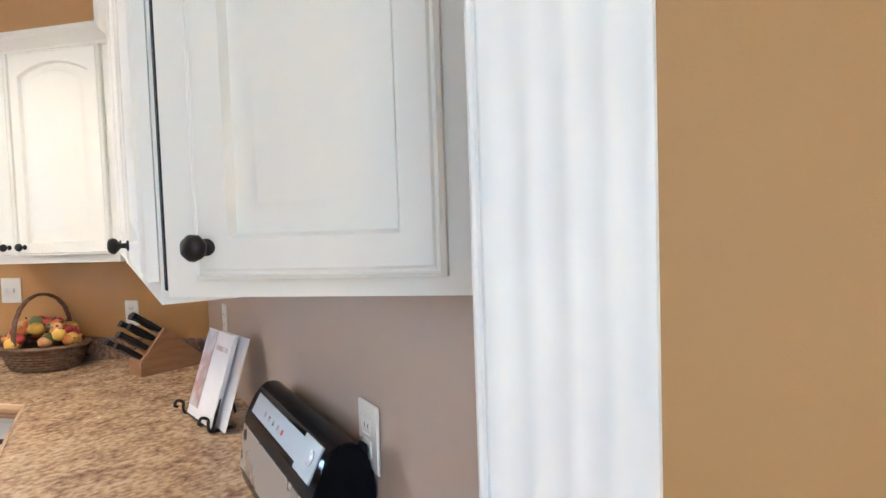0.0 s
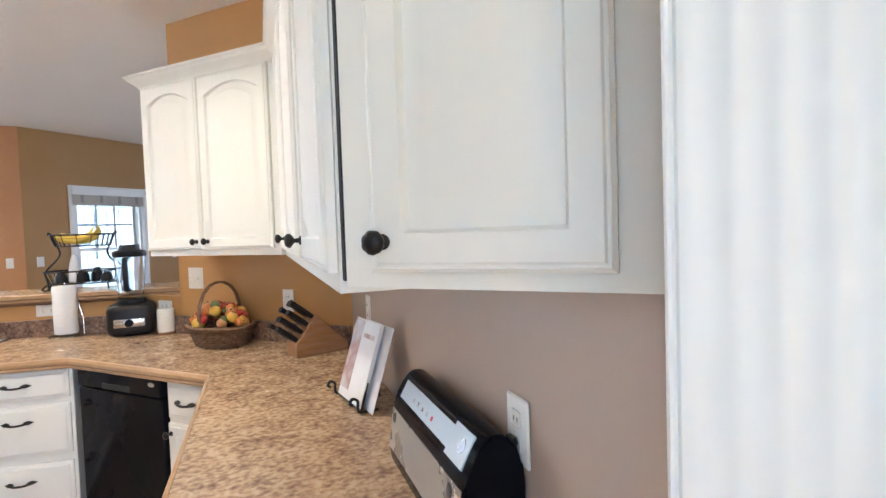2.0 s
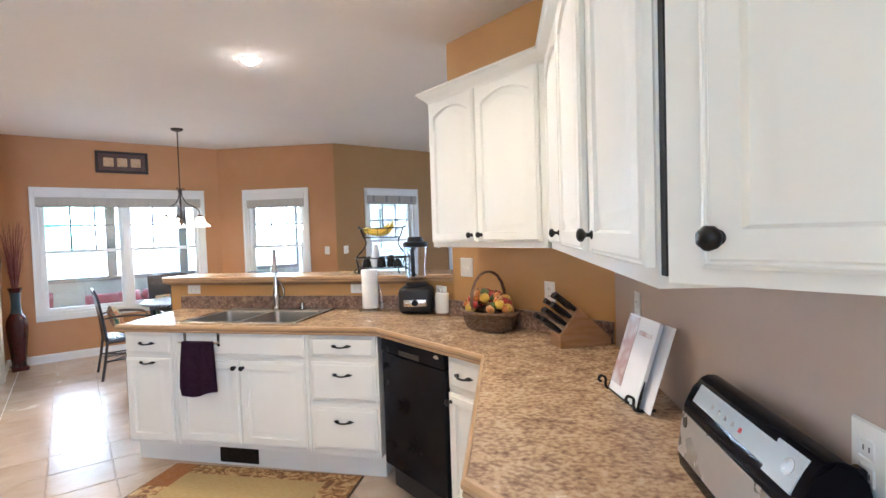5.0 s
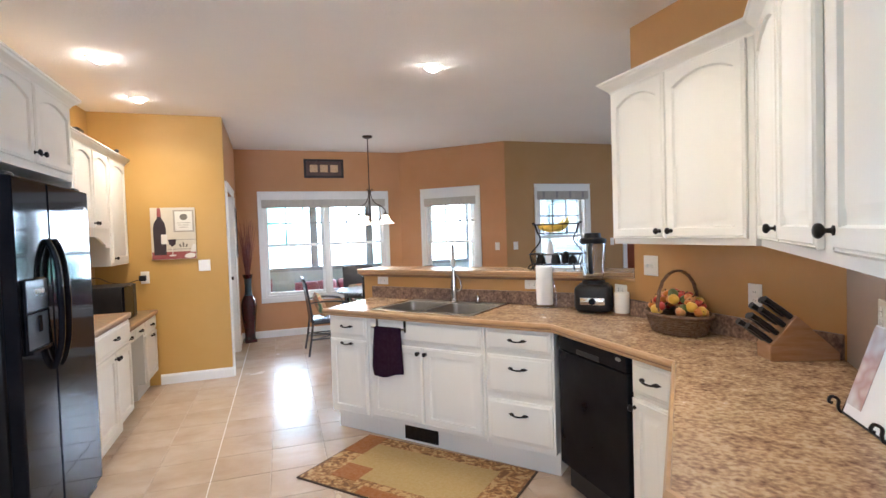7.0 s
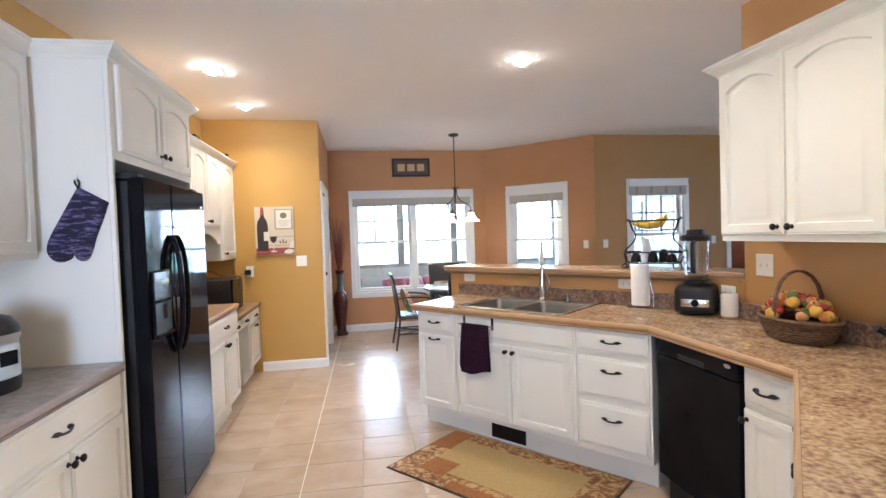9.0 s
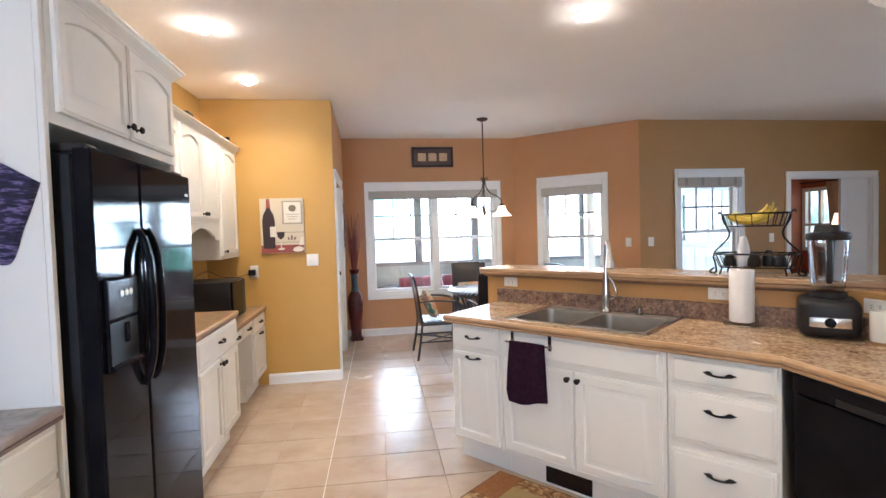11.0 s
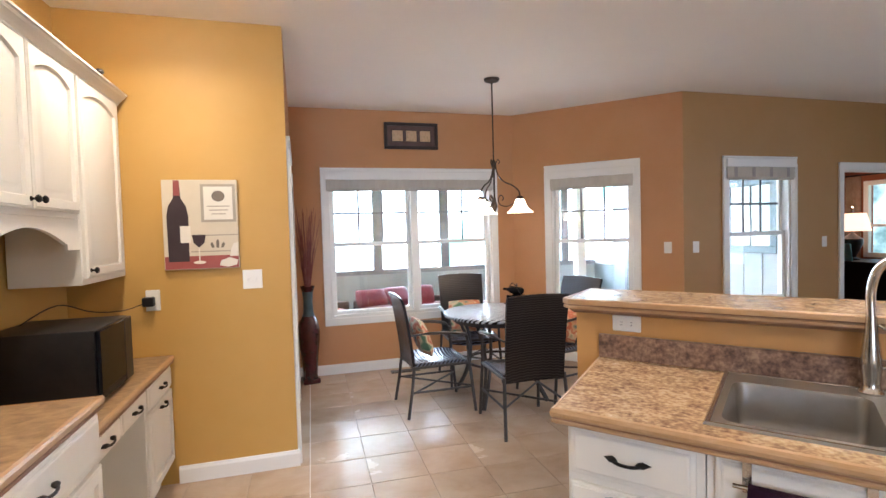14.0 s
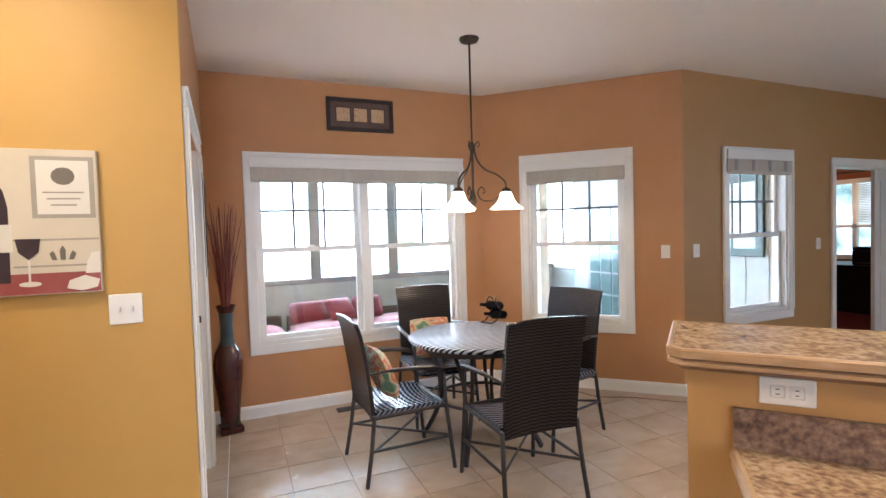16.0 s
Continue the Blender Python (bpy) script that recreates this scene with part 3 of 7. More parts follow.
# cabinets under the long counter
NR = run_at(1.40, 1.806, -135)
for i in range(2):
    cabinet("base_cabinet", NR @ pose(0.02 + i * 0.53, 0, 0), 0.525, 0.52, 0, 0.868,
            [("drawer", 0.012, 0.513, 0.705, 0.855, ("pull", 0.26, 0.785)), ("door", 0.012, 0.257, 0.118, 0.68, ("knob", 0.235, 0.64)), ("door", 0.268, 0.513, 0.118, 0.68, ("knob", 0.29, 0.64))],
            "cream painted base cabinet under the long counter", G1, toe=True)
cabinet("end_base_cabinet", run_at(0.622, 1.018, -90), 0.82, 0.3, 0, 0.868,
        [("door", 0.03, 0.40, 0.118, 0.85, ("knob", 0.37, 0.8)), ("door", 0.412, 0.78, 0.118, 0.85, ("knob", 0.44, 0.8))],
        "cream painted angled end base cabinet", G1, body=[(0.0, 0.0), (0.82, 0.0), (0.42, 0.40), (0.06, 0.06)])

# ---- worktop with the sink cut-out ----
SU0, SU1, SN0, SN1 = 0.405, 1.26, 0.09, 0.665


def rl(u, n):
    v = RUN @ Vector((u, n, 0))
    return (v.x, v.y)


OUT = [rl(-0.078, 0.678), rl(-0.012, 0), (C2.x, C2.y), (1.37, 1.82), (0.585, 1.035), (0.585, 0.163), (1.968, 1.546), (1.968, 3.10), rl(1.90, 0.678)]
top = thing("kitchen_counter", pose(0, 0, 0), "brown mottled laminate counter with wooden edge", "countertop")
bm = bmesh.new()
edges = []
for ring in (OUT, [rl(SU0 + 0.02, SN0 + 0.02), rl(SU1 - 0.02, SN0 + 0.02), rl(SU1 - 0.02, SN1 - 0.02), rl(SU0 + 0.02, SN1 - 0.02)]):
    vs = [bm.verts.new((x, y, 0.871)) for x, y in ring]
    edges += [bm.edges.new((vs[i], vs[(i + 1) % len(vs)])) for i in range(len(vs))]
fill = bmesh.ops.triangle_fill(bm, edges=edges, use_beauty=True, use_dissolve=False)
ex = bmesh.ops.extrude_face_region(bm, geom=[f for f in fill["geom"] if isinstance(f, bmesh.types.BMFace)])
bmesh.ops.translate(bm, vec=(0, 0, 0.039), verts=[v for v in ex["geom"] if isinstance(v, bmesh.types.BMVert)])
part("worktop", bm, M_LAM, top, "brown mottled laminate surface", smooth=False)
EP = OUT[:6]
part("edge_strip", strip(bmesh.new(), EP, [(0.001, 0.882), (0.012, 0.882), (0.016, 0.888), (0.016, 0.898), (0.010, 0.909), (0.001, 0.9115)]), M_EDGE, top, "light wooden bevelled edge", smooth=False)
part("edge_line", strip(bmesh.new(), EP, [(0.001, 0.876), (0.0105, 0.876), (0.0105, 0.8815), (0.001, 0.8815)]), M_EDGE_D, top, "dark wooden line in the edge", smooth=False)
part("edge_strip_low", strip(bmesh.new(), EP, [(0.001, 0.862), (0.009, 0.862), (0.013, 0.866), (0.013, 0.872), (0.010, 0.8755), (0.001, 0.8755)]), M_EDGE, top, "light wooden lower edge", smooth=False)
SP = [rl(-0.085, 0.699), rl(1.925, 0.699), (1.969, 3.09), (1.969, 1.548)]
part("backsplash", strip(bmesh.new(), SP, [(0.0, 0.9105), (0.02, 0.9105), (0.02, 1.006), (0.016, 1.011), (0.0, 1.011)]), M_SPLASH, top, "dark mottled laminate upstand", smooth=False)

# ---- raised bar ----
bar = thing("raised_bar", RUN, "brown laminate raised bar top with wooden edge", "bar top")
BP = [(-0.222, 1.02), (-0.222, 0.665), (-0.195, 0.64), (2.19, 0.64), (2.19, 1.02)]
part("bar_surface", prism(bmesh.new(), BP, 1.127, 1.165), M_LAM, bar, smooth=False)
BE = [(2.19, 1.02)] + BP[:4]
for nm, z0, z1, o, mt in (("edge_strip", 1.143, 1.1665, 0.016, M_EDGE), ("edge_line", 1.137, 1.1425, 0.010, M_EDGE_D), ("edge_strip_low", 1.124, 1.1365, 0.013, M_EDGE)):
    part(nm, strip(bmesh.new(), BE, [(0.001, z0), (o, z0), (o, z1 - 0.004), (o - 0.005, z1), (0.001, z1)]), mt, bar, smooth=False)
part("cove_trim", strip(bmesh.new(), [(-0.19, 0.83), (-0.19, 0.70), (2.02, 0.70)], [(0.001, 1.098), (0.008, 1.098), (0.024, 1.112), (0.024, 1.1235), (0.001, 1.1235)]), M_EDGE_D, bar, "dark wooden cove under the bar", smooth=False)

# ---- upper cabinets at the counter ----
# Near-black strip between two cabinets stands in for the shade of their gap.
M_GAP_SHADE = surf("gap_shade", both((0.006, 0.005, 0.005), 0.002), 6, 0.7)
G2 = "upper cabinets over the counter"
UZ0, UZ1 = 1.38, 2.235
cabA = cabinet("upper_cabinet", run_at(1.66, 2.558, -90), 0.875, 0.30, UZ0, UZ1,
               [("arch", 0.012, 0.405, UZ0 + 0.03, UZ1 - 0.01, ("knob", 0.372, UZ0 + 0.068)), ("arch", 0.413, 0.845, UZ0 + 0.03, UZ1 - 0.01, ("knob", 0.448, UZ0 + 0.068))],
               "cream painted upper cabinet with two arched panel doors", G2)
BM_ = run_at(1.66, 1.66, -135)
BODYB = [(0.0, 0.0), (1.562, 0.0), (1.562, 0.298), (-0.128, 0.298), (-0.22, 0.2)]
cabB = cabinet("corner_upper_cabinet", BM_, 1.57, 0.3, UZ0, UZ1,
               [("arch", 0.035, 0.505, UZ0 + 0.03, UZ1 - 0.01, ("knob", 0.48, UZ0 + 0.075)), ("arch", 0.513, 0.985, UZ0 + 0.03, UZ1 - 0.01),
                ("arch", 1.125, 1.553, UZ0 + 0.03, UZ1 - 0.01, ("knob", 1.15, UZ0 + 0.075))],
               "cream painted angled upper cabinet with arched doors", G2, body=BODYB)
CM_ = run_at(0.54, 0.532, -90)
cabC = cabinet("end_upper_cabinet", CM_, 0.414, 0.3, UZ0 + 0.012, UZ1,
               [("arch", 0.052, 0.364, UZ0 + 0.035, UZ1 - 0.01, ("knob", 0.075, UZ0 + 0.075))],
               "cream painted angled end upper cabinet with panel door", G2, body=[(0.0, 0.0), (0.412, 0.0), (0.012, 0.40), (0.012, 0.012)])
part("gap_strip", bxm(1.563, 1.585, 0.004, 0.02, UZ0 + 0.02, UZ1 - 0.001), M_GAP_SHADE, cabB, "dark strip painted as shade in the gap", smooth=False)
crown = strip(bmesh.new(), [(1.96, 2.56), (1.66, 2.56), (1.66, 1.66), (0.54, 0.54), (0.54, 0.115)], [(o, UZ1 - 0.012 + z) for o, z in CROWN])
solid("trim_crown", crown, M_WHITE, "cream painted crown moulding on the upper cabinets", "trim", kind="structure", smooth=False)

# ---- west run ----
G3 = "cabinets along the west wall"
WX = -1.31
cabinet("base_cabinet", run_at(WX, 3.975, 90), 0.90, 0.57, 0, 0.868,
        [("drawer", 0.02, 0.885, 0.69, 0.855, ("pull", 0.46, 0.775)), ("door", 0.02, 0.448, 0.118, 0.668, ("knob", 0.425, 0.63)), ("door", 0.457, 0.885, 0.118, 0.668, ("knob", 0.48, 0.63))],
        "white painted base cabinet with drawer and two doors", G3, toe=True)
M_GEDGE = surf("grey_edge", both((0.33, 0.27, 0.25), 0.04), 14, 0.35, 0.0003, 120)
M_GEDGE_D = surf("grey_edge_dark", both((0.22, 0.16, 0.15), 0.03), 14, 0.4, 0.0003, 120)
LAM2 = surf("tan_laminate", [(0.13, 0.07, 0.035), (0.25, 0.15, 0.075), (0.36, 0.23, 0.12), (0.42, 0.29, 0.17)], 14, 0.3, 0.0002, 300, distort=0.8, detail=9, stretch=(1, 1.6, 1))


def worktop(name, x0, x1, y0, y1, z, mat, label, ends, edge=None, edge_low=None):
    w = thing(name, pose(0, 0, 0), label, "countertop")
    part("worktop", bxm(x0, x1, y0, y1, z - 0.038, z, 0.002), mat, w, smooth=False)
    path = [(x1, y0), (x1, y1)] + ([(x0, y1)] if ends else [])
    part("edge_strip", strip(bmesh.new(), path, [(0.001, z - 0.028), (0.013, z - 0.028), (0.015, z - 0.010), (0.010, z - 0.001), (0.001, z + 0.0015)]), edge or M_EDGE, w, smooth=False)
    part("edge_strip_low", strip(bmesh.new(), path, [(0.001, z - 0.046), (0.009, z - 0.046), (0.012, z - 0.034), (0.001, z - 0.030)]), edge_low or M_EDGE_D, w, smooth=False)
    return w


worktop("west_counter", -1.888, -1.30, 3.97, 4.885, 0.91, LAM2, "tan laminate counter beside the refrigerator", True)
# desk
worktop("desk_counter", -1.888, -1.355, 4.905, 6.196, 0.76, LAM2, "tan laminate desk counter with wooden edge", False)
cabinet("desk_cabinet", run_at(-1.375, 5.68, 90), 0.515, 0.5, 0, 0.72,
        [("drawer", 0.02, 0.50, 0.575, 0.71, ("pull", 0.26, 0.645)), ("door", 0.02, 0.50, 0.118, 0.56, ("pull", 0.26, 0.535))],
        "cream painted desk cabinet with drawer and door", G3, toe=True)
apron = cabinet("desk_cabinet", run_at(-1.375, 4.905, 90), 0.773, 0.45, 0.60, 0.72,
                [("drawer", 0.01, 0.375, 0.603, 0.715, ("pull", 0.19, 0.66)), ("drawer", 0.385, 0.76, 0.603, 0.715, ("pull", 0.57, 0.66))],
                "cream painted shallow drawers over the desk knee space", G3)
part("side_panel", bxm(0.0, 0.018, 0.02, 0.5, FZ, 0.599), M_WHITE, apron, smooth=False)
solid("trim_knee_panel", bxm(-1.888, -1.87, 4.93, 5.67, FZ, 0.72), M_WHITE, "cream painted back panel of the knee space", "trim", kind="structure", smooth=False)
# uppers
UX = -1.58
cabinet("upper_cabinet", run_at(UX, 3.99, 90), 0.665, 0.30, 1.40, 2.285,
        [("arch", 0.012, 0.33, 1.43, 2.275, ("knob", 0.305, 1.5)), ("arch", 0.34, 0.652, 1.43, 2.275, ("knob", 0.365, 1.5))],
        "cream painted upper cabinet with arched doors by the refrigerator", G3)
hood = cabinet("upper_cabinet", run_at(UX, 4.66, 90), 0.905, 0.30, 1.585, 2.285,
               [("arch", 0.015, 0.448, 1.61, 2.275, ("knob", 0.425, 1.65)), ("arch", 0.457, 0.89, 1.61, 2.275, ("knob", 0.48, 1.65))],
               "cream painted upper cabinet with an arched valance below", G3)
bm = bmesh.new()
low = [(0.0, 1.44), (0.13, 1.44)] + [(0.13 + 0.645 * i / 12, 1.465 + 0.075 * math.sin(math.pi * i / 12)) for i in range(13)] + [(0.775, 1.44), (0.905, 1.44)]
fr = [[bm.verts.new((x, y, z)) for x, z in low + [(0.905, 1.584), (0.0, 1.584)]] for y in (0.0, 0.02)]
n = len(fr[0])
bm.faces.new(fr[0])
bm.faces.new(fr[1][::-1])
for i in range(n):
    bm.faces.new((fr[0][i], fr[0][(i + 1) % n], fr[1][(i + 1) % n], fr[1][i]))
part("valance", bm, M_WHITE, hood, "cream arched valance board", smooth=False)
cabinet("upper_cabinet", run_at(UX, 5.57, 90), 0.625, 0.30, 1.265, 2.285,
        [("arch", 0.02, 0.55, 1.295, 2.275, ("knob", 0.055, 1.335))],
        "cream painted tall upper cabinet with one arched door", G3)
solid("trim_crown", strip(bmesh.new(), [(UX, 3.99), (UX, 6.196)], [(o, 2.275 + z) for o, z in CROWN]), M_WHITE, "cream painted crown moulding on the west cabinets", "trim", kind="structure", smooth=False)

# refrigerator surround
def fridge_panel(y, t):
    p = thing("fridge_side_panel", pose(0, y, FZ), "tall white painted panel beside the refrigerator", "cabinet panel")
    h = 2.345 - FZ
    part("panel", bxm(-1.885, -1.374, 0.0015, t - 0.0015, 0.0, h, 0.001), M_WHITE, p, smooth=False)
    part("front_stile", bxm(-1.373, -1.353, 0.0, t, 0.0, h, 0.002), M_WHITE, p, smooth=False)
    part("back_cleat", bxm(-1.8885, -1.8852, 0.002, t - 0.002, 0.0, h), M_WHITE, p, smooth=False)


fridge_panel(2.815, 0.025)
fridge_panel(3.945, 0.023)
cabinet("over_fridge_cabinet", run_at(-1.353, 2.842, 90), 1.10, 0.52, 1.872, 2.345,
        [("arch", 0.035, 0.548, 1.915, 2.332, ("knob", 0.525, 1.965)), ("arch", 0.562, 1.075, 1.915, 2.332, ("knob", 0.605, 1.965))],
        "cream painted cabinet with two arched doors above the refrigerator", G3)
solid("trim_crown", strip(bmesh.new(), [(-1.685, 1.2), (-1.685, 2.815), (-1.353, 2.815), (-1.353, 3.968), (-1.56, 3.968)], [(o, 2.335 + z) for o, z in CROWN]), M_WHITE, "cream painted crown moulding above the refrigerator", "trim", kind="structure", smooth=False)
cabinet("upper_cabinet", run_at(-1.685, 1.9, 90), 0.912, 0.20, 1.41, 2.343,
        [("arch", 0.02, 0.45, 1.44, 2.328, ("knob", 0.425, 1.49)), ("arch", 0.46, 0.885, 1.44, 2.328, ("knob", 0.485, 1.49))],
        "white painted upper cabinet with arched doors over the grey counter", G3)
cabinet("base_cabinet", run_at(-1.375, 1.9, 90), 0.912, 0.50, 0, 0.868,
        [("drawer", 0.02, 0.90, 0.69, 0.855, ("pull", 0.40, 0.775)), ("door", 0.02, 0.455, 0.118, 0.668, ("knob", 0.43, 0.63)), ("door", 0.465, 0.90, 0.118, 0.668, ("knob", 0.49, 0.63))],
        "cream painted base cabinet with drawer and two doors", G3, toe=True)
worktop("grey_counter", -1.888, -1.355, 0.9, 2.812, 0.91, M_GREY_LAM, "grey mottled laminate counter with mauve grey edge", False, M_GEDGE, M_GEDGE_D)
cabinet("base_cabinet", run_at(-1.375, 0.9, 90), 0.995, 0.50, 0, 0.868, [("drawer", 0.02, 0.98, 0.69, 0.855, ("pull", 0.5, 0.775)), ("door", 0.02, 0.98, 0.118, 0.668)],
        "cream painted base cabinet with wide drawer", G3, toe=True)

# refrigerator
fr_ = thing("refrigerator", run_at(-1.25, 2.875, 90) @ pose(0, 0, FZ) @ Matrix.Diagonal((1, 1, 1.03, 1)), "glossy black side-by-side refrigerator with water dispenser", "refrigerator")
part("body", bxm(0.01, 0.97, 0.065, 0.60, 0.02, 1.775, 0.008), M_BLACKM, fr_, smooth=False)
dl = part("door", bxm(0.0, 0.372, 0.0, 0.06, 0.06, 1.79, 0.008, seg=2), M_BLACK, fr_, "freezer door with dispenser", smooth=False)
dr = part("door", bxm(0.382, 0.98, 0.0, 0.06, 0.06, 1.79, 0.008, seg=2), M_BLACK, fr_, smooth=False)
part("base_grille", bxm(0.01, 0.97, 0.03, 0.064, 0.0, 0.055, 0.004), M_BLACKM, fr_, smooth=False)
part("hinge_cover", bxm(0.02, 0.12, 0.03, 0.2, 1.777, 1.81, 0.008), M_BLACKM, fr_)
part("hinge_cover", bxm(0.86, 0.96, 0.03, 0.2, 1.777, 1.81, 0.008), M_BLACKM, fr_)
for px, own in ((0.332, dl), (0.424, dr)):
    part("handle", tube(bmesh.new(), curve_pts([(px, 0.0, 1.51), (px, -0.020, 1.475), (px, -0.042, 1.38), (px, -0.049, 1.20), (px, -0.042, 1.02), (px, -0.020, 0.92), (px, 0.0, 0.885)], 6), 0.0145, 10), M_BLACK, own, "black bowed handle")
disp = part("dispenser", bxm(0.035, 0.278, -0.012, 0.0, 1.0, 1.335, 0.006), M_BLACK, dl, "black water dispenser", smooth=False)
M_DPAN = surf("dispenser_panel", both((0.035, 0.04, 0.05), 0.006), 6, 0.25)
part("panel", bxm(0.042, 0.272, -0.0165, -0.0121, 1.19, 1.328, 0.003), M_DPAN, disp)
for i in range(3):
    part("button", lathe(bmesh.new(), [(0.012, 0.0), (0.012, 0.003), (0.0, 0.0035)], 14, pose(0.140 + i * 0.036, -0.0166, 1.275, 90)), M_PLATE, disp)
# Near-black sheets on the surface paint the shade inside the recess and slots.
M_HOLE = surf("recess_shade", both((0.004, 0.004, 0.005), 0.001), 6, 0.3)
part("recess", bxm(0.05, 0.265, -0.0135, -0.0121, 1.022, 1.175), M_HOLE, disp, smooth=False)
part("drip_tray", bxm(0.045, 0.268, -0.028, -0.0121, 1.003, 1.02, 0.003), M_BLACK, disp)
part("paddle", bxm(0.15, 0.19, -0.02, -0.0136, 1.09, 1.165, 0.004), M_BLACK, disp)
part("badge", bxm(0.90, 0.945, -0.0025, 0.0, 1.685, 1.70, 0.001), M_STEEL, dr)

# ---- outside: sunroom, ground and distance ----
M_SIDING = surf("siding_paint", both((0.36, 0.41, 0.43), 0.03), 6, 0.5, 0.0004, 60)
M_GREYP = surf("grey_post_paint", both((0.20, 0.21, 0.225), 0.02), 6, 0.5)
M_TEAL = surf("teal_frame", both((0.035, 0.075, 0.085), 0.012), 6, 0.45)
M_DECK = surf("deck_boards", both((0.30, 0.28, 0.26), 0.05), 8, 0.6, 0.001, 60, stretch=(1, 8, 1))
M_RED = surf("red_fabric", both((0.13, 0.006, 0.014), 0.012), 30, 0.85, 0.001, 600, sheen=0.2)
M_GREYF = surf("grey_fabric", both((0.30, 0.27, 0.27), 0.05), 30, 0.85, 0.001, 600)
M_WICK_D = surf("dark_wicker", both((0.06, 0.045, 0.035), 0.02), 60, 0.6, 0.002, 200)
M_GRASS = surf("lawn", [(0.04, 0.09, 0.02), (0.08, 0.15, 0.04), (0.12, 0.2, 0.06)], 0.4, 0.9)
solid("ground", bxm(-120, 120, -60, 160, -0.6, -0.35), M_GRASS, "green lawn around the house", "ground", kind="structure", smooth=False)
solid("sunroom_floor", bxm(-2.2, 5.15, 8.62, 11.75, -0.45, -0.25), M_DECK, "grey boarded sunroom floor", "floor", kind="structure", smooth=False)
solid("sunroom_knee_wall", bxm(-2.2, 5.15, 11.60, 11.72, -0.25, 0.74), M_SIDING, "pale panelled sunroom knee wall", "wall", kind="structure", smooth=False)
solid("sunroom_rail", bxm(-2.2, 5.15, 11.55, 11.76, 0.74, 0.82, 0.005), M_GREYP, "grey wooden sunroom window sill", "sill", kind="structure", smooth=False)
for i in range(6):
    solid("sunroom_post", bxm(-1.79 + i * 1.24, -1.63 + i * 1.24, 11.58, 11.74, 0.82, 2.55, 0.006), M_GREYP, "grey painted sunroom post", "post", "sunroom posts", smooth=False)
solid("sunroom_beam", bxm(-2.2, 5.15, 11.54, 11.78, 2.55, 2.85), M_SIDING, "white sunroom header beam", "beam", kind="structure", smooth=False)
solid("sunroom_roof", bxm(-2.4, 5.3, 8.45, 12.1, 2.86, 2.98), M_SIDING, "white boarded sunroom ceiling", "ceiling", kind="structure", smooth=False)
# board siding between sunroom and study, with a framed window
sd = solid("wall_siding", bxm(5.151, 5.28, 7.15, 10.96, -0.1, 2.85), M_SIDING, "white vertical board siding wall", "wall", kind="structure", smooth=False)
for i in range(9):
    part("batten", bxm(5.142, 5.150, 7.24 + i * 0.28, 7.258 + i * 0.28, -0.1, 2.8), M_SIDING, sd, smooth=False)
solid("sunroom_end_wall", bxm(5.151, 5.28, 10.97, 11.75, -0.25, 0.74), M_SIDING, "pale panelled sunroom end wall", "wall", kind="structure", smooth=False)
solid("sunroom_end_rail", bxm(5.12, 5.30, 10.97, 11.54, 0.742, 0.82, 0.005), M_TRIM, "white sunroom end sill", "sill", kind="structure", smooth=False)
solid("sunroom_end_beam", bxm(5.152, 5.28, 10.97, 11.75, 2.5, 2.85), M_SIDING, "white sunroom end header", "beam", kind="structure", smooth=False)
sw_ = thing("window_siding", pose(5.135, 8.0, 0), "teal framed window in the siding wall", "window", kind="structure")
for a, b, c, d in ((-0.45, 0.95, 1.08, 1.17), (-0.45, 0.95, 1.95, 2.05), (-0.45, -0.36, 1.17, 1.95), (0.86, 0.95, 1.17, 1.95)):
    part("window_frame", bxm(-0.05, 0.0, a, b, c, d, 0.004), M_TEAL, sw_, smooth=False)
M_PALE = surf("pale_pane", both((0.55, 0.70, 0.70), 0.04), 3, 0.15, spec=0.6)
part("pane", bxm(-0.02, -0.012, -0.36, 0.86, 1.17, 1.95), M_PALE, sw_, smooth=False)
for yy in (-0.06, 0.25, 0.56):
    part("muntin", bxm(-0.03, -0.021, yy - 0.008, yy + 0.008, 1.17, 1.95), M_TEAL, sw_, smooth=False)

M_DARKP = surf("dark_pane", both((0.06, 0.10, 0.10), 0.02), 3, 0.12)
fd = thing("door_sunroom", pose(5.135, 10.1, -0.25), "grey glazed sunroom door with a grid", "door", kind="structure")
part("leaf", bxm(-0.04, 0.0, -0.45, 0.45, 0.0, 2.1, 0.004), M_GREYP, fd, smooth=False)
for r_ in range(5):
    for c_ in range(3):
        part("pane", bxm(-0.048, -0.0405, -0.38 + c_ * 0.26, -0.15 + c_ * 0.26, 0.30 + r_ * 0.35, 0.62 + r_ * 0.35), M_DARKP, fd, smooth=False)
solid("sunroom_column", bxm(4.05, 4.21, 10.4, 10.56, -0.25, 2.85, 0.006), M_TRIM, "white square sunroom column", "column", smooth=False)

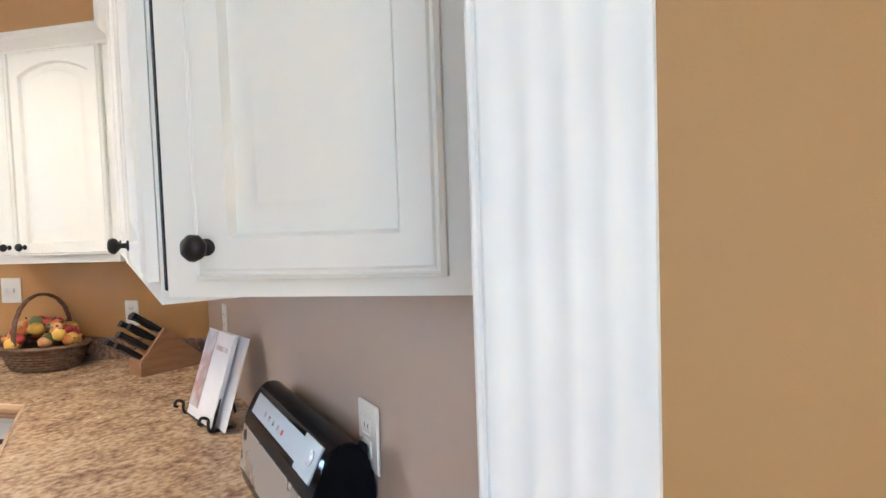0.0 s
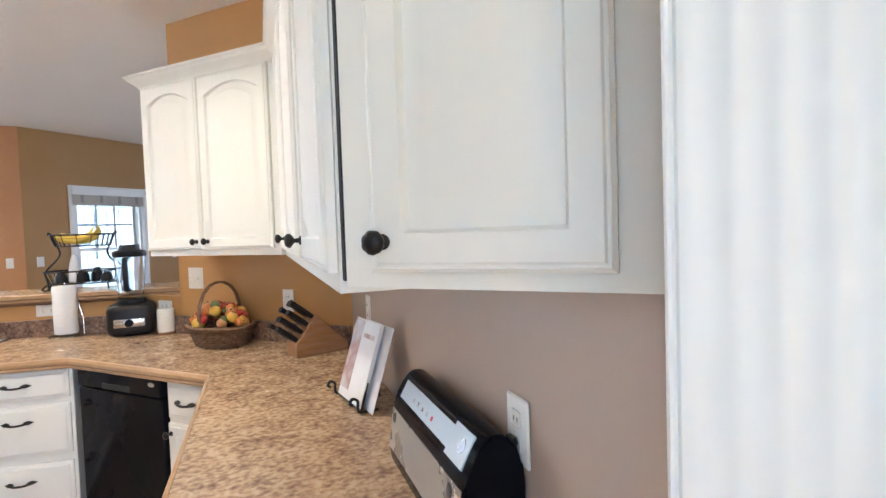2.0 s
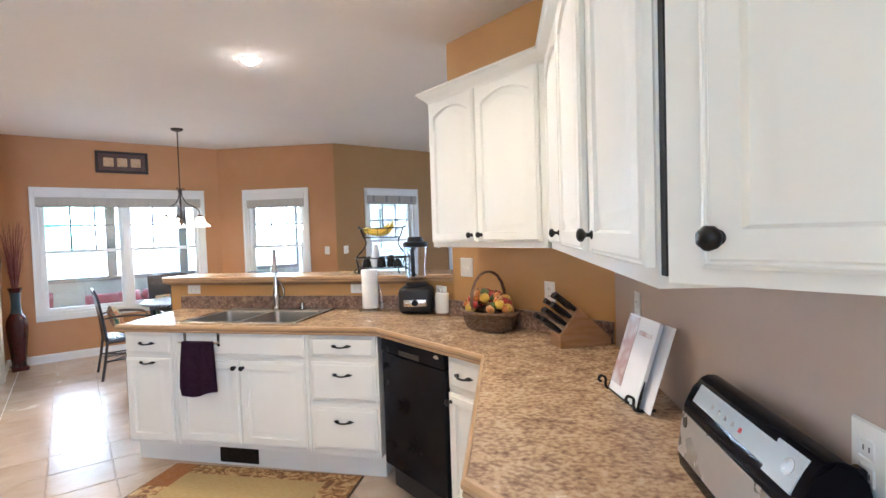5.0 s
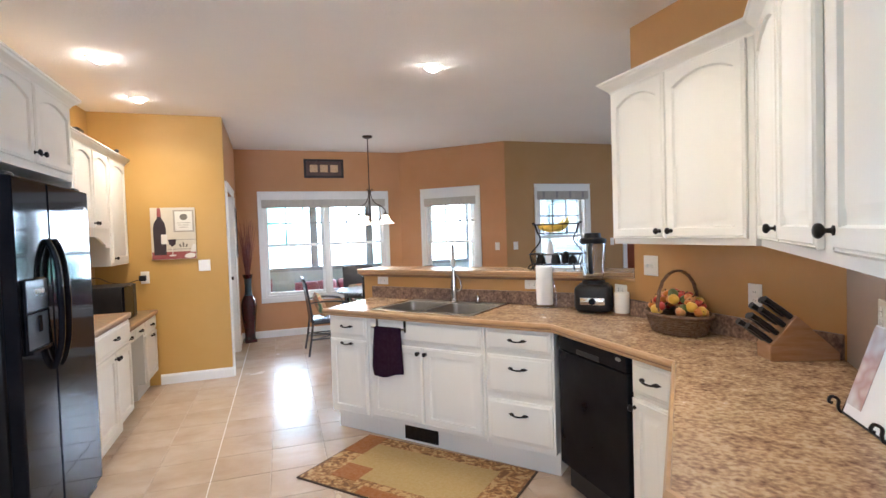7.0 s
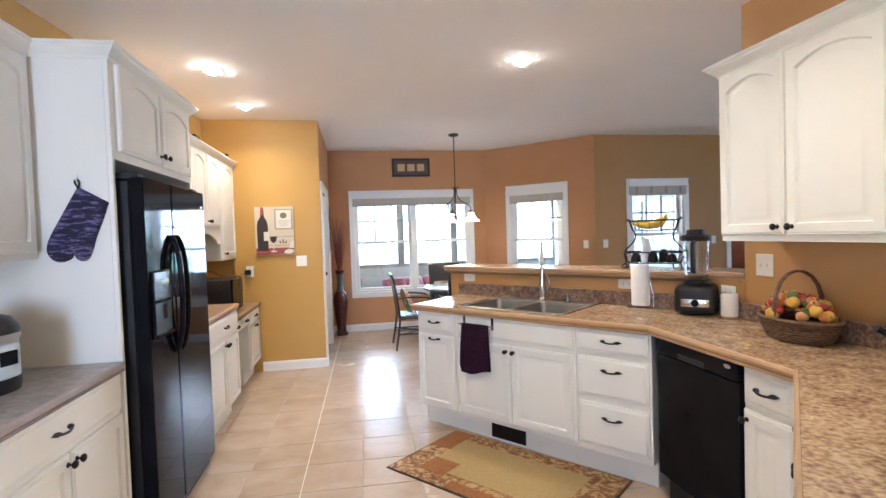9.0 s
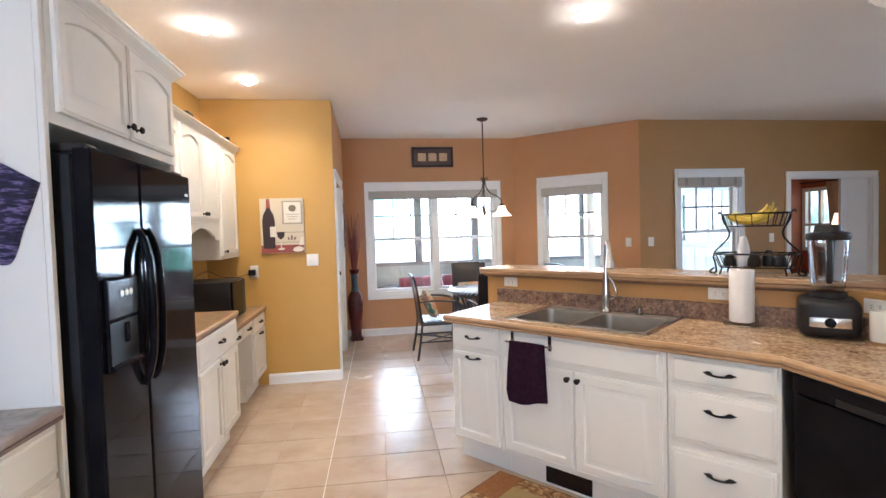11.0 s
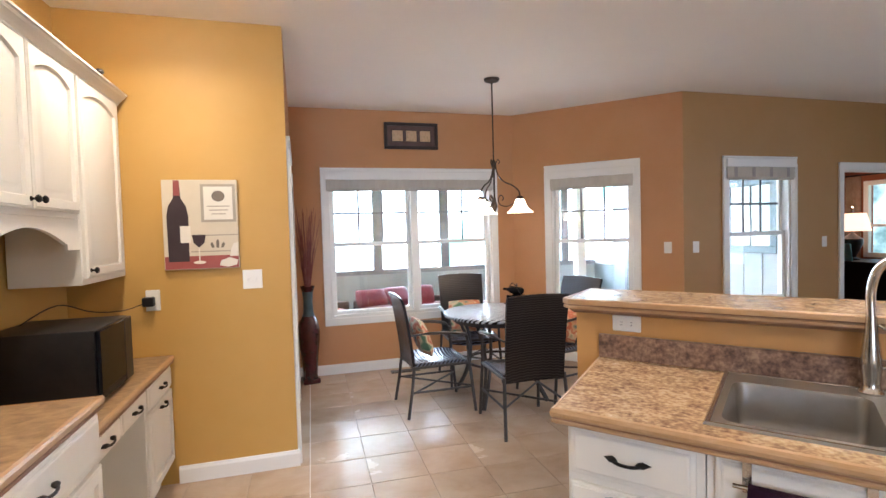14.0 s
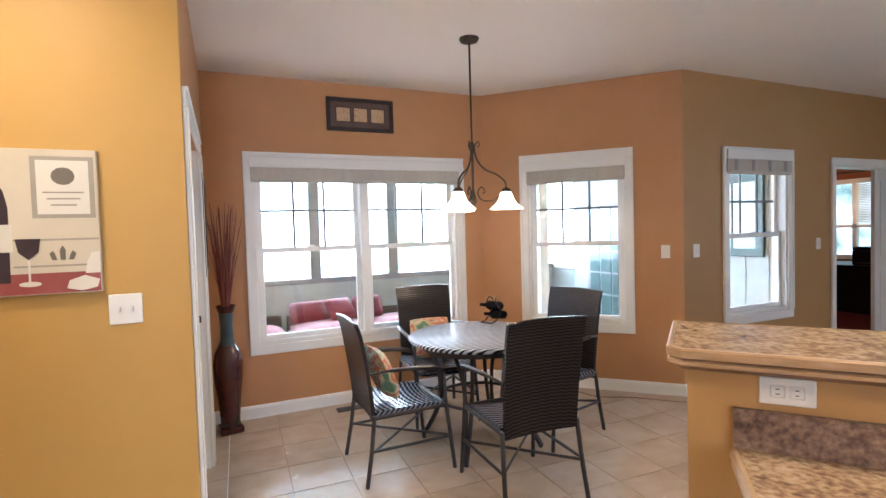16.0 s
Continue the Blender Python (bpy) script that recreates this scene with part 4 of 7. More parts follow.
# outdoor sofa with red cushions
def pillow_bm(w, d, h, n=8):
    bm = bmesh.new()
    g = [[[None] * (n + 1) for _ in range(n + 1)] for _ in range(2)]
    for s in range(2):
        for i in range(n + 1):
            for j in range(n + 1):
                u, v = 2 * i / n - 1, 2 * j / n - 1
                puff = (1 - u ** 4) ** 0.6 * (1 - v ** 4) ** 0.6
                pin = 1 - 0.06 * (u * u * v * v)
                g[s][i][j] = bm.verts.new((u * w / 2 * pin, v * d / 2 * pin, (1 if s else -1) * h / 2 * puff))
    for s in range(2):
        for i in range(n):
            for j in range(n):
                bm.faces.new((g[s][i][j], g[s][i + 1][j], g[s][i + 1][j + 1], g[s][i][j + 1]))
    bmesh.ops.remove_doubles(bm, verts=bm.verts, dist=0.0005)
    return bm



def outdoor_sofa(x0, x1, seats, label):
    so = thing("outdoor_sofa", pose((x0 + x1) / 2, 10.75, -0.25), label, "sofa", "outdoor sofas")
    w = (x1 - x0) / 2
    part("frame", bxm(-w, w, -0.4, 0.42, 0.08, 0.40, 0.03, seg=2), M_WICK_D, so)
    part("back", bxm(-w, w, 0.42, 0.52, 0.05, 0.60, 0.03, seg=2), M_WICK_D, so)
    for i in range(seats):
        cw = 2 * w / seats
        part("seat_cushion", pillow_bm(cw - 0.01, 0.78, 0.16), M_RED, so, "red seat cushion", m=pose(-w + cw * (i + 0.5), -0.01, 0.46))


outdoor_sofa(-1.96, 0.20, 2, "dark wicker outdoor sofa with red seat cushions")
outdoor_sofa(0.27, 2.4, 2, "dark wicker outdoor sofa with dark red cushions")
for x, y, z, w, h, mt, tl, tz in ((-0.70, 10.78, 0.42, 0.40, 0.36, M_GREYF, 50, 6), (-0.36, 10.92, 0.45, 0.42, 0.44, M_RED, 58, -8), (0.55, 11.0, 0.40, 0.52, 0.36, M_RED, 48, 5),
                                  (0.98, 10.9, 0.42, 0.42, 0.40, M_RED, 44, 16), (1.38, 10.95, 0.42, 0.44, 0.38, M_RED, 50, -6)):
    solid("cushion", pillow_bm(w, h, 0.15), mt, "red cushion on the outdoor sofa" if mt is M_RED else "grey striped cushion on the outdoor sofa", "cushion", "sofa cushions", m=pose(x, y, z, tl, 0, tz))

# bright distance behind the sunroom: an emissive card whose glow also lights the nook
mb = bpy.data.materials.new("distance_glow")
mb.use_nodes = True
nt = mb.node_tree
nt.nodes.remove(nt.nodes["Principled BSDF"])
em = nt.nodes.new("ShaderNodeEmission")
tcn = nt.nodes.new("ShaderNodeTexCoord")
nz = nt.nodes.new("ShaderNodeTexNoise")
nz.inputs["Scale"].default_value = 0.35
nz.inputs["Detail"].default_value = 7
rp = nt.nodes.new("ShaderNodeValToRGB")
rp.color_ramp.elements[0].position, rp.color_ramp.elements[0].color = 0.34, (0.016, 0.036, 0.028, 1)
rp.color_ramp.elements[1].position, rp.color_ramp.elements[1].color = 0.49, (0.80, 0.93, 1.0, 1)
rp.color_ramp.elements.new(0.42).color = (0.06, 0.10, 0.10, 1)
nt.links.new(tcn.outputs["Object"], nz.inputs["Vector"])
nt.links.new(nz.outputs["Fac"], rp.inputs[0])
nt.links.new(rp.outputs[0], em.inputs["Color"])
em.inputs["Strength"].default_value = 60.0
nt.links.new(em.outputs[0], nt.nodes["Material Output"].inputs[0])
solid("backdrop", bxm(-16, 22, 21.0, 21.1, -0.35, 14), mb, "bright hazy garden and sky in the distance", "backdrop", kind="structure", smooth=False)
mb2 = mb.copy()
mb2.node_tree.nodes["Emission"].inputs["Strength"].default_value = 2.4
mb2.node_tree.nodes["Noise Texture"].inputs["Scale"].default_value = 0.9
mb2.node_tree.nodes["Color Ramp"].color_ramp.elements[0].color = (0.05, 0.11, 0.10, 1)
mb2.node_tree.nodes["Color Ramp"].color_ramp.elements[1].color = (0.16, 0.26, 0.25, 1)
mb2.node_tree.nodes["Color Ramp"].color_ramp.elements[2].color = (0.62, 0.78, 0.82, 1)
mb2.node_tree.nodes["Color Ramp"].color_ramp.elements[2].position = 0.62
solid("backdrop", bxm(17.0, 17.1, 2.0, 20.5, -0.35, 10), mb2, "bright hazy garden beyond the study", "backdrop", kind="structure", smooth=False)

# study beyond the doorway
M_RUST = surf("rust_wall_paint", both((0.30, 0.085, 0.035), 0.02), 2, 0.6, 0.0004, 200)
M_CURT = surf("curtain_cloth", both((0.32, 0.22, 0.15), 0.04), 10, 0.85, 0.001, 300)
M_REDRUG = surf("red_carpet", both((0.22, 0.02, 0.02), 0.03), 25, 0.95, 0.003, 300)
wall("wall_study_north", (5.29, 10.8), (9.3, 10.8), M_RUST, "rust red painted study wall")
wall("wall_study_east", (9.3, 10.8), (9.3, 6.6), M_RUST, "rust red painted study wall with window", holes=[(0.1, 0.85, 0.85, 2.1), (1.5, 3.3, 0.85, 2.1)])
wall("wall_study_west", (5.29, 7.15), (5.29, 10.8), M_RUST, "rust red painted study wall", thick=0.008)
solid("wall_study_south", bxm(7.65, 9.3, 6.86, 7.0, 0, 3), M_RUST, "rust red painted study wall", "wall", kind="structure", smooth=False)
solid("study_ceiling", bxm(5.28, 9.45, 7.15, 10.95, 2.75, 2.85), M_CEIL, "white study ceiling", "ceiling", kind="structure", smooth=False)
solid("study_floor", bxm(5.29, 9.3, 7.15, 10.8, -0.05, 0.0), M_REDRUG, "dark red carpet in the study", "carpet", kind="structure", smooth=False)
for a, b in ((8.0 - 0.5, 9.3), (9.95, 10.7)):
    w_ = thing("window_study", pose(9.3, 0, 0), "white study window with blinds", "window", kind="structure")
    for c, d, e, f in ((a - 0.06, a + 0.02, 0.79, 2.16), (b - 0.02, b + 0.06, 0.79, 2.16), (a + 0.02, b - 0.02, 2.08, 2.16), (a + 0.02, b - 0.02, 0.79, 0.87), ((a + b) / 2 - 0.03 + (0.375 if b - a > 1 else 0), (a + b) / 2 + 0.03 + (0.375 if b - a > 1 else 0), 0.87, 2.08), (a + 0.021, b - 0.021, 1.335, 1.385)):
        part("window_frame", bxm(-0.02, 0.06, c, d, e, f), M_TRIM, w_, smooth=False)
    if b - a > 1:
        for k in range(24):
            part("blind_slat", bxm(-0.032, -0.021, a + 0.02, 8.74, 1.40 + k * 0.028, 1.416 + k * 0.028, m=None), M_TRIM, w_, smooth=False)
for yy in (9.38, 9.86):
    bm = bmesh.new()
    k = 26
    pts = [(9.24 + 0.03 * math.sin(i * 1.5), yy + (i / k) * 0.26) for i in range(k + 1)]
    lo = [[bm.verts.new((x - 0.004 * s, y - (0.10 if z < 1.2 else 0) * (1 if yy > 9.5 else 0), z)) for x, y in pts] for s in (0, 1) for z in (0.02, 1.1, 2.25)]
    for s in (0, 3):
        for r in (0, 1):
            for i in range(k):
                bm.faces.new((lo[s + r][i], lo[s + r][i + 1], lo[s + r + 1][i + 1], lo[s + r + 1][i]))
    solid("curtain", bm, M_CURT, "brown gathered curtain beside the study window", "curtain", "study curtains")
tube_rod = tube(bmesh.new(), [(9.22, 7.3, 2.27), (9.22, 10.75, 2.27)], 0.014, 8)
solid("curtain_rod", tube_rod, M_IRON, "black iron curtain rod on the study wall", "curtain rod")
dk = thing("study_desk", pose(8.55, 8.5, 0), "black wooden desk in front of the study window", "desk")
part("desktop", bxm(-0.35, 0.45, -1.0, 1.0, 0.74, 0.78, 0.004), M_BLACKM, dk, smooth=False)
part("modesty_panel", bxm(-0.30, -0.28, -0.60, 0.599, 0.05, 0.739), M_BLACKM, dk, smooth=False)
for yy in (-0.98, 0.60):
    ped = part("pedestal", bxm(-0.32, 0.42, yy, yy + 0.38, 0.0, 0.739, 0.004), M_BLACKM, dk, smooth=False)
    for zz in (0.08, 0.30, 0.52):
        part("drawer", bxm(-0.336, -0.321, yy + 0.02, yy + 0.36, zz, zz + 0.20, 0.003), M_BLACKM, ped, smooth=False)
pr = thing("printer", pose(8.45, 8.05, 0.78), "black desktop printer on the study desk", "printer")
part("body", bxm(-0.2, 0.2, -0.24, 0.24, 0.0, 0.23, 0.02, seg=2), M_BLACKM, pr)
part("scanner_lid", bxm(-0.19, 0.2, -0.235, 0.235, 0.232, 0.28, 0.012), M_BLACK, pr)
part("paper_tray", bxm(-0.34, -0.2, -0.13, 0.13, 0.03, 0.045, 0.004), M_BLACKM, pr)
tl = thing("table_lamp", pose(8.6, 9.08, 0.78), "table lamp with cream shade, lit", "lamp")
part("base", lathe(bmesh.new(), [(0.0, 0), (0.11, 0), (0.11, 0.02), (0.05, 0.05), (0.10, 0.16), (0.15, 0.28), (0.15, 0.36), (0.04, 0.45), (0.015, 0.48), (0.015, 0.56)], 24), M_BLACKM, tl)
M_SHADE = surf("lamp_shade", both((0.80, 0.66, 0.52), 0.02), 8, 0.8, emit=(1.0, 0.62, 0.40), strength=1.4)
part("shade", lathe(bmesh.new(), [(0.26, 0.50), (0.19, 0.80), (0.186, 0.80), (0.255, 0.50)], 28), M_SHADE, tl)
part("finial", lathe(bmesh.new(), [(0.0, 0.92), (0.02, 0.90), (0.012, 0.86), (0.02, 0.80)], 12), M_CHROME, tl)
lampl = new("table_lamp_bulb", bpy.data.lights.new("table_lamp_bulb", "POINT"))
lampl.data.energy, lampl.data.color, lampl.data.shadow_soft_size = 7, (1.0, 0.66, 0.40), 0.06
lampl.matrix_basis = pose(8.6, 9.08, 1.72)
M_TURQ = surf("turquoise_frame", both((0.20, 0.62, 0.62), 0.06), 6, 0.4)
solid("photo_frame", bxm(-0.012, 0.012, -0.12, 0.12, 0.0, 0.3, 0.006, m=pose(8.3, 9.0, 0.782, 0, -14, 12)), M_TURQ, "pale turquoise standing photo frame on the desk", "photo frame")

# ---- nook furniture ----
mw = bpy.data.materials.new("woven_wicker")
mw.use_nodes = True
nt = mw.node_tree
b = nt.nodes["Principled BSDF"]
tcn = nt.nodes.new("ShaderNodeTexCoord")
sep = nt.nodes.new("ShaderNodeSeparateXYZ")
nt.links.new(tcn.outputs["Object"], sep.inputs[0])


def math_node(op, a, c=None):
    n_ = nt.nodes.new("ShaderNodeMath")
    n_.operation = op
    for i, v in enumerate((a, c)):
        if v is None:
            continue
        if isinstance(v, (int, float)):
            n_.inputs[i].default_value = v
        else:
            nt.links.new(v, n_.inputs[i])
    return n_.outputs[0]


# zigzag weave: rows shifted by the triangle wave of the strands
tri = math_node("MULTIPLY", math_node("PINGPONG", sep.outputs[0], 0.03), 0.2)
row = math_node("ADD", math_node("ADD", sep.outputs[1], sep.outputs[2]), tri)
wave = math_node("SINE", math_node("MULTIPLY", row, 2 * math.pi / 0.021))
fac = math_node("MULTIPLY", math_node("ADD", wave, 1.0), 0.5)
rp = nt.nodes.new("ShaderNodeValToRGB")
rp.color_ramp.elements[0].position, rp.color_ramp.elements[0].color = 0.25, (0.014, 0.012, 0.013, 1)
rp.color_ramp.elements[1].position, rp.color_ramp.elements[1].color = 0.75, (0.030, 0.025, 0.025, 1)
nt.links.new(fac, rp.inputs[0])
nt.links.new(rp.outputs[0], b.inputs["Base Color"])
b.inputs["Roughness"].default_value = 0.27
bp = nt.nodes.new("ShaderNodeBump")
bp.inputs["Strength"].default_value, bp.inputs["Distance"].default_value = 0.9, 0.0011
nt.links.new(fac, bp.inputs["Height"])
nt.links.new(bp.outputs[0], b.inputs["Normal"])
nt.links.new(math_node("MULTIPLY", fac, 0.45), b.inputs["Specular IOR Level"])
M_WEAVE = mw
# Seat strands lightened blue-grey: window glints put into the weave colour.
M_SEAT_GLINT = mw.copy()
M_SEAT_GLINT.name = "seat_weave"
M_SEAT_GLINT.node_tree.nodes["Principled BSDF"].inputs["Roughness"].default_value = 0.24
M_SEAT_GLINT.node_tree.nodes["Color Ramp"].color_ramp.elements[1].color = (0.17, 0.19, 0.24, 1)
M_CHAIR = surf("chair_frame_paint", both((0.030, 0.023, 0.020), 0.008), 20, 0.4, 0.0005, 200)
M_PATCH = surf("patterned_cloth", [(0.06, 0.16, 0.15), (0.55, 0.35, 0.20), (0.45, 0.12, 0.06), (0.60, 0.50, 0.32), (0.10, 0.20, 0.12)], 9, 0.85, 0.001, 500, detail=1.5, contrast=(0.35, 0.65))


def chair(m):
    """Faces local -y; the back is at +y."""
    c = thing("dining_chair", m, "dark brown woven wicker armchair at the round table", "chair", "chairs round the table")
    # seat: a curved woven panel
    bm = bmesh.new()
    nx, ny = 8, 8
    tops = [[], []]
    for s, t in enumerate((0.0, -0.035)):
        for i in range(nx + 1):
            for j in range(ny + 1):
                u, v = 2 * i / nx - 1, 2 * j / ny - 1
                z = 0.425 + t - 0.018 * (1 - u * u) * (1 - 0.4 * v) - 0.02 * max(0, -v - 0.6) * 2
                tops[s].append(bm.verts.new((u * 0.245, v * 0.235 - 0.01, z)))
    for s in range(2):
        for i in range(nx):
            for j in range(ny):
                q = [i * (ny + 1) + j, (i + 1) * (ny + 1) + j, (i + 1) * (ny + 1) + j + 1, i * (ny + 1) + j + 1]
                bm.faces.new([tops[s][k] for k in q])
    rim = [i * (ny + 1) for i in range(nx + 1)] + [nx * (ny + 1) + j for j in range(1, ny + 1)] + [i * (ny + 1) + ny for i in range(nx - 1, -1, -1)] + [j for j in range(ny - 1, 0, -1)]
    for k in range(len(rim)):
        a, d = rim[k], rim[(k + 1) % len(rim)]
        bm.faces.new((tops[0][a], tops[0][d], tops[1][d], tops[1][a]))
    part("seat", bm, M_SEAT_GLINT, c)
    # back: leaning, slightly bowed panel that hangs below the seat
    bm = bmesh.new()
    nz_ = 12
    g = [[], []]
    for s, t in enumerate((0.0, 0.024)):
        for i in range(nx + 1):
            for j in range(nz_ + 1):
                u, v = 2 * i / nx - 1, j / nz_
                z = 0.36 + 0.595 * v
                y = 0.225 + 0.085 * v ** 1.4 - 0.02 * (1 - u * u) * (1 - v) + t + 0.012 * max(0, v - 0.85) / 0.15
                g[s].append(bm.verts.new((u * (0.232 + 0.012 * v), y, z - 0.012 * u * u * (v > 0.95))))
    for s in range(2):
        for i in range(nx):
            for j in range(nz_):
                q = [i * (nz_ + 1) + j, (i + 1) * (nz_ + 1) + j, (i + 1) * (nz_ + 1) + j + 1, i * (nz_ + 1) + j + 1]
                bm.faces.new([g[s][k] for k in q])
    rim = [i * (nz_ + 1) for i in range(nx + 1)] + [nx * (nz_ + 1) + j for j in range(1, nz_ + 1)] + [i * (nz_ + 1) + nz_ for i in range(nx - 1, -1, -1)] + [j for j in range(nz_ - 1, 0, -1)]
    for k in range(len(rim)):
        a, d = rim[k], rim[(k + 1) % len(rim)]
        bm.faces.new((g[0][a], g[0][d], g[1][d], g[1][a]))
    part("backrest", bm, M_WEAVE, c)
    for s in (-1, 1):
        part("leg", tube(bmesh.new(), [(s * 0.262, -0.285, 0.0), (s * 0.255, -0.262, 0.2), (s * 0.247, -0.238, 0.42), (s * 0.25, -0.225, 0.60)], 0.0135, 8), M_CHAIR, c)
        part("leg", tube(bmesh.new(), [(s * 0.262, 0.30, 0.0), (s * 0.25, 0.262, 0.2), (s * 0.24, 0.235, 0.40)], 0.0135, 8), M_CHAIR, c)
        part("armrest", tube(bmesh.new(), curve_pts([(s * 0.252, -0.225, 0.595), (s * 0.272, -0.19, 0.632), (s * 0.285, -0.05, 0.655), (s * 0.275, 0.12, 0.66), (s * 0.24, 0.255, 0.645)], 5), [0.013] * 5 + [0.022] * 11 + [0.014] * 5, 8, flat=0.55), M_CHAIR, c)
        part("side_rail", tube(bmesh.new(), [(s * 0.255, -0.262, 0.20), (s * 0.25, 0.262, 0.20)], 0.009, 6), M_CHAIR, c)
        part("seat_rail", tube(bmesh.new(), [(s * 0.247, -0.24, 0.395), (s * 0.241, 0.235, 0.39)], 0.012, 6), M_CHAIR, c)
    part("front_rail", tube(bmesh.new(), [(-0.247, -0.242, 0.395), (0.247, -0.242, 0.395)], 0.013, 6), M_CHAIR, c)
    part("cross_brace", tube(bmesh.new(), [(-0.252, -0.26, 0.205), (0.25, 0.26, 0.205)], 0.008, 6), M_CHAIR, c)
    part("cross_brace", tube(bmesh.new(), [(0.252, -0.26, 0.19), (-0.25, 0.26, 0.19)], 0.008, 6), M_CHAIR, c)
    return c


STAND = pose(0, 0, FZ) @ Matrix.Diagonal((1, 1, 1.052, 1))
ch = chair(pose(0.53, 6.99, 0, 0, 0, 91) @ STAND)
for m in (pose(1.08, 6.36, 0, 0, 0, 178), pose(1.09, 7.66, 0, 0, 0, -4), pose(1.72, 6.945, 0, 0, 0, -76)):
    copy_thing(ch, m @ STAND)
for x, y, dg in ((0.415, 6.985, 91), (1.10, 7.78, -4), (1.82, 6.97, -76)):
    solid("cushion", pillow_bm(0.36, 0.34, 0.12), M_PATCH, "multicoloured patterned cushion on the wicker chair", "cushion", "chair cushions",
          m=pose(x, y, 0.575, 0, 0, dg) @ pose(0, 0, 0, 70))

tb = thing("round_table", pose(1.165, 7.03, FZ) @ Matrix.Diagonal((1, 1, 1.068, 1)), "round dark wicker dining table with a glossy top", "table")
bm = lathe(bmesh.new(), [(0.0, 0.70), (0.46, 0.70), (0.495, 0.703), (0.505, 0.715), (0.503, 0.728), (0.49, 0.733), (0.0, 0.733)], 56)
# Pale strands paint the window's reflection into the dark wicker top.
M_TABLE_SHEEN = mw.copy()
M_TABLE_SHEEN.node_tree.nodes["Principled BSDF"].inputs["Roughness"].default_value = 0.3
M_TABLE_SHEEN.node_tree.nodes["Color Ramp"].color_ramp.elements[1].color = (0.46, 0.51, 0.58, 1)
M_TABLE_SHEEN.node_tree.nodes["Principled BSDF"].inputs["Specular IOR Level"].default_value = 0.8
M_TABLE_SHEEN.node_tree.nodes["Bump"].inputs["Distance"].default_value = 0.0016
M_TABLE_SHEEN.node_tree.nodes["Principled BSDF"].inputs["Coat Weight"].default_value = 0.05
for wide in (M_TABLE_SHEEN, M_SEAT_GLINT):
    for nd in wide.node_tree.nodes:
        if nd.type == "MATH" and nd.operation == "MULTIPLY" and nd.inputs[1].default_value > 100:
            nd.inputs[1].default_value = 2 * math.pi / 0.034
part("tabletop", bm, M_TABLE_SHEEN, tb, "glossy woven round top with painted window sheen")
part("apron_ring", lathe(bmesh.new(), [(0.40, 0.655), (0.415, 0.655), (0.415, 0.699), (0.40, 0.699), (0.40, 0.655)], 40), M_CHAIR, tb)
for i in range(4):
    a = math.radians(48 + 90 * i)
    for da in (-0.05, 0.05):
        part("leg", tube(bmesh.new(), curve_pts([(0.40 * math.cos(a + da * 3), 0.40 * math.sin(a + da * 3), 0.69), (0.30 * math.cos(a + da * 2), 0.30 * math.sin(a + da * 2), 0.45),
                                                 (0.32 * math.cos(a + da), 0.32 * math.sin(a + da), 0.22), (0.44 * math.cos(a + da * 0.6), 0.44 * math.sin(a + da * 0.6), 0.0)], 5), 0.015, 8), M_CHAIR, tb)
part("ring_brace", lathe(bmesh.new(), [(0.295, 0.30), (0.31, 0.30), (0.31, 0.318), (0.295, 0.318), (0.295, 0.30)], 32), M_CHAIR, tb)

# wine bottle rack on the table
wr = thing("bottle_rack", pose(1.47, 7.37, 0.734, 0, 0, 25), "black scrolled iron bottle holder with two dark bottles", "bottle rack")
for k in (-0.05, 0.05):
    part("scroll", tube(bmesh.new(), curve_pts([(-0.08, k, 0.0), (0.0, k, 0.02), (0.06, k, 0.08), (0.0, k, 0.15), (0.02, k * 0.6, 0.20), (0.05, k * 0.2, 0.17)], 6), 0.005, 6), M_IRON, wr)
part("foot_bar", tube(bmesh.new(), [(-0.08, -0.05, 0.005), (-0.08, 0.05, 0.005)], 0.005, 6), M_IRON, wr)
for zz, dx in ((0.055, 0.05), (0.135, 0.0)):
    part("bottle", lathe(bmesh.new(), [(0.0, -0.13), (0.034, -0.128), (0.037, -0.12), (0.037, 0.03), (0.014, 0.08), (0.013, 0.14), (0.0, 0.142)], 18, pose(dx, 0.0, zz, 0, -80, 0)), M_BLACK, wr, "dark glass bottle")

# floor vase with dried reeds
M_VASE = surf("lacquer_vase", [(0.028, 0.007, 0.009), (0.06, 0.010, 0.013), (0.018, 0.007, 0.008)], 9, 0.22, 0.001, 60, coat=0.3)
M_VNECK = surf("teal_neck", both((0.03, 0.06, 0.08), 0.02), 10, 0.3)
M_REED = surf("dried_reed", both((0.20, 0.055, 0.045), 0.03), 20, 0.8)
vs = thing("floor_vase", pose(-0.505, 8.08, FZ, 0, 0, 10) @ Matrix.Diagonal((1, 1, 1.05, 1)), "tall dark red lacquer floor vase with dried reeds", "vase")
bm = lathe(bmesh.new(), [(0.0, 0.05), (0.075, 0.05), (0.072, 0.10), (0.085, 0.25), (0.105, 0.42), (0.110, 0.52), (0.095, 0.60), (0.062, 0.66)], 24)
part("body", bm, M_VASE, vs)
part("foot", bxm(-0.085, 0.085, -0.085, 0.085, 0.0, 0.05, 0.008), M_VASE, vs)
part("neck", lathe(bmesh.new(), [(0.061, 0.66), (0.050, 0.70), (0.046, 0.80), (0.055, 0.90)], 24), M_VNECK, vs, "dark teal neck")
part("rim", lathe(bmesh.new(), [(0.055, 0.90), (0.072, 0.945), (0.075, 0.952), (0.066, 0.948), (0.048, 0.90), (0.0, 0.88)], 24), M_VASE, vs)
rng = random.Random(4)
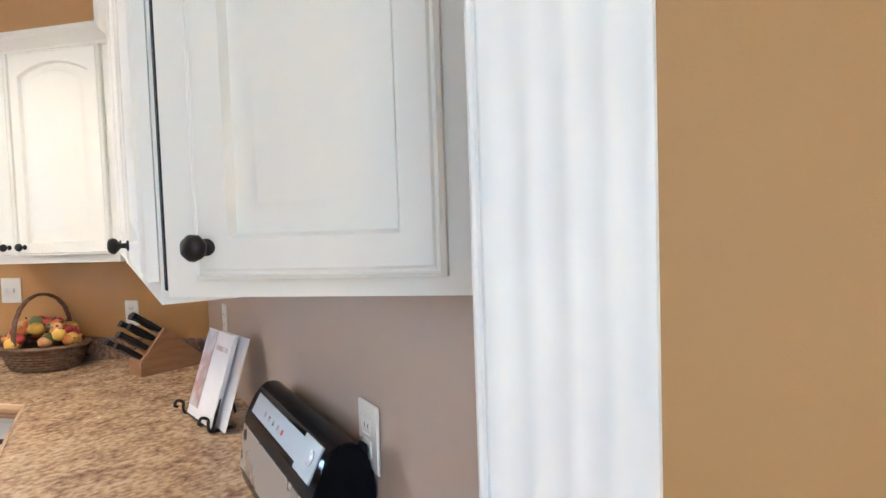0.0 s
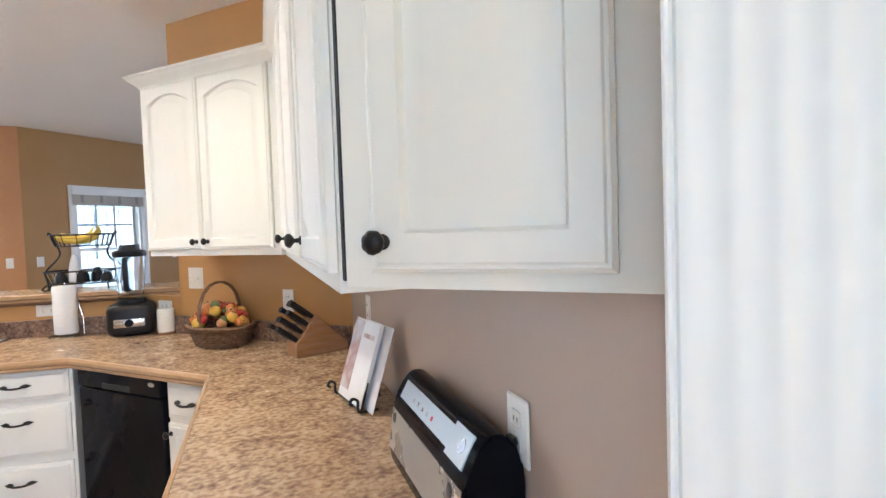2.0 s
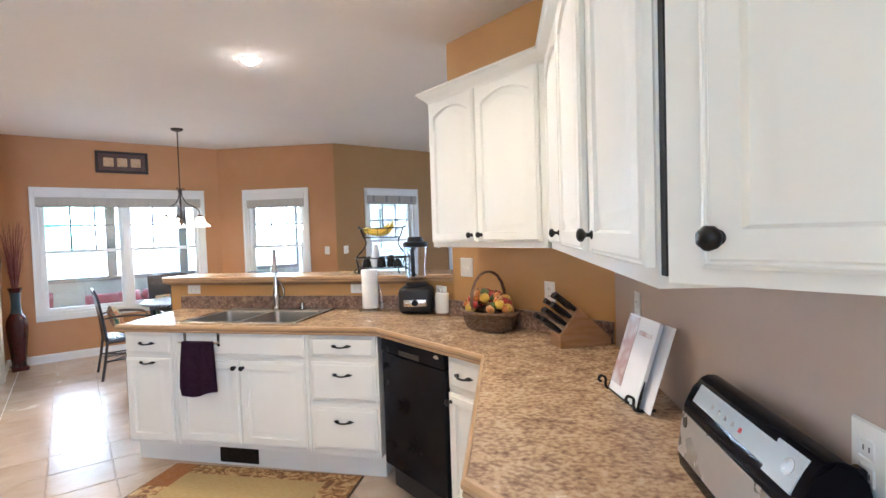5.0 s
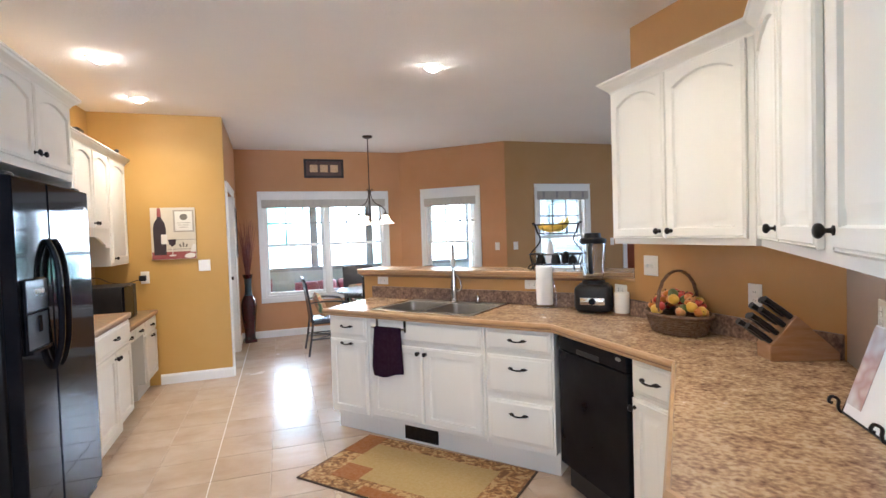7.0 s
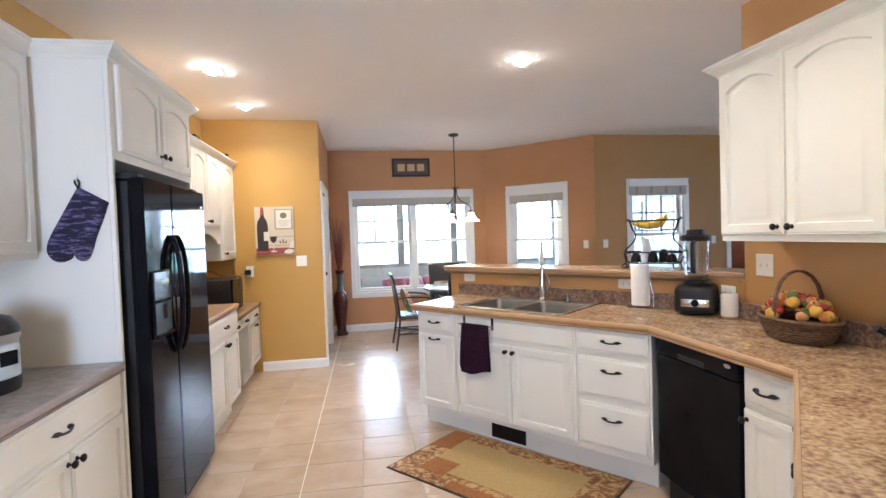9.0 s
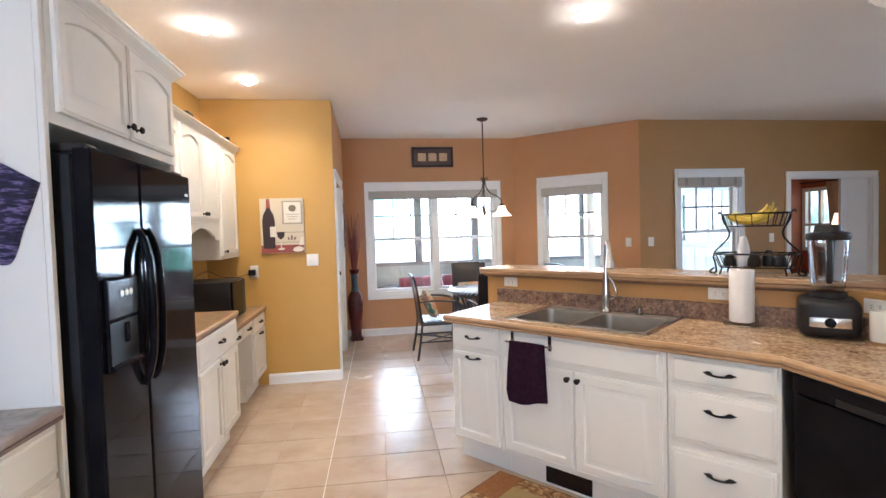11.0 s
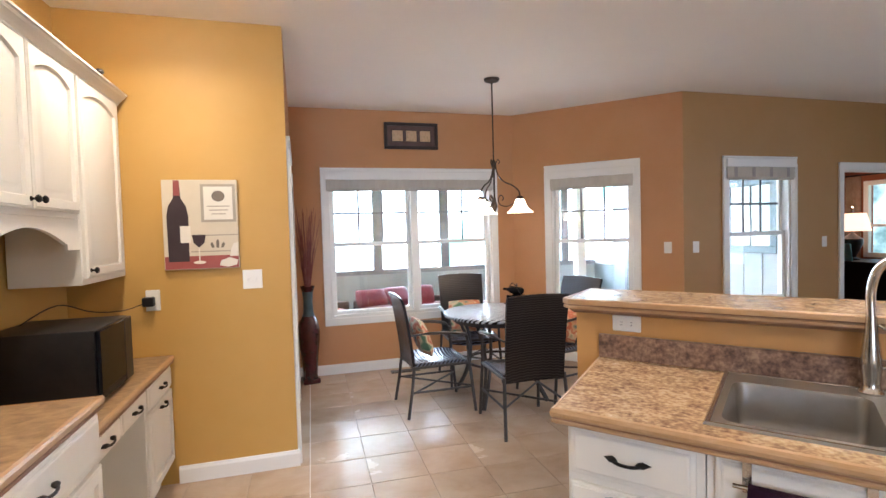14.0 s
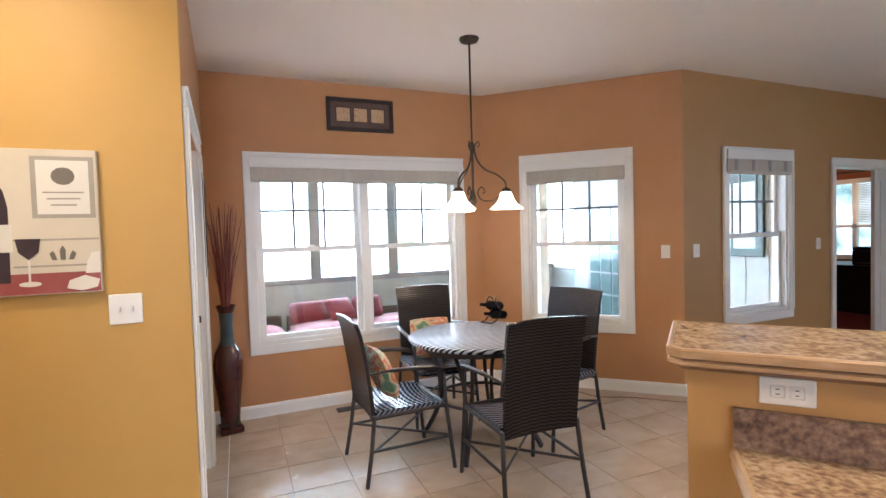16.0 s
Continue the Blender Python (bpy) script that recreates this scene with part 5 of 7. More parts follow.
for i in range(70):
    a, sp, h = rng.uniform(0, 6.28), rng.uniform(0.03, 0.15), rng.uniform(1.30, 1.72)
    sx, sy = sp * math.cos(a), min(0.22, sp * math.sin(a))
    sx = max(sx, -0.09)
    part("reed", tube(bmesh.new(), [(0.02 * math.cos(a), 0.02 * math.sin(a), 0.88), (sx * 0.5, sy * 0.5, 0.9 + (h - 0.9) * 0.5), (sx + rng.uniform(-0.02, 0.02), sy, h)], [0.003, 0.0026, 0.0015], 4), M_REED, vs)

# chandelier
M_SHG = surf("frosted_shade", both((0.85, 0.80, 0.70), 0.01), 6, 0.4, emit=(1.0, 0.80, 0.55), strength=5.0)
cl = thing("chandelier", pose(1.137, 6.99, CEIL_FAR), "bronze chandelier with three frosted bell shades, lit", "chandelier")
part("canopy", lathe(bmesh.new(), [(0.0, -0.035), (0.03, -0.034), (0.062, -0.022), (0.07, -0.006), (0.07, 0.0)], 24), M_BRONZE, cl)
part("rod", tube(bmesh.new(), [(0, 0, -0.03), (0, 0, -0.80)], 0.007, 8), M_BRONZE, cl)
part("column", lathe(bmesh.new(), [(0.007, -0.72), (0.02, -0.74), (0.024, -0.77), (0.010, -0.80), (0.008, -1.05), (0.018, -1.10), (0.028, -1.14), (0.016, -1.17), (0.012, -1.19), (0.0, -1.205)], 16), M_BRONZE, cl)
for k, ang in enumerate((-40, -142, 90)):
    a = math.radians(ang)
    ca, sa = math.cos(a), math.sin(a)

    def at(r, z):
        return (r * ca, r * sa, z)
    arm = part("arm", tube(bmesh.new(), curve_pts([at(0.012, -0.76), at(0.035, -0.85), at(0.09, -0.92), at(0.17, -0.96), at(0.225, -1.01), at(0.235, -1.06)], 6), 0.0065, 8), M_BRONZE, cl)
    part("scroll", tube(bmesh.new(), curve_pts([at(0.235, -1.05), at(0.20, -1.10), at(0.13, -1.14), at(0.06, -1.13), at(0.035, -1.08), at(0.06, -1.04), at(0.085, -1.07), at(0.07, -1.09)], 6), 0.005, 6), M_BRONZE, arm)
    part("curl", tube(bmesh.new(), curve_pts([at(0.012, -0.77), at(0.04, -0.72), at(0.055, -0.745), at(0.04, -0.76)], 5), 0.004, 6), M_BRONZE, arm)
    part("cup", lathe(bmesh.new(), [(0.0, -1.055), (0.022, -1.057), (0.034, -1.075), (0.036, -1.09), (0.0, -1.09)], 16, Matrix.Translation((0.235 * ca, 0.235 * sa, 0))), M_BRONZE, arm)
    part("shade", lathe(bmesh.new(), [(0.035, -1.085), (0.045, -1.11), (0.055, -1.14), (0.078, -1.17), (0.112, -1.198), (0.116, -1.202), (0.108, -1.20), (0.074, -1.174), (0.050, -1.14), (0.030, -1.09)], 28, Matrix.Translation((0.235 * ca, 0.235 * sa, 0))), M_SHG, cl, "frosted glass bell shade")
    bulb = new("chandelier_bulb", bpy.data.lights.new("chandelier_bulb", "POINT"))
    bulb.data.energy, bulb.data.color, bulb.data.shadow_soft_size = 5, (1.0, 0.74, 0.45), 0.025
    bulb.matrix_basis = pose(1.137 + 0.235 * ca, 6.99 + 0.235 * sa, CEIL_FAR - 1.22)

# roman shades
M_FAB = surf("linen_shade", both((0.50, 0.47, 0.42), 0.04), 18, 0.9, 0.001, 400, stretch=(1, 1, 0.3))
M_FSTR = surf("grey_stripe_cloth", both((0.34, 0.32, 0.32), 0.03), 18, 0.9)


def roman(m, x0, x1, zt, zb, label, stripes=True):
    r = thing("roman_shade", m, label, "window shade", "roman shades")
    part("headrail", bxm(x0, x1, -0.045, -0.027, zt - 0.085, zt, 0.004), M_TRIM, r, smooth=False)
    bm = bmesh.new()
    for i in range(3):
        box(bm, x0 + 0.012, x1 - 0.012, -0.020 - 0.006 * i, -0.010 - 0.006 * i + 0.004, zb + 0.012 * i, zt - 0.08, 0.004)
    part("cloth", bm, M_FAB, r, "folded linen cloth")
    if stripes:
        n_ = max(3, int((x1 - x0) / 0.2))
        for i in range(n_):
            sx = x0 + (x1 - x0) * (i + 0.5) / n_
            part("stripe", bxm(sx - 0.02, sx + 0.02, -0.0395, -0.0375, zb + 0.03, zt - 0.088), M_FSTR, r, smooth=False)


roman(W_N, 0.345, 2.285, 2.145, 1.935, "folded linen roman shade at the double window", False)
roman(W_D, 0.45, 1.37, 2.115, 1.905, "folded linen roman shade at the angled window", False)
roman(W_E, 0.52, 1.47, 2.15, 1.93, "folded striped roman shade at the living room window")

# ---- plates, pictures ----
M_SLOT = surf("slot_dark", both((0.05, 0.045, 0.04), 0.01), 6, 0.6)


def plate(m, x, z, w, h, kind, label):
    """A wall plate on a wall's local face at y=0."""
    o = thing("switch_plate" if kind == "switch" else "outlet", m @ pose(x, 0, z), label, "light switch" if kind == "switch" else "outlet")
    part("cover", bxm(-w / 2, w / 2, -0.007, -0.0005, -h / 2, h / 2, 0.003), M_PLATE, o, smooth=False)
    wide = w > h
    if kind == "switch":
        for i in range(2 if w > 0.1 else 1):
            sx = (-0.023 + 0.046 * i) if w > 0.1 else 0
            part("toggle", bxm(sx - 0.005, sx + 0.005, -0.017, -0.0071, -0.011, 0.011, 0.002), M_PLATE, o, smooth=False)
    else:
        for s in (-1, 1):
            cx, cz = (s * 0.020, 0) if wide else (0, s * 0.020)
            rc = part("socket", bxm(cx - 0.0155, cx + 0.0155, -0.009, -0.0071, cz - 0.0155, cz + 0.0155, 0.003), M_PLATE, o, smooth=False)
            for q in (-1, 1):
                dx, dz = (0, q * 0.006) if wide else (q * 0.006, 0)
                part("slot", bxm(cx + dx - (0.004 if wide else 0.0012), cx + dx + (0.004 if wide else 0.0012), -0.0094, -0.0091, cz + dz - (0.0012 if wide else 0.004), cz + dz + (0.0012 if wide else 0.004)), M_SLOT, rc, smooth=False)
    return o


BARF = RUN @ pose(0, 0.70, 0)
plate(BARF, 0.03, 1.063, 0.118, 0.068, "outlet", "white duplex outlet on the gold half wall")
plate(BARF, 1.45, 1.063, 0.118, 0.068, "outlet", "white duplex outlet on the gold half wall")
plate(W_A, 2.76 - 2.615, 1.235, 0.118, 0.122, "switch", "white switch plate on the gold wall above the counter")
plate(W_NEAR, (1.97 - 0.790) * 1.41421, 1.117, 0.074, 0.118, "outlet", "white outlet on the khaki wall behind the sealer")
plate(W_A, -0.13, 1.063, 0.118, 0.068, "outlet", "white duplex outlet on the half wall return")
plate(W_A, 2.76 - 1.935, 1.125, 0.072, 0.118, "outlet", "white outlet on the gold wall behind the knives")
plate(W_NEAR, (1.97 - 1.68) * 1.41421, 1.15, 0.072, 0.118, "outlet", "white outlet on the khaki wall by the corner")
plate(W_PAN, -0.866 + 1.89, 1.205, 0.118, 0.122, "switch", "white double switch plate on the gold wall")
po = plate(W_PAN, -1.44 + 1.89, 1.105, 0.080, 0.128, "outlet", "white outlet with black plug on the gold wall")
plate(W_D, 1.69, 1.24, 0.074, 0.118, "switch", "white switch plate on the angled nook wall")
plate(W_E, 0.15, 1.24, 0.078, 0.118, "switch", "white switch plate on the khaki wall")
plate(W_E, 1.92, 1.24, 0.072, 0.118, "switch", "white switch plate by the study doorway")
WW = pose(-1.89, 0, 0, 0, 0, 90)
plate(WW, 4.72, 1.06, 0.072, 0.118, "outlet", "white outlet on the west wall")
plate(WW, 5.28, 1.17, 0.072, 0.118, "outlet", "white outlet above the desk")
pg = thing("power_adapter", W_PAN @ pose(-1.455 + 1.89, 0, 1.10), "black plug-in power adapter with cable", "power adapter")
part("block", bxm(-0.035, 0.03, -0.055, -0.0101, -0.028, 0.028, 0.006), M_BLACKM, pg)
part("cable", tube(bmesh.new(), curve_pts([(-0.03, -0.04, -0.01), (-0.14, -0.06, -0.04), (-0.25, -0.18, -0.02), (-0.33, -0.40, 0.05), (-0.40, -0.70, -0.03), (-0.42, -0.8, -0.06)], 6), 0.0035, 6), M_BLACKM, pg)

# wine picture: flat canvas print
M_CANV = surf("canvas_cream", both((0.62, 0.55, 0.43), 0.03), 5, 0.8, 0.0004, 600)
M_WINE = surf("print_dark_wine", both((0.035, 0.018, 0.022), 0.006), 8, 0.6)
M_CLOTH = surf("print_red", both((0.30, 0.07, 0.06), 0.02), 8, 0.6)
M_PRINTG = surf("print_grey", both((0.36, 0.32, 0.26), 0.03), 9, 0.7)
M_PRINTD = surf("print_dark_grey", both((0.17, 0.14, 0.11), 0.02), 9, 0.7)
M_PRINTL = surf("print_pale", both((0.72, 0.68, 0.60), 0.02), 6, 0.7)
pc = thing("wine_picture", W_PAN @ pose(-1.362 + 1.89, 0, 1.285), "unframed canvas print of a wine bottle and glass", "picture")
part("canvas", bxm(0, 0.425, -0.028, -0.0005, 0, 0.552, 0.002), M_CANV, pc, smooth=False)


def flat(pts, y, name, mat):
    bm = bmesh.new()
    a = [bm.verts.new((x, y, z)) for x, z in pts]
    c = [bm.verts.new((x, y + 0.0006, z)) for x, z in pts]
    bm.faces.new(a)
    bm.faces.new(c[::-1])
    for i in range(len(pts)):
        j = (i + 1) % len(pts)
        bm.faces.new((a[i], a[j], c[j], c[i]))
    return part(name, bm, mat, pc, smooth=False)


def rect(x0, x1, z0, z1):
    return [(x0, z0), (x1, z0), (x1, z1), (x0, z1)]


flat(rect(0.004, 0.421, 0.004, 0.082), -0.0290, "printed_table", M_CLOTH)
flat([(0.025, 0.05), (0.140, 0.05), (0.143, 0.33), (0.132, 0.39), (0.104, 0.44), (0.098, 0.548), (0.066, 0.548), (0.062, 0.44), (0.033, 0.39), (0.022, 0.33)], -0.0296, "printed_bottle", M_WINE)
flat(rect(0.094, 0.152, 0.165, 0.268), -0.0303, "printed_label", M_PRINTL)
flat([(0.064, 0.455), (0.100, 0.455), (0.098, 0.548), (0.066, 0.548)], -0.0303, "printed_foil", M_CLOTH)
for k in range(3):
    flat(rect(0.250 + 0.012 * k, 0.380 - 0.012 * k, 0.385 - 0.024 * k, 0.391 - 0.024 * k), -0.0303, "printed_writing", M_PRINTG)
flat(rect(0.215, 0.415, 0.29, 0.525), -0.0290, "printed_panel", M_PRINTG)
flat(rect(0.232, 0.398, 0.305, 0.51), -0.0296, "printed_panel_inner", M_PRINTL)
flat([(0.316 + 0.038 * math.cos(i * math.pi / 6), 0.450 + 0.034 * math.sin(i * math.pi / 6)) for i in range(12)], -0.0303, "printed_crest", M_PRINTD)
flat(rect(0.15, 0.421, 0.205, 0.212), -0.0290, "printed_line", M_PRINTG)
flat(rect(0.15, 0.421, 0.105, 0.112), -0.0290, "printed_line", M_PRINTG)
for dx, hh in ((-0.026, 0.035), (0.0, 0.055), (0.026, 0.035)):
    flat([(0.303 + dx - 0.008, 0.130), (0.303 + dx + 0.008, 0.130), (0.303 + dx * 1.3 + 0.009, 0.13 + hh * 0.7), (0.303 + dx * 1.2, 0.13 + hh), (0.303 + dx * 1.3 - 0.009, 0.13 + hh * 0.7)], -0.0296, "printed_lily", M_PRINTD)
flat([(0.158, 0.213), (0.166, 0.163), (0.197, 0.134), (0.228, 0.163), (0.236, 0.213)], -0.0309, "printed_wine", M_WINE)
flat(rect(0.194, 0.201, 0.045, 0.132), -0.0303, "printed_stem", M_PRINTL)
flat([(0.198 + 0.035 * math.cos(i * math.pi / 6), 0.042 + 0.010 * math.sin(i * math.pi / 6)) for i in range(12)], -0.0303, "printed_foot", M_PRINTL)
flat([(0.31, 0.02), (0.36, 0.008), (0.41, 0.02), (0.418, 0.05), (0.37, 0.068), (0.32, 0.05)], -0.0303, "printed_napkin", M_PRINTL)
flat([(0.372, 0.075), (0.421, 0.075), (0.421, 0.16), (0.395, 0.155), (0.38, 0.12)], -0.0296, "printed_jug", M_PRINTL)

# framed triple picture over the window
fp = thing("framed_picture", W_N @ pose(0.375 + 0.63, 0, 2.402), "long dark framed picture with three small prints", "picture")
M_FRAME = surf("dark_frame_wood", both((0.028, 0.018, 0.016), 0.008), 12, 0.4)
M_MAT = surf("picture_mat", both((0.12, 0.075, 0.065), 0.02), 12, 0.8)
M_PRINT = surf("small_print", [(0.42, 0.25, 0.13), (0.60, 0.42, 0.26), (0.32, 0.22, 0.10)], 30, 0.8)
for a, b_, c, d in ((0, 0.615, 0, 0.036), (0, 0.615, 0.259, 0.295), (0, 0.036, 0.036, 0.259), (0.579, 0.615, 0.036, 0.259)):
    part("frame", bxm(a, b_, -0.026, -0.0005, c, d, 0.004), M_FRAME, fp, smooth=False)
part("mat", bxm(0.036, 0.579, -0.010, -0.0005, 0.036, 0.259), M_MAT, fp, smooth=False)
for i in range(3):
    x = 0.09 + i * 0.158
    part("print_border", bxm(x - 0.008, x + 0.128, -0.0125, -0.0101, 0.080, 0.215), M_FRAME, fp, smooth=False)
    part("print", bxm(x, x + 0.12, -0.0145, -0.0126, 0.088, 0.207), M_PRINT, fp, smooth=False)
sf = thing("framed_picture", W_SIDE @ pose(1.32, 0, 1.22), "dark framed picture on the side wall", "picture")
for a, b_, c, d in ((0, 0.45, 0, 0.04), (0, 0.45, 0.66, 0.70), (0, 0.04, 0.04, 0.66), (0.41, 0.45, 0.04, 0.66)):
    part("frame", bxm(a, b_, -0.022, -0.0005, c, d, 0.003), M_FRAME, sf, smooth=False)
part("print", bxm(0.04, 0.41, -0.010, -0.0005, 0.04, 0.66), M_MAT, sf, smooth=False)

# floor register and a cable on the nook floor
rg = thing("floor_register", pose(0.50, 8.13, FZ + 0.001), "brown metal floor register under the window", "floor vent")
part("frame", bxm(-0.16, 0.16, -0.055, 0.055, 0, 0.006, 0.002), M_BRONZE, rg, smooth=False)
for i in range(10):
    part("slat", bxm(-0.14 + i * 0.029, -0.128 + i * 0.029, -0.04, 0.04, 0.0062, 0.009), M_BLACKM, rg, smooth=False)
solid("floor_cable", tube(bmesh.new(), curve_pts([(2.45, 7.6, FZ + 0.006), (2.52, 7.35, FZ + 0.006), (2.75, 7.2, FZ + 0.006), (2.95, 7.0, FZ + 0.006), (3.1, 6.85, FZ + 0.006)], 6), 0.0045, 6), M_EDGE_D, "thin brown cable lying on the tile floor", "cable")

# ---- sink and things on the counter ----
M_BOWL = surf("satin_steel", both((0.30, 0.285, 0.27), 0.03), 12, 0.42, 0.0002, 200, metal=1.0, stretch=(1, 12, 1))
sk = thing("kitchen_sink", RUN, "stainless steel double bowl sink set in the counter", "sink")


def bowl(x0, x1, y0, y1, zt, depth, r=0.05):
    """A rounded open basin."""
    bm = bmesh.new()
    rings = []
    for ins, z in ((0, zt), (0.006, zt - 0.012), (0.012, zt - depth + 0.06), (0.018, zt - depth + 0.035), (0.03, zt - depth + 0.014), (0.045, zt - depth + 0.004), (0.07, zt - depth)):
        ring = []
        for cx, cy, a0 in ((x1 - r, y1 - r, 0), (x0 + r, y1 - r, 90), (x0 + r, y0 + r, 180), (x1 - r, y0 + r, 270)):
            for k in range(6):
                a = radians(a0 + 18 * k)
                rr = max(0.01, r - ins)
                ring.append(bm.verts.new((cx + rr * math.cos(a) + (0 if rr > 0.01 else 0), cy + rr * math.sin(a), z)))
        rings.append(ring)
    n_ = len(rings[0])
    for a, b_ in zip(rings, rings[1:]):
        for i in range(n_):
            bm.faces.new((a[i], a[(i + 1) % n_], b_[(i + 1) % n_], b_[i]))
    bm.faces.new(rings[-1])
    return bm


B1_, B2_ = (SU0 + 0.03, 0.815), (0.84, SU1 - 0.03)
BY0, BY1 = SN0 + 0.03, SN1 - 0.11
for i, (a, b_) in enumerate((B1_, B2_)):
    bo = part("bowl", bowl(a, b_, BY0, BY1, 0.915, 0.17 if i == 0 else 0.15), M_BOWL, sk, "brushed steel bowl")
    part("drain", lathe(bmesh.new(), [(0.0, 0.003), (0.03, 0.002), (0.042, 0.004), (0.045, 0.0)], 20, pose((a + b_) / 2, (BY0 + BY1) / 2, 0.746 if i == 0 else 0.766)), M_CHROME, bo)
# deck: rim round both bowls
bm = bmesh.new()
ed = []
for ring in ([(SU0, SN0), (SU1, SN0), (SU1, SN1), (SU0, SN1)], None, None):
    if ring is None:
        continue
    v_ = [bm.verts.new((x, y, 0.915)) for x, y in ring]
    ed += [bm.edges.new((v_[i], v_[(i + 1) % 4])) for i in range(4)]
for a, b_ in (B1_, B2_):
    pts = []
    for cx, cy, a0 in ((b_ - 0.05, BY1 - 0.05, 0), (a + 0.05, BY1 - 0.05, 90), (a + 0.05, BY0 + 0.05, 180), (b_ - 0.05, BY0 + 0.05, 270)):
        for k in range(6):
            t_ = radians(a0 + 18 * k)
            pts.append((cx + 0.05 * math.cos(t_), cy + 0.05 * math.sin(t_)))
    v_ = [bm.verts.new((x, y, 0.915)) for x, y in pts]
    ed += [bm.edges.new((v_[i], v_[(i + 1) % len(v_)])) for i in range(len(v_))]
bmesh.ops.triangle_fill(bm, edges=ed, use_beauty=True, use_dissolve=False)
part("deck", bm, M_STEEL, sk, smooth=False)
part("rim", strip(bmesh.new(), [(SU0, SN0), (SU0, SN1), (SU1, SN1), (SU1, SN0)][::-1], [(-0.008, 0.9145), (-0.004, 0.9185), (0.004, 0.9185), (0.010, 0.9112), (-0.008, 0.9112)], closed=True), M_CHROME, sk)

fa = thing("faucet", RUN @ pose(0.818, 0.612, 0.9155), "brushed nickel gooseneck faucet with looped side handle", "faucet")
part("base", lathe(bmesh.new(), [(0.0, 0.0), (0.034, 0.0), (0.034, 0.006), (0.028, 0.012), (0.024, 0.03), (0.0245, 0.05), (0.029, 0.08), (0.030, 0.11), (0.024, 0.16), (0.017, 0.22), (0.015, 0.25)], 20), M_CHROME, fa)
part("neck", tube(bmesh.new(), curve_pts([(0, 0, 0.24), (0, 0, 0.34), (0.018, -0.031, 0.415), (0.058, -0.10, 0.452), (0.098, -0.17, 0.43), (0.115, -0.20, 0.385)], 7), 0.0135, 12), M_CHROME, fa)
part("spray_head", tube(bmesh.new(), [(0.113, -0.196, 0.395), (0.117, -0.203, 0.37), (0.124, -0.214, 0.325), (0.127, -0.220, 0.298)], [0.015, 0.018, 0.023, 0.024], 14), M_CHROME, fa)
part("lever", tube(bmesh.new(), curve_pts([(0.025, 0, 0.085), (0.06, -0.005, 0.10), (0.072, -0.008, 0.14), (0.048, -0.006, 0.20), (0.018, 0, 0.225)], 6), 0.0085, 8, flat=0.7), M_CHROME, fa)
sd_ = thing("soap_dispenser", RUN @ pose(1.03, 0.615, 0.9155), "small brushed nickel soap dispenser on the sink", "soap dispenser")
part("base", lathe(bmesh.new(), [(0.0, 0.0), (0.022, 0.0), (0.022, 0.005), (0.012, 0.012), (0.010, 0.05)], 16), M_CHROME, sd_)
part("spout", tube(bmesh.new(), curve_pts([(0, 0, 0.045), (0, 0, 0.065), (0.01, -0.02, 0.072), (0.02, -0.05, 0.06)], 5), [0.009] * 16, 8), M_CHROME, sd_)

# towel rack and towel
tr = thing("towel_bar", F0 @ pose(0.412, 0, 0), "over-the-door steel towel bar on the sink front", "towel bar")
for x in (0.085, 0.335):
    bm = bmesh.new()
    box(bm, x, x + 0.022, -0.026, -0.0225, 0.775, 0.872, 0.001)
    part("strap", bm, M_CHROME, tr, smooth=False)
part("bar", tube(bmesh.new(), [(0.065, -0.050, 0.80), (0.375, -0.050, 0.80)], 0.006, 8), M_CHROME, tr)
for x in (0.096, 0.346):
    part("bracket", tube(bmesh.new(), [(x, -0.024, 0.79), (x, -0.050, 0.80)], 0.005, 6), M_CHROME, tr)
M_TOWEL = surf("plum_towel", both((0.022, 0.007, 0.018), 0.005), 40, 0.95, 0.002, 700, spec=0.15)
tw = thing("hand_towel", F0 @ pose(0.412, 0, 0), "dark plum towel hanging on the bar", "towel")
bm = bmesh.new()
nx_, nz_ = 16, 14
g = []
for side in (0, 1):
    for i in range(nx_ + 1):
        col = []
        for j in range(nz_ + 1):
            u, v = i / nx_, j / nz_
            z = 0.808 - v * (0.345 + 0.02 * math.sin(u * 5) - 0.05 * (u < 0.05))
            fold = 0.010 * math.sin(u * 9 + v * 1.5) * v + 0.004 * math.sin(u * 23)
            x = 0.10 + 0.225 * u + 0.018 * (u - 0.62) * 2 * v
            y = -0.060 - 0.004 - fold * 0.8 - 0.006 * (1 - abs(2 * v - 1)) if side == 0 else -0.046 + 0.004 * math.sin(u * 7) * v
            col.append(bm.verts.new((x, y, z + (0.003 if side else 0))))
        g.append(col)
for s in (0, nx_ + 1):
    for i in range(nx_):
        for j in range(nz_):
            bm.faces.new((g[s + i][j], g[s + i + 1][j], g[s + i + 1][j + 1], g[s + i][j + 1]))
for i in range(nx_):
    bm.faces.new((g[i][0], g[i + 1][0], g[nx_ + 2 + i][0], g[nx_ + 1 + i][0]))
    bm.faces.new((g[i][nz_], g[i + 1][nz_], g[nx_ + 2 + i][nz_], g[nx_ + 1 + i][nz_]))
part("cloth", bm, M_TOWEL, tw)

# paper towel holder
M_PAPER = surf("paper_towel", both((0.82, 0.81, 0.79), 0.02), 30, 0.9, 0.001, 300)
pt = thing("paper_towel_holder", pose(1.675, 3.36, 0.9105), "white paper towel roll on a wire stand", "paper towels")
part("roll", lathe(bmesh.new(), [(0.02, 0.022), (0.058, 0.022), (0.060, 0.03), (0.060, 0.295), (0.058, 0.30), (0.02, 0.30), (0.02, 0.022)], 28), M_PAPER, pt)
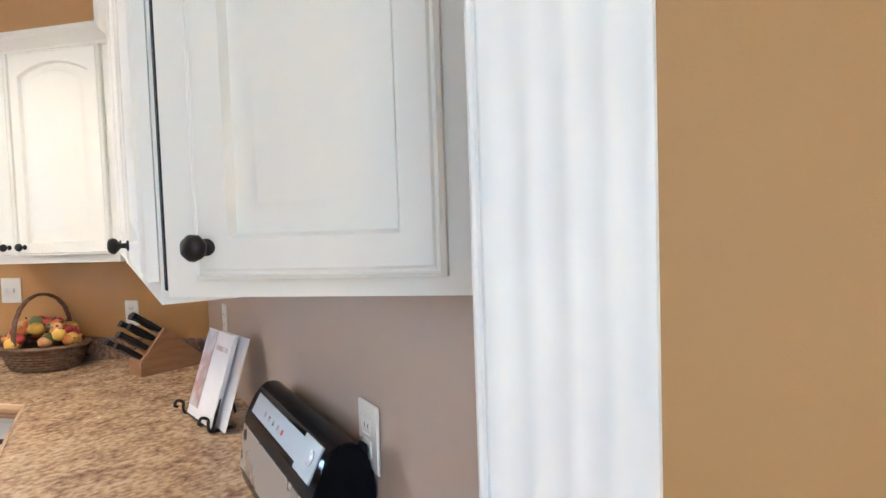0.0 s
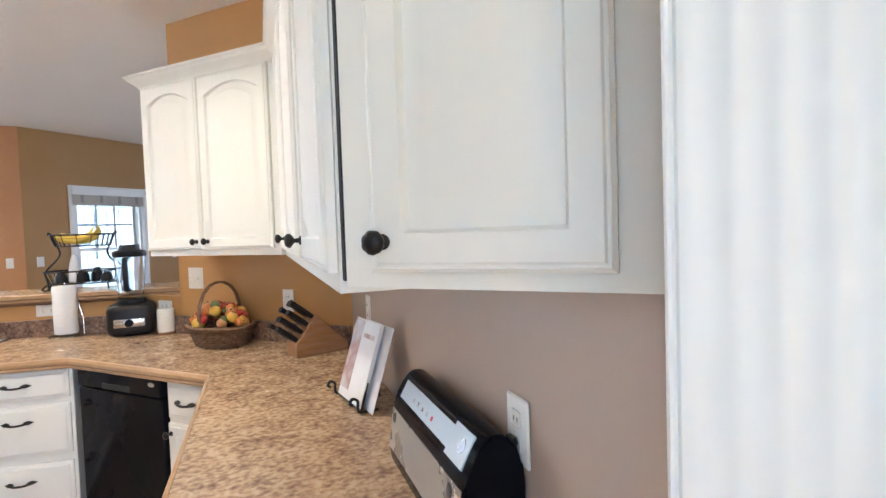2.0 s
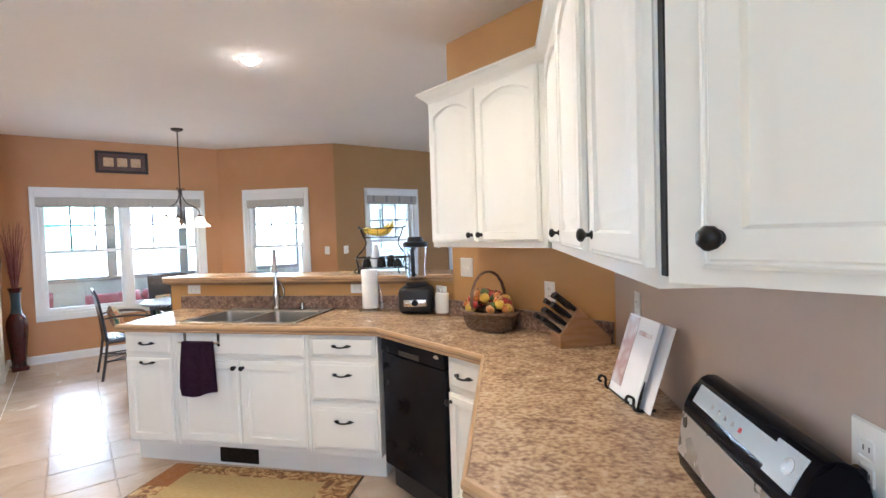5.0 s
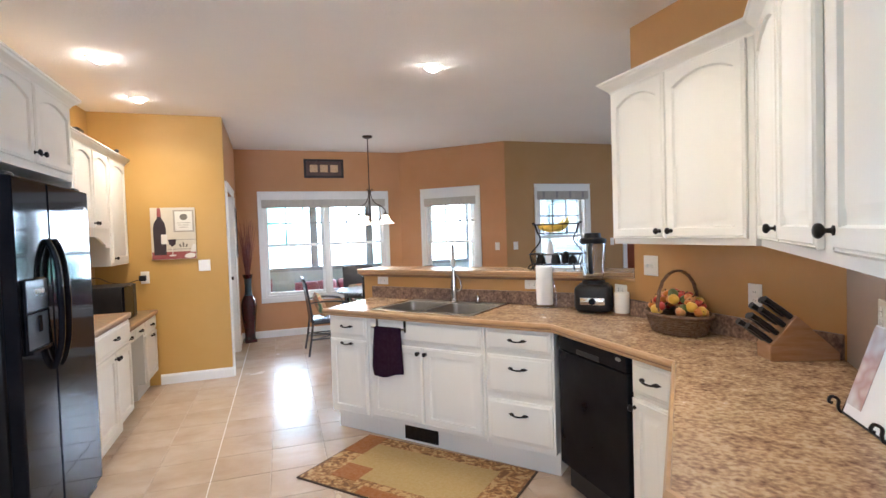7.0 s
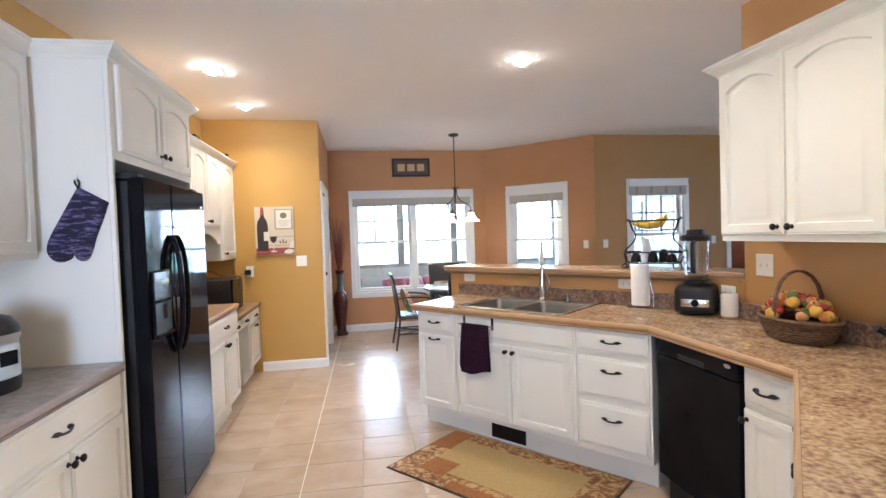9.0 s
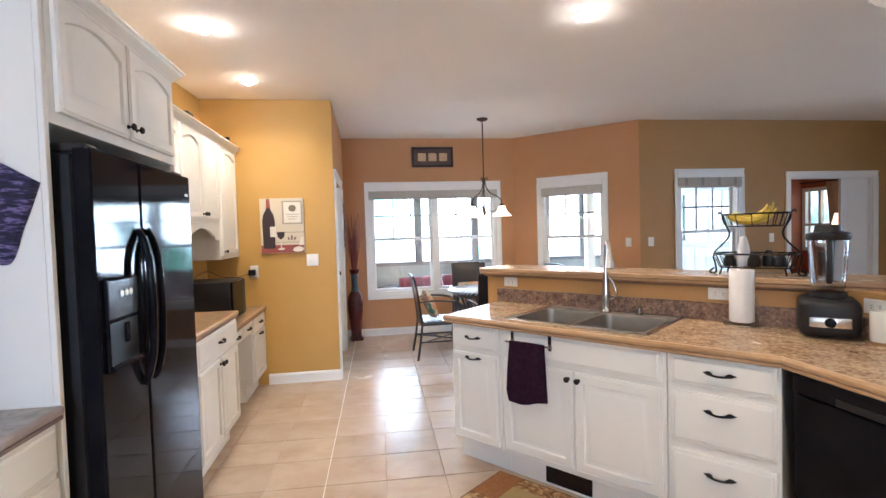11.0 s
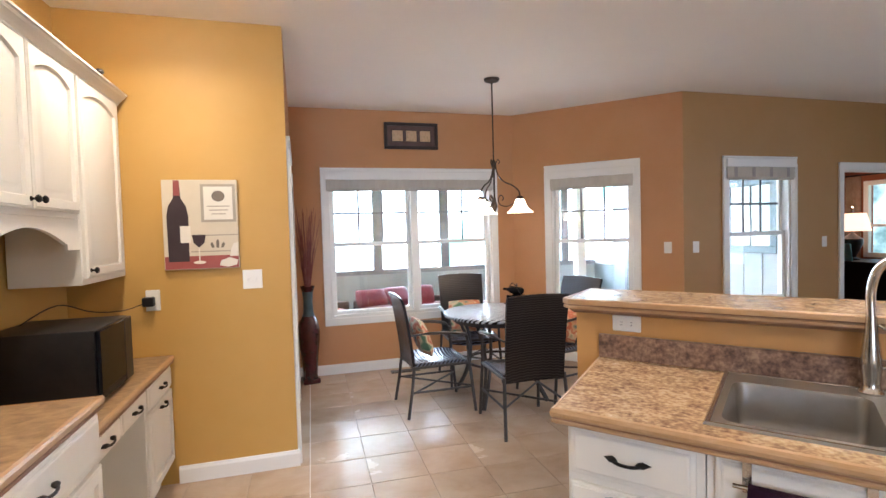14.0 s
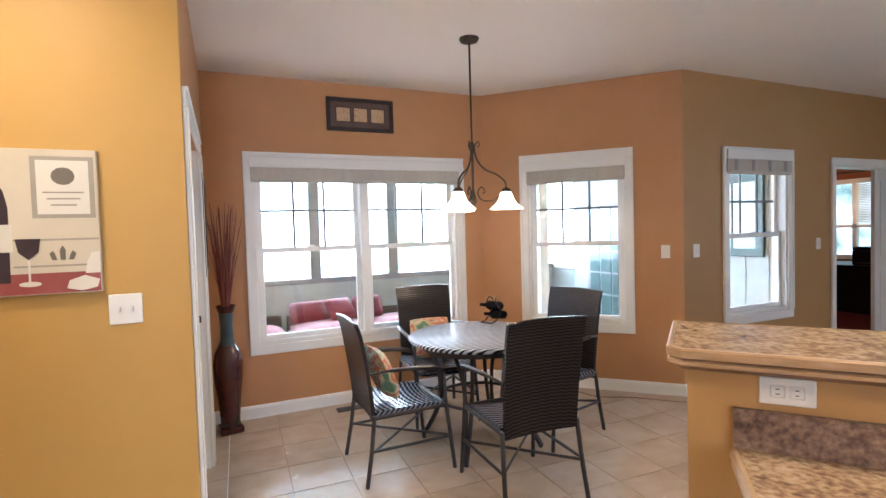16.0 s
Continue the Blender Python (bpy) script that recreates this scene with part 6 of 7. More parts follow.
part("post", tube(bmesh.new(), [(0, 0, 0.0), (0, 0, 0.32)], 0.005, 8), M_CHROME, pt)
part("base_ring", tube(bmesh.new(), [(0.085 * math.cos(a * math.pi / 12), 0.085 * math.sin(a * math.pi / 12), 0.006) for a in range(25)], 0.004, 6), M_CHROME, pt)
part("side_wire", tube(bmesh.new(), curve_pts([(0.083, -0.02, 0.006), (0.083, -0.02, 0.10), (0.072, -0.01, 0.16), (0.075, 0.0, 0.20)], 5), 0.003, 6), M_CHROME, pt)

# blender
M_JAR = glass("clear_jar", (0.93, 0.95, 0.97), 0.03)
bl = thing("blender", pose(1.85, 3.02, 0.9105, 0, 0, -42) @ Matrix.Diagonal((1.13, 1.13, 1.08, 1)), "black countertop blender with clear jar", "blender")
bm = bmesh.new()
box(bm, -0.105, 0.105, -0.10, 0.11, 0.008, 0.175, 0.035, seg=3)
part("motor_base", bm, M_BLACKM, bl)
part("control_panel", bxm(-0.07, 0.07, -0.108, -0.099, 0.055, 0.10, 0.006, seg=2), M_CHROME, bl, "silver front panel")
part("dial", lathe(bmesh.new(), [(0.0, 0.018), (0.018, 0.016), (0.02, 0.0)], 18, pose(0.0, -0.108, 0.078, 90)), M_BLACK, bl)
part("jar_collar", lathe(bmesh.new(), [(0.06, 0.176), (0.066, 0.178), (0.066, 0.196), (0.055, 0.20)], 24), M_BLACKM, bl)
jr = part("jar", lathe(bmesh.new(), [(0.052, 0.20), (0.058, 0.22), (0.066, 0.32), (0.072, 0.43), (0.070, 0.43), (0.063, 0.32), (0.055, 0.222), (0.0, 0.215)], 28), M_JAR, bl, "clear plastic jar")
part("jar_handle", tube(bmesh.new(), curve_pts([(0.07, -0.01, 0.42), (0.115, -0.02, 0.41), (0.12, -0.02, 0.34), (0.105, -0.018, 0.26), (0.066, -0.01, 0.25)], 6), 0.013, 8, flat=0.8), M_BLACKM, jr, "black jar handle", m=pose(0, 0, 0, 0, 0, -82))
part("lid", lathe(bmesh.new(), [(0.074, 0.425), (0.078, 0.432), (0.078, 0.452), (0.068, 0.458), (0.05, 0.462), (0.045, 0.49), (0.0, 0.492)], 28), M_BLACKM, bl)

M_CERAM = surf("white_ceramic", both((0.78, 0.76, 0.71), 0.015), 8, 0.2)
M_CORK = surf("canister_wood", both((0.30, 0.17, 0.09), 0.03), 14, 0.5, 0.0004, 120)
mg = thing("canister", pose(1.912, 2.815, 0.9105), "white ceramic canister with wooden foot beside the blender", "canister")
part("body", lathe(bmesh.new(), [(0.0, 0.016), (0.043, 0.016), (0.046, 0.022), (0.047, 0.135), (0.045, 0.146), (0.041, 0.149), (0.040, 0.03), (0.0, 0.026)], 28), M_CERAM, mg)
part("foot", lathe(bmesh.new(), [(0.0, 0.0), (0.045, 0.0), (0.046, 0.004), (0.046, 0.015), (0.0, 0.0155)], 28), M_CORK, mg, "brown wooden foot")

# fruit basket with gourds
M_WILLOW = surf("willow", both((0.14, 0.075, 0.04), 0.04), 40, 0.7, 0.002, 200)
bk = thing("basket", pose(1.808, 2.25, 0.9105, 0, 0, 84) @ Matrix.Diagonal((1.03, 1.03, 1.0, 1)), "brown woven willow basket filled with fruit and gourds", "basket")
rng = random.Random(9)
for k in range(8):
    z = 0.01 + k * 0.012
    sc = 0.78 + 0.22 * (k / 8) ** 0.7
    pts = []
    for i in range(49):
        a = 2 * math.pi * i / 48
        wob = 0.004 * (1 if (i + k) % 2 else -1)
        pts.append(((0.185 * sc + wob) * math.cos(a), (0.122 * sc + wob) * math.sin(a), z))
    part("strand", tube(bmesh.new(), pts, 0.0072, 5), M_WILLOW, bk)
part("bottom", lathe(bmesh.new(), [(0.0, 0.002), (0.12, 0.002), (0.125, 0.012), (0.0, 0.012)], 24, Matrix.Diagonal((1.0, 0.7, 1, 1))), M_WILLOW, bk)
part("rim", tube(bmesh.new(), [(0.192 * math.cos(a * math.pi / 20), 0.129 * math.sin(a * math.pi / 20), 0.104) for a in range(41)], 0.010, 6), M_WILLOW, bk)
hp = [(0.0, 0.118 * math.cos(math.pi * i / 16), 0.12 + 0.205 * math.sin(math.pi * i / 16) ** 0.8) for i in range(17)]
for k in range(3):
    part("handle", tube(bmesh.new(), [(0.006 * math.sin(i * 1.3 + k * 2.1), y + 0.004 * math.cos(i * 1.3 + k * 2.1), z) for i, (x, y, z) in enumerate(hp)], 0.006, 6), M_WILLOW, bk)
FRUIT = {"orange_gourd": surf("gourd_orange", both((0.55, 0.19, 0.035), 0.05), 15, 0.4, 0.001, 40), "red_apple": surf("apple_red", both((0.42, 0.03, 0.02), 0.05), 12, 0.3),
         "yellow_squash": surf("squash_yellow", both((0.62, 0.38, 0.06), 0.05), 12, 0.4), "green_gourd": surf("gourd_green", both((0.10, 0.13, 0.03), 0.03), 14, 0.4),
         "tan_pumpkin": surf("pumpkin_tan", both((0.52, 0.26, 0.10), 0.05), 12, 0.5)}
M_STEMC = surf("stem", both((0.12, 0.08, 0.04), 0.02), 20, 0.8)


def fruit(kind, r, m, ribs=0):
    bm = bmesh.new()
    seg, rg_ = 20, 9
    rows_ = []
    for j in range(rg_ + 1):
        ph = math.pi * j / rg_
        ring = []
        for i in range(seg):
            a = 2 * math.pi * i / seg
            rr = r * math.sin(ph) * (1 - (0.07 * abs(math.sin(a * ribs / 2)) ** 0.5 if ribs else 0))
            z = r * (0.86 if ribs else 0.95) * math.cos(ph) - 0.12 * r * math.exp(-(ph / 0.4) ** 2)
            ring.append(bm.verts.new((rr * math.cos(a), rr * math.sin(a), z)))
        rows_.append(ring)
    for a, b_ in zip(rows_, rows_[1:]):
        for i in range(seg):
            bm.faces.new((a[i], a[(i + 1) % seg], b_[(i + 1) % seg], b_[i]))
    bmesh.ops.remove_doubles(bm, verts=bm.verts, dist=1e-5)
    f = thing(kind, m, kind.replace("_", " ") + " piled in the willow basket", "gourd" if "apple" not in kind else "apple", "fruit in the basket")
    part("flesh", bm, FRUIT[kind], f)
    part("stem", tube(bmesh.new(), [(0, 0, r * 0.72), (0.004, 0.002, r * 1.08)], [0.004, 0.003], 6), M_STEMC, f)


spots = []
for i in range(88):
    a = rng.uniform(0, 6.28)
    q = math.sqrt(rng.uniform(0, 1)) * 0.92
    spots.append((0.185 * q * math.cos(a), 0.125 * q * math.sin(a), 0.112 + 0.085 * (1 - q * q) + rng.uniform(-0.01, 0.012)))
kinds = ["orange_gourd", "red_apple", "orange_gourd", "red_apple", "orange_gourd", "red_apple", "yellow_squash", "tan_pumpkin", "red_apple", "green_gourd"]
BKM = pose(1.808, 2.25, 0.9105, 0, 0, 84)
for i, (x, y, z) in enumerate(spots):
    kd = kinds[i % len(kinds)]
    fruit(kd, rng.uniform(0.016, 0.024) if "apple" in kd else rng.uniform(0.020, 0.031), BKM @ pose(x, y, z, rng.uniform(-60, 60), rng.uniform(-60, 60), rng.uniform(0, 360)), 8 if "gourd" in kd or "pumpkin" in kd else 0)

# knife block
M_BEECH = surf("beech_wood", both((0.32, 0.165, 0.075), 0.04), 8, 0.42, 0.0004, 80, stretch=(1, 1, 7))
kb = thing("knife_block", pose(1.835, 1.64, 0.9105, 0, 0, -26), "slanted beech knife block with black handled knives", "knife block")
bm = bmesh.new()
side = [(-0.135, 0.0), (0.125, 0.0), (0.125, 0.035), (-0.035, 0.185), (-0.135, 0.06)]
fa_ = [[bm.verts.new((x, y, z)) for x, z in side] for y in (-0.055, 0.055)]
bm.faces.new(fa_[0])
bm.faces.new(fa_[1][::-1])
for i in range(5):
    bm.faces.new((fa_[0][i], fa_[0][(i + 1) % 5], fa_[1][(i + 1) % 5], fa_[1][i]))
bmesh.ops.bevel(bm, geom=list(bm.edges), offset=0.003, segments=1, affect="EDGES")
part("block", bm, M_BEECH, kb, smooth=False)
d_ = Vector((-0.78, 0, 0.626))
o_ = Vector((-0.1, 0, 0.125))
for r_ in range(4):
    for q in range(2):
        p0 = Vector((-0.122 + r_ * 0.026, -0.026 + q * 0.052, 0.077 + r_ * 0.033))
        ln = 0.112 + 0.016 * ((r_ + q) % 2)
        kn = thing("knife", Matrix.Translation(Vector((0, 0, 0))), "black handled kitchen knife in the beech block", "knife", "knives in the block")
        kn.matrix_basis = kb.matrix_basis.copy()
        part("handle", tube(bmesh.new(), [p0 - d_ * 0.004, p0 + d_ * ln * 0.3, p0 + d_ * ln * 0.75, p0 + d_ * ln + Vector((0, 0, -0.004))], [0.014, 0.017, 0.0145, 0.018], 8, flat=0.8), M_BLACKM, kn)
        part("bolster", tube(bmesh.new(), [p0 - d_ * 0.012, p0 + d_ * 0.012], 0.0145, 8, flat=0.6), M_CHROME, kn)
part("wooden_spoons_slot", bxm(0.0, 0.0 + 0.004, -0.02, 0.02, 0.14, 0.1405), M_HOLE, kb, smooth=False)

# booklet on a small iron easel
EA = pose(1.285, 1.08, 0.9105, 0, 0, -125) @ Matrix.Diagonal((0.93, 0.93, 0.93, 1))
es = thing("book_easel", EA, "small black iron easel on the counter", "easel")
for x in (-0.118, 0.118):
    part("foot", tube(bmesh.new(), curve_pts([(x, 0.06, 0.004), (x, 0.0, 0.006), (x, -0.012, 0.02), (x, -0.012, 0.045), (x, -0.030, 0.055), (x, -0.038, 0.04), (x, -0.028, 0.034)], 5), 0.005, 6), M_IRON, es)
    part("support", tube(bmesh.new(), [(x, 0.0, 0.006), (x * 0.8, 0.075, 0.235)], 0.005, 6), M_IRON, es)
part("cross_bar", tube(bmesh.new(), [(-0.118, 0.0, 0.008), (0.118, 0.0, 0.008)], 0.005, 6), M_IRON, es)
part("back_leg", tube(bmesh.new(), [(0.0, 0.075, 0.235), (0.0, 0.115, 0.004)], 0.005, 6), M_IRON, es)
part("top_bar", tube(bmesh.new(), [(-0.095, 0.075, 0.235), (0.095, 0.075, 0.235)], 0.005, 6), M_IRON, es)
M_PAGE = surf("page_paper", both((0.78, 0.78, 0.80), 0.02), 8, 0.55)
M_COVER = surf("cover_print", [(0.60, 0.62, 0.66), (0.35, 0.20, 0.18), (0.72, 0.70, 0.70)], 7, 0.3, detail=2)
bo_ = thing("booklet", EA @ pose(0, 0.0, 0.012, -18), "white paper booklets standing on the easel", "booklet")
part("cover", bxm(-0.105, 0.115, -0.006, -0.0035, 0.0, 0.285, 0.001), M_PAGE, bo_, smooth=False)
part("cover_picture", bxm(-0.103, -0.02, -0.0075, -0.0063, 0.03, 0.28), M_COVER, bo_, "printed photo on the cover", smooth=False)
part("pages", bxm(-0.103, 0.113, -0.0034, 0.008, 0.002, 0.283), M_PAPER, bo_, smooth=False)
part("back_sheet", bxm(-0.07, 0.165, 0.020, 0.0225, 0.0, 0.285, 0.001), M_PAGE, bo_, smooth=False)
part("title_bar", bxm(0.0, 0.09, -0.0072, -0.0062, 0.225, 0.24), M_COVER, bo_, smooth=False)

# vacuum sealer
M_SILVER = surf("silver_plastic", both((0.46, 0.45, 0.44), 0.02), 6, 0.28, metal=0.6)
M_PANEL = surf("panel_film", both((0.55, 0.62, 0.66), 0.02), 6, 0.3)
vsl = thing("vacuum_sealer", pose(0.875, 0.627, 0.9105, 0, 0, -135) @ Matrix.Diagonal((1, 0.9, 1, 1)), "black and silver countertop vacuum sealer", "vacuum sealer")
prof_ = [(0.0, 0.0), (-0.004, 0.03), (0.012, 0.13), (0.022, 0.155), (0.05, 0.20), (0.075, 0.212), (0.105, 0.205), (0.13, 0.17), (0.138, 0.12), (0.138, 0.0)]
bm = bmesh.new()
L0, L1 = -0.18, 0.27
prof_ = prof_[:3] + [(p.y, p.z) for p in curve_pts([(0, y, z) for y, z in prof_[2:9]], 3)][1:] + prof_[9:]
e0 = [bm.verts.new((L0, y, z)) for y, z in prof_]
e1 = [bm.verts.new((L1, y, z)) for y, z in prof_]
for i in range(len(prof_)):
    j = (i + 1) % len(prof_)
    bm.faces.new((e0[i], e0[j], e1[j], e1[i]))
bm.faces.new(e0[::-1])
bm.faces.new(e1)
bmesh.ops.bevel(bm, geom=[e for e in bm.edges if abs(e.verts[0].co.x - e.verts[1].co.x) < 1e-6], offset=0.006, segments=2, affect="EDGES")
part("housing", bm, M_BLACK, vsl)


def slab(y0, z0, y1, z1, x0, x1, t):
    """A thin plate lying on the sloping front between two profile points."""
    bm = bmesh.new()
    d = Vector((0, y1 - y0, z1 - z0)).normalized()
    nrm = Vector((0, -d.z, d.y))
    vs_ = []
    for x in (x0, x1):
        for (y, z) in ((y0, z0), (y1, z1)):
            for s in (0.0005, t):
                vs_.append(bm.verts.new(Vector((x, y, z)) + nrm * s))
    for q in ((0, 1, 3, 2), (4, 6, 7, 5), (0, 4, 5, 1), (2, 3, 7, 6), (0, 2, 6, 4), (1, 5, 7, 3)):
        bm.faces.new([vs_[i] for i in q])
    return bm


part("front_plate", slab(-0.0035, 0.034, 0.0115, 0.127, -0.172, 0.262, 0.003), M_SILVER, vsl, "silver front plate", smooth=False)
cpn = part("control_strip", slab(0.0245, 0.159, 0.0475, 0.1965, -0.145, 0.18, 0.003), M_PANEL, vsl, "pale blue control strip", smooth=False)
part("control_pad", slab(0.0205, 0.151, 0.053, 0.204, 0.165, 0.245, 0.0045), M_PANEL, vsl, "pale button pad", smooth=False)
M_REDL = surf("red_led", both((0.6, 0.04, 0.05), 0.02), 6, 0.4)
for i in range(5):
    part("button", slab(0.0315, 0.1705, 0.0365, 0.179, -0.06 + i * 0.030, -0.052 + i * 0.030, 0.0045), M_REDL if i == 4 else M_SILVER, cpn, smooth=False)
part("round_button", lathe(bmesh.new(), [(0.0, 0.004), (0.014, 0.003), (0.015, 0.0)], 18, pose(0.215, 0.036, 0.181, 58.5)), M_SILVER, vsl)
for x in (-0.150, 0.215):
    part("latch_button", lathe(bmesh.new(), [(0.0, 0.004), (0.012, 0.003), (0.013, 0.0)], 18, pose(x, 0.007, 0.108, 81)), M_BLACKM, vsl)
part("power_cord", tube(bmesh.new(), curve_pts([(0.10, 0.14, 0.10), (0.13, 0.139, 0.13), (0.14, 0.136, 0.17)], 5), 0.004, 6), M_BLACKM, vsl)
plg = solid("power_plug", bxm(-0.012, 0.012, -0.024, -0.0095, -0.016, 0.016, 0.004, m=W_NEAR @ pose((1.97 - 0.790) * 1.41421 - 0.004, 0, 1.092)), M_BLACKM, "black power plug in the outlet behind the sealer", "plug")

# two tier wire basket on the bar
tk = thing("tiered_wire_basket", RUN @ pose(1.60, 0.84, 1.1655), "black two tier scrolled wire basket on the bar", "wire basket")
for nm, z0, h, a, b_ in (("lower", 0.045, 0.075, 0.205, 0.115), ("upper", 0.275, 0.07, 0.165, 0.095)):
    bm = bmesh.new()
    loops_ = []
    for sc, z in ((0.86, z0), (1.0, z0 + h)):
        pts = []
        for i in range(41):
            t_ = 2 * math.pi * i / 40
            pts.append((a * sc * math.copysign(abs(math.cos(t_)) ** 0.6, math.cos(t_)), b_ * sc * math.copysign(abs(math.sin(t_)) ** 0.6, math.sin(t_)), z))
        loops_.append(pts)
    bkt = part("basket_ring", tube(bmesh.new(), loops_[1], 0.0055, 6), M_IRON, tk)
    part("basket_ring", tube(bmesh.new(), loops_[0], 0.0045, 6), M_IRON, tk)
    for i in range(0, 40, 2):
        part("wire", tube(bmesh.new(), [loops_[0][i], loops_[1][i]], 0.0025, 4), M_IRON, tk)
    for k in range(-3, 4):
        x = k * a * 0.24
        part("wire", tube(bmesh.new(), [(x, -b_ * 0.84, z0), (x, b_ * 0.84, z0)], 0.0022, 4), M_IRON, tk)
for s in (-1, 1):
    part("scroll_side", tube(bmesh.new(), curve_pts([(s * 0.21, 0, 0.035), (s * 0.235, 0, 0.012), (s * 0.215, 0, 0.002), (s * 0.20, 0, 0.016), (s * 0.205, 0, 0.06), (s * 0.212, 0, 0.12), (s * 0.15, 0, 0.19), (s * 0.13, 0, 0.24),
                                                  (s * 0.162, 0, 0.31), (s * 0.168, 0, 0.345), (s * 0.185, 0, 0.36), (s * 0.188, 0, 0.345)], 6), 0.0055, 6), M_IRON, tk)
    for sy in (-1, 1):
        part("foot", tube(bmesh.new(), [(s * 0.15, sy * 0.08, 0.045), (s * 0.16, sy * 0.09, 0.004)], 0.005, 6), M_IRON, tk)
M_BANANA = surf("banana_skin", [(0.55, 0.36, 0.03), (0.68, 0.48, 0.06), (0.62, 0.44, 0.05)], 10, 0.45)
TKM = RUN @ pose(1.60, 0.84, 1.1655)
for i in range(6):
    bn = solid("banana", tube(bmesh.new(), curve_pts([(-0.09, 0, 0.035), (-0.085, 0, 0.022), (-0.05, 0, 0.0), (0.0, 0, -0.01), (0.05, 0, 0.0), (0.085, 0, 0.026), (0.098, 0, 0.045)], 4),
                              [0.003, 0.006, 0.010, 0.014, 0.016, 0.017, 0.0175, 0.018, 0.018, 0.018, 0.018, 0.018, 0.018, 0.018, 0.0175, 0.017, 0.016, 0.014, 0.011, 0.008, 0.007, 0.006, 0.006, 0.005, 0.004], 7), M_BANANA,
               "ripe yellow banana in the upper wire basket", "banana", "bananas in the basket", m=TKM @ pose(-0.03 + 0.02 * (i % 3), -0.05 + 0.021 * i, 0.315 + 0.016 * (i % 2), 12 * (i - 3), -4 * i, 14 - 5 * i))
M_JARW = surf("white_wrapper", both((0.75, 0.75, 0.76), 0.02), 12, 0.5)
for i, (x, y, h, mt) in enumerate(((-0.13, 0.0, 0.07, M_IRON), (-0.065, 0.03, 0.17, M_JARW), (0.0, -0.03, 0.08, M_IRON), (0.06, 0.02, 0.09, M_IRON), (0.12, 0.0, 0.06, M_IRON))):
    pk = lathe(bmesh.new(), [(0.0, 0.0), (0.034, 0.0), (0.036, 0.006), (0.033, h * 0.5), (0.022, h * 0.85), (0.014, h), (0.0, h)], 14)
    solid("pouch" if mt is M_JARW else "dark_jar", pk, mt, "white paper pouch in the lower wire basket" if mt is M_JARW else "small dark jar in the lower wire basket", "pouch" if mt is M_JARW else "jar", "things in the lower basket", m=TKM @ pose(x, y, 0.048))

# ---- west side things ----
mwv = thing("microwave", pose(-1.42, 5.275, 0.7605, 0, 0, 90) @ Matrix.Diagonal((1.2, 1, 0.96, 1)), "black countertop microwave on the desk", "microwave")
part("body", bxm(0.0, 0.37, 0.02, 0.45, 0.012, 0.345, 0.008, seg=2), M_BLACKM, mwv)
part("door", bxm(0.004, 0.27, 0.0, 0.019, 0.018, 0.34, 0.005), M_BLACK, mwv)
part("control_panel", bxm(0.274, 0.366, 0.002, 0.019, 0.018, 0.34, 0.004), M_BLACKM, mwv)
for i in range(4):
    part("foot", lathe(bmesh.new(), [(0.015, 0.0), (0.015, 0.012), (0.0, 0.012)], 10, pose(0.04 + 0.29 * (i % 2), 0.06 + 0.34 * (i // 2), 0)), M_BLACKM, mwv)
ts = thing("toaster", pose(-1.67, 4.67, 0.9105, 0, 0, 90), "polished steel toaster on the west counter", "toaster")
part("body", bxm(-0.15, 0.15, -0.09, 0.09, 0.015, 0.195, 0.04, seg=4), M_STEEL, ts)
part("base", bxm(-0.152, 0.152, -0.088, 0.088, 0.0, 0.03, 0.008), M_BLACKM, ts)
for y in (-0.03, 0.03):
    part("slot", bxm(-0.11, 0.11, y - 0.012, y + 0.012, 0.194, 0.1965), M_HOLE, ts, smooth=False)
for k in range(2):
    part("band", bxm(-0.146, 0.146, -0.0925, -0.0895, 0.07 + 0.05 * k, 0.078 + 0.05 * k, 0.001), M_CHROME, ts, smooth=False)
part("lever", bxm(0.151, 0.172, -0.02, 0.02, 0.11, 0.125, 0.003), M_BLACKM, ts)
pk = thing("pressure_cooker", pose(-1.715, 2.41, 0.9105, 0, 0, 75), "steel and black electric pressure cooker on the grey counter", "pressure cooker")
part("pot_body", lathe(bmesh.new(), [(0.0, 0.01), (0.145, 0.01), (0.150, 0.03), (0.150, 0.20), (0.158, 0.205), (0.158, 0.225)], 36), M_STEEL, pk)
part("base_ring", lathe(bmesh.new(), [(0.0, 0.0), (0.15, 0.0), (0.155, 0.03), (0.151, 0.055)], 36), M_BLACKM, pk)
part("lid", lathe(bmesh.new(), [(0.158, 0.226), (0.155, 0.25), (0.13, 0.285), (0.07, 0.305), (0.0, 0.31)], 36), M_BLACKM, pk)
part("lid_handle", bxm(-0.06, 0.06, -0.02, 0.02, 0.30, 0.335, 0.01, seg=2), M_BLACKM, pk)
cp_ = part("control_panel", bxm(-0.055, 0.055, -0.168, -0.14, 0.06, 0.19, 0.012, seg=2), M_PANEL, pk)
part("display", bxm(-0.035, 0.035, -0.1695, -0.1675, 0.11, 0.165, 0.002), M_BLACK, cp_)

# oven mitt on the panel
M_MITT = surf("navy_pattern_cloth", [(0.008, 0.008, 0.022), (0.014, 0.013, 0.035), (0.030, 0.022, 0.075), (0.20, 0.15, 0.30), (0.015, 0.013, 0.035)], 16, 0.85, 0.002, 300, stretch=(1.0, 1, 5), detail=4, contrast=(0.36, 0.66))
mi = thing("oven_mitt", pose(-1.50, 2.8135, 1.74), "navy patterned oven mitt hanging on the white panel", "oven mitt")
cuff = [(0.0, 0.0), (0.06, -0.036), (0.126, -0.075)]
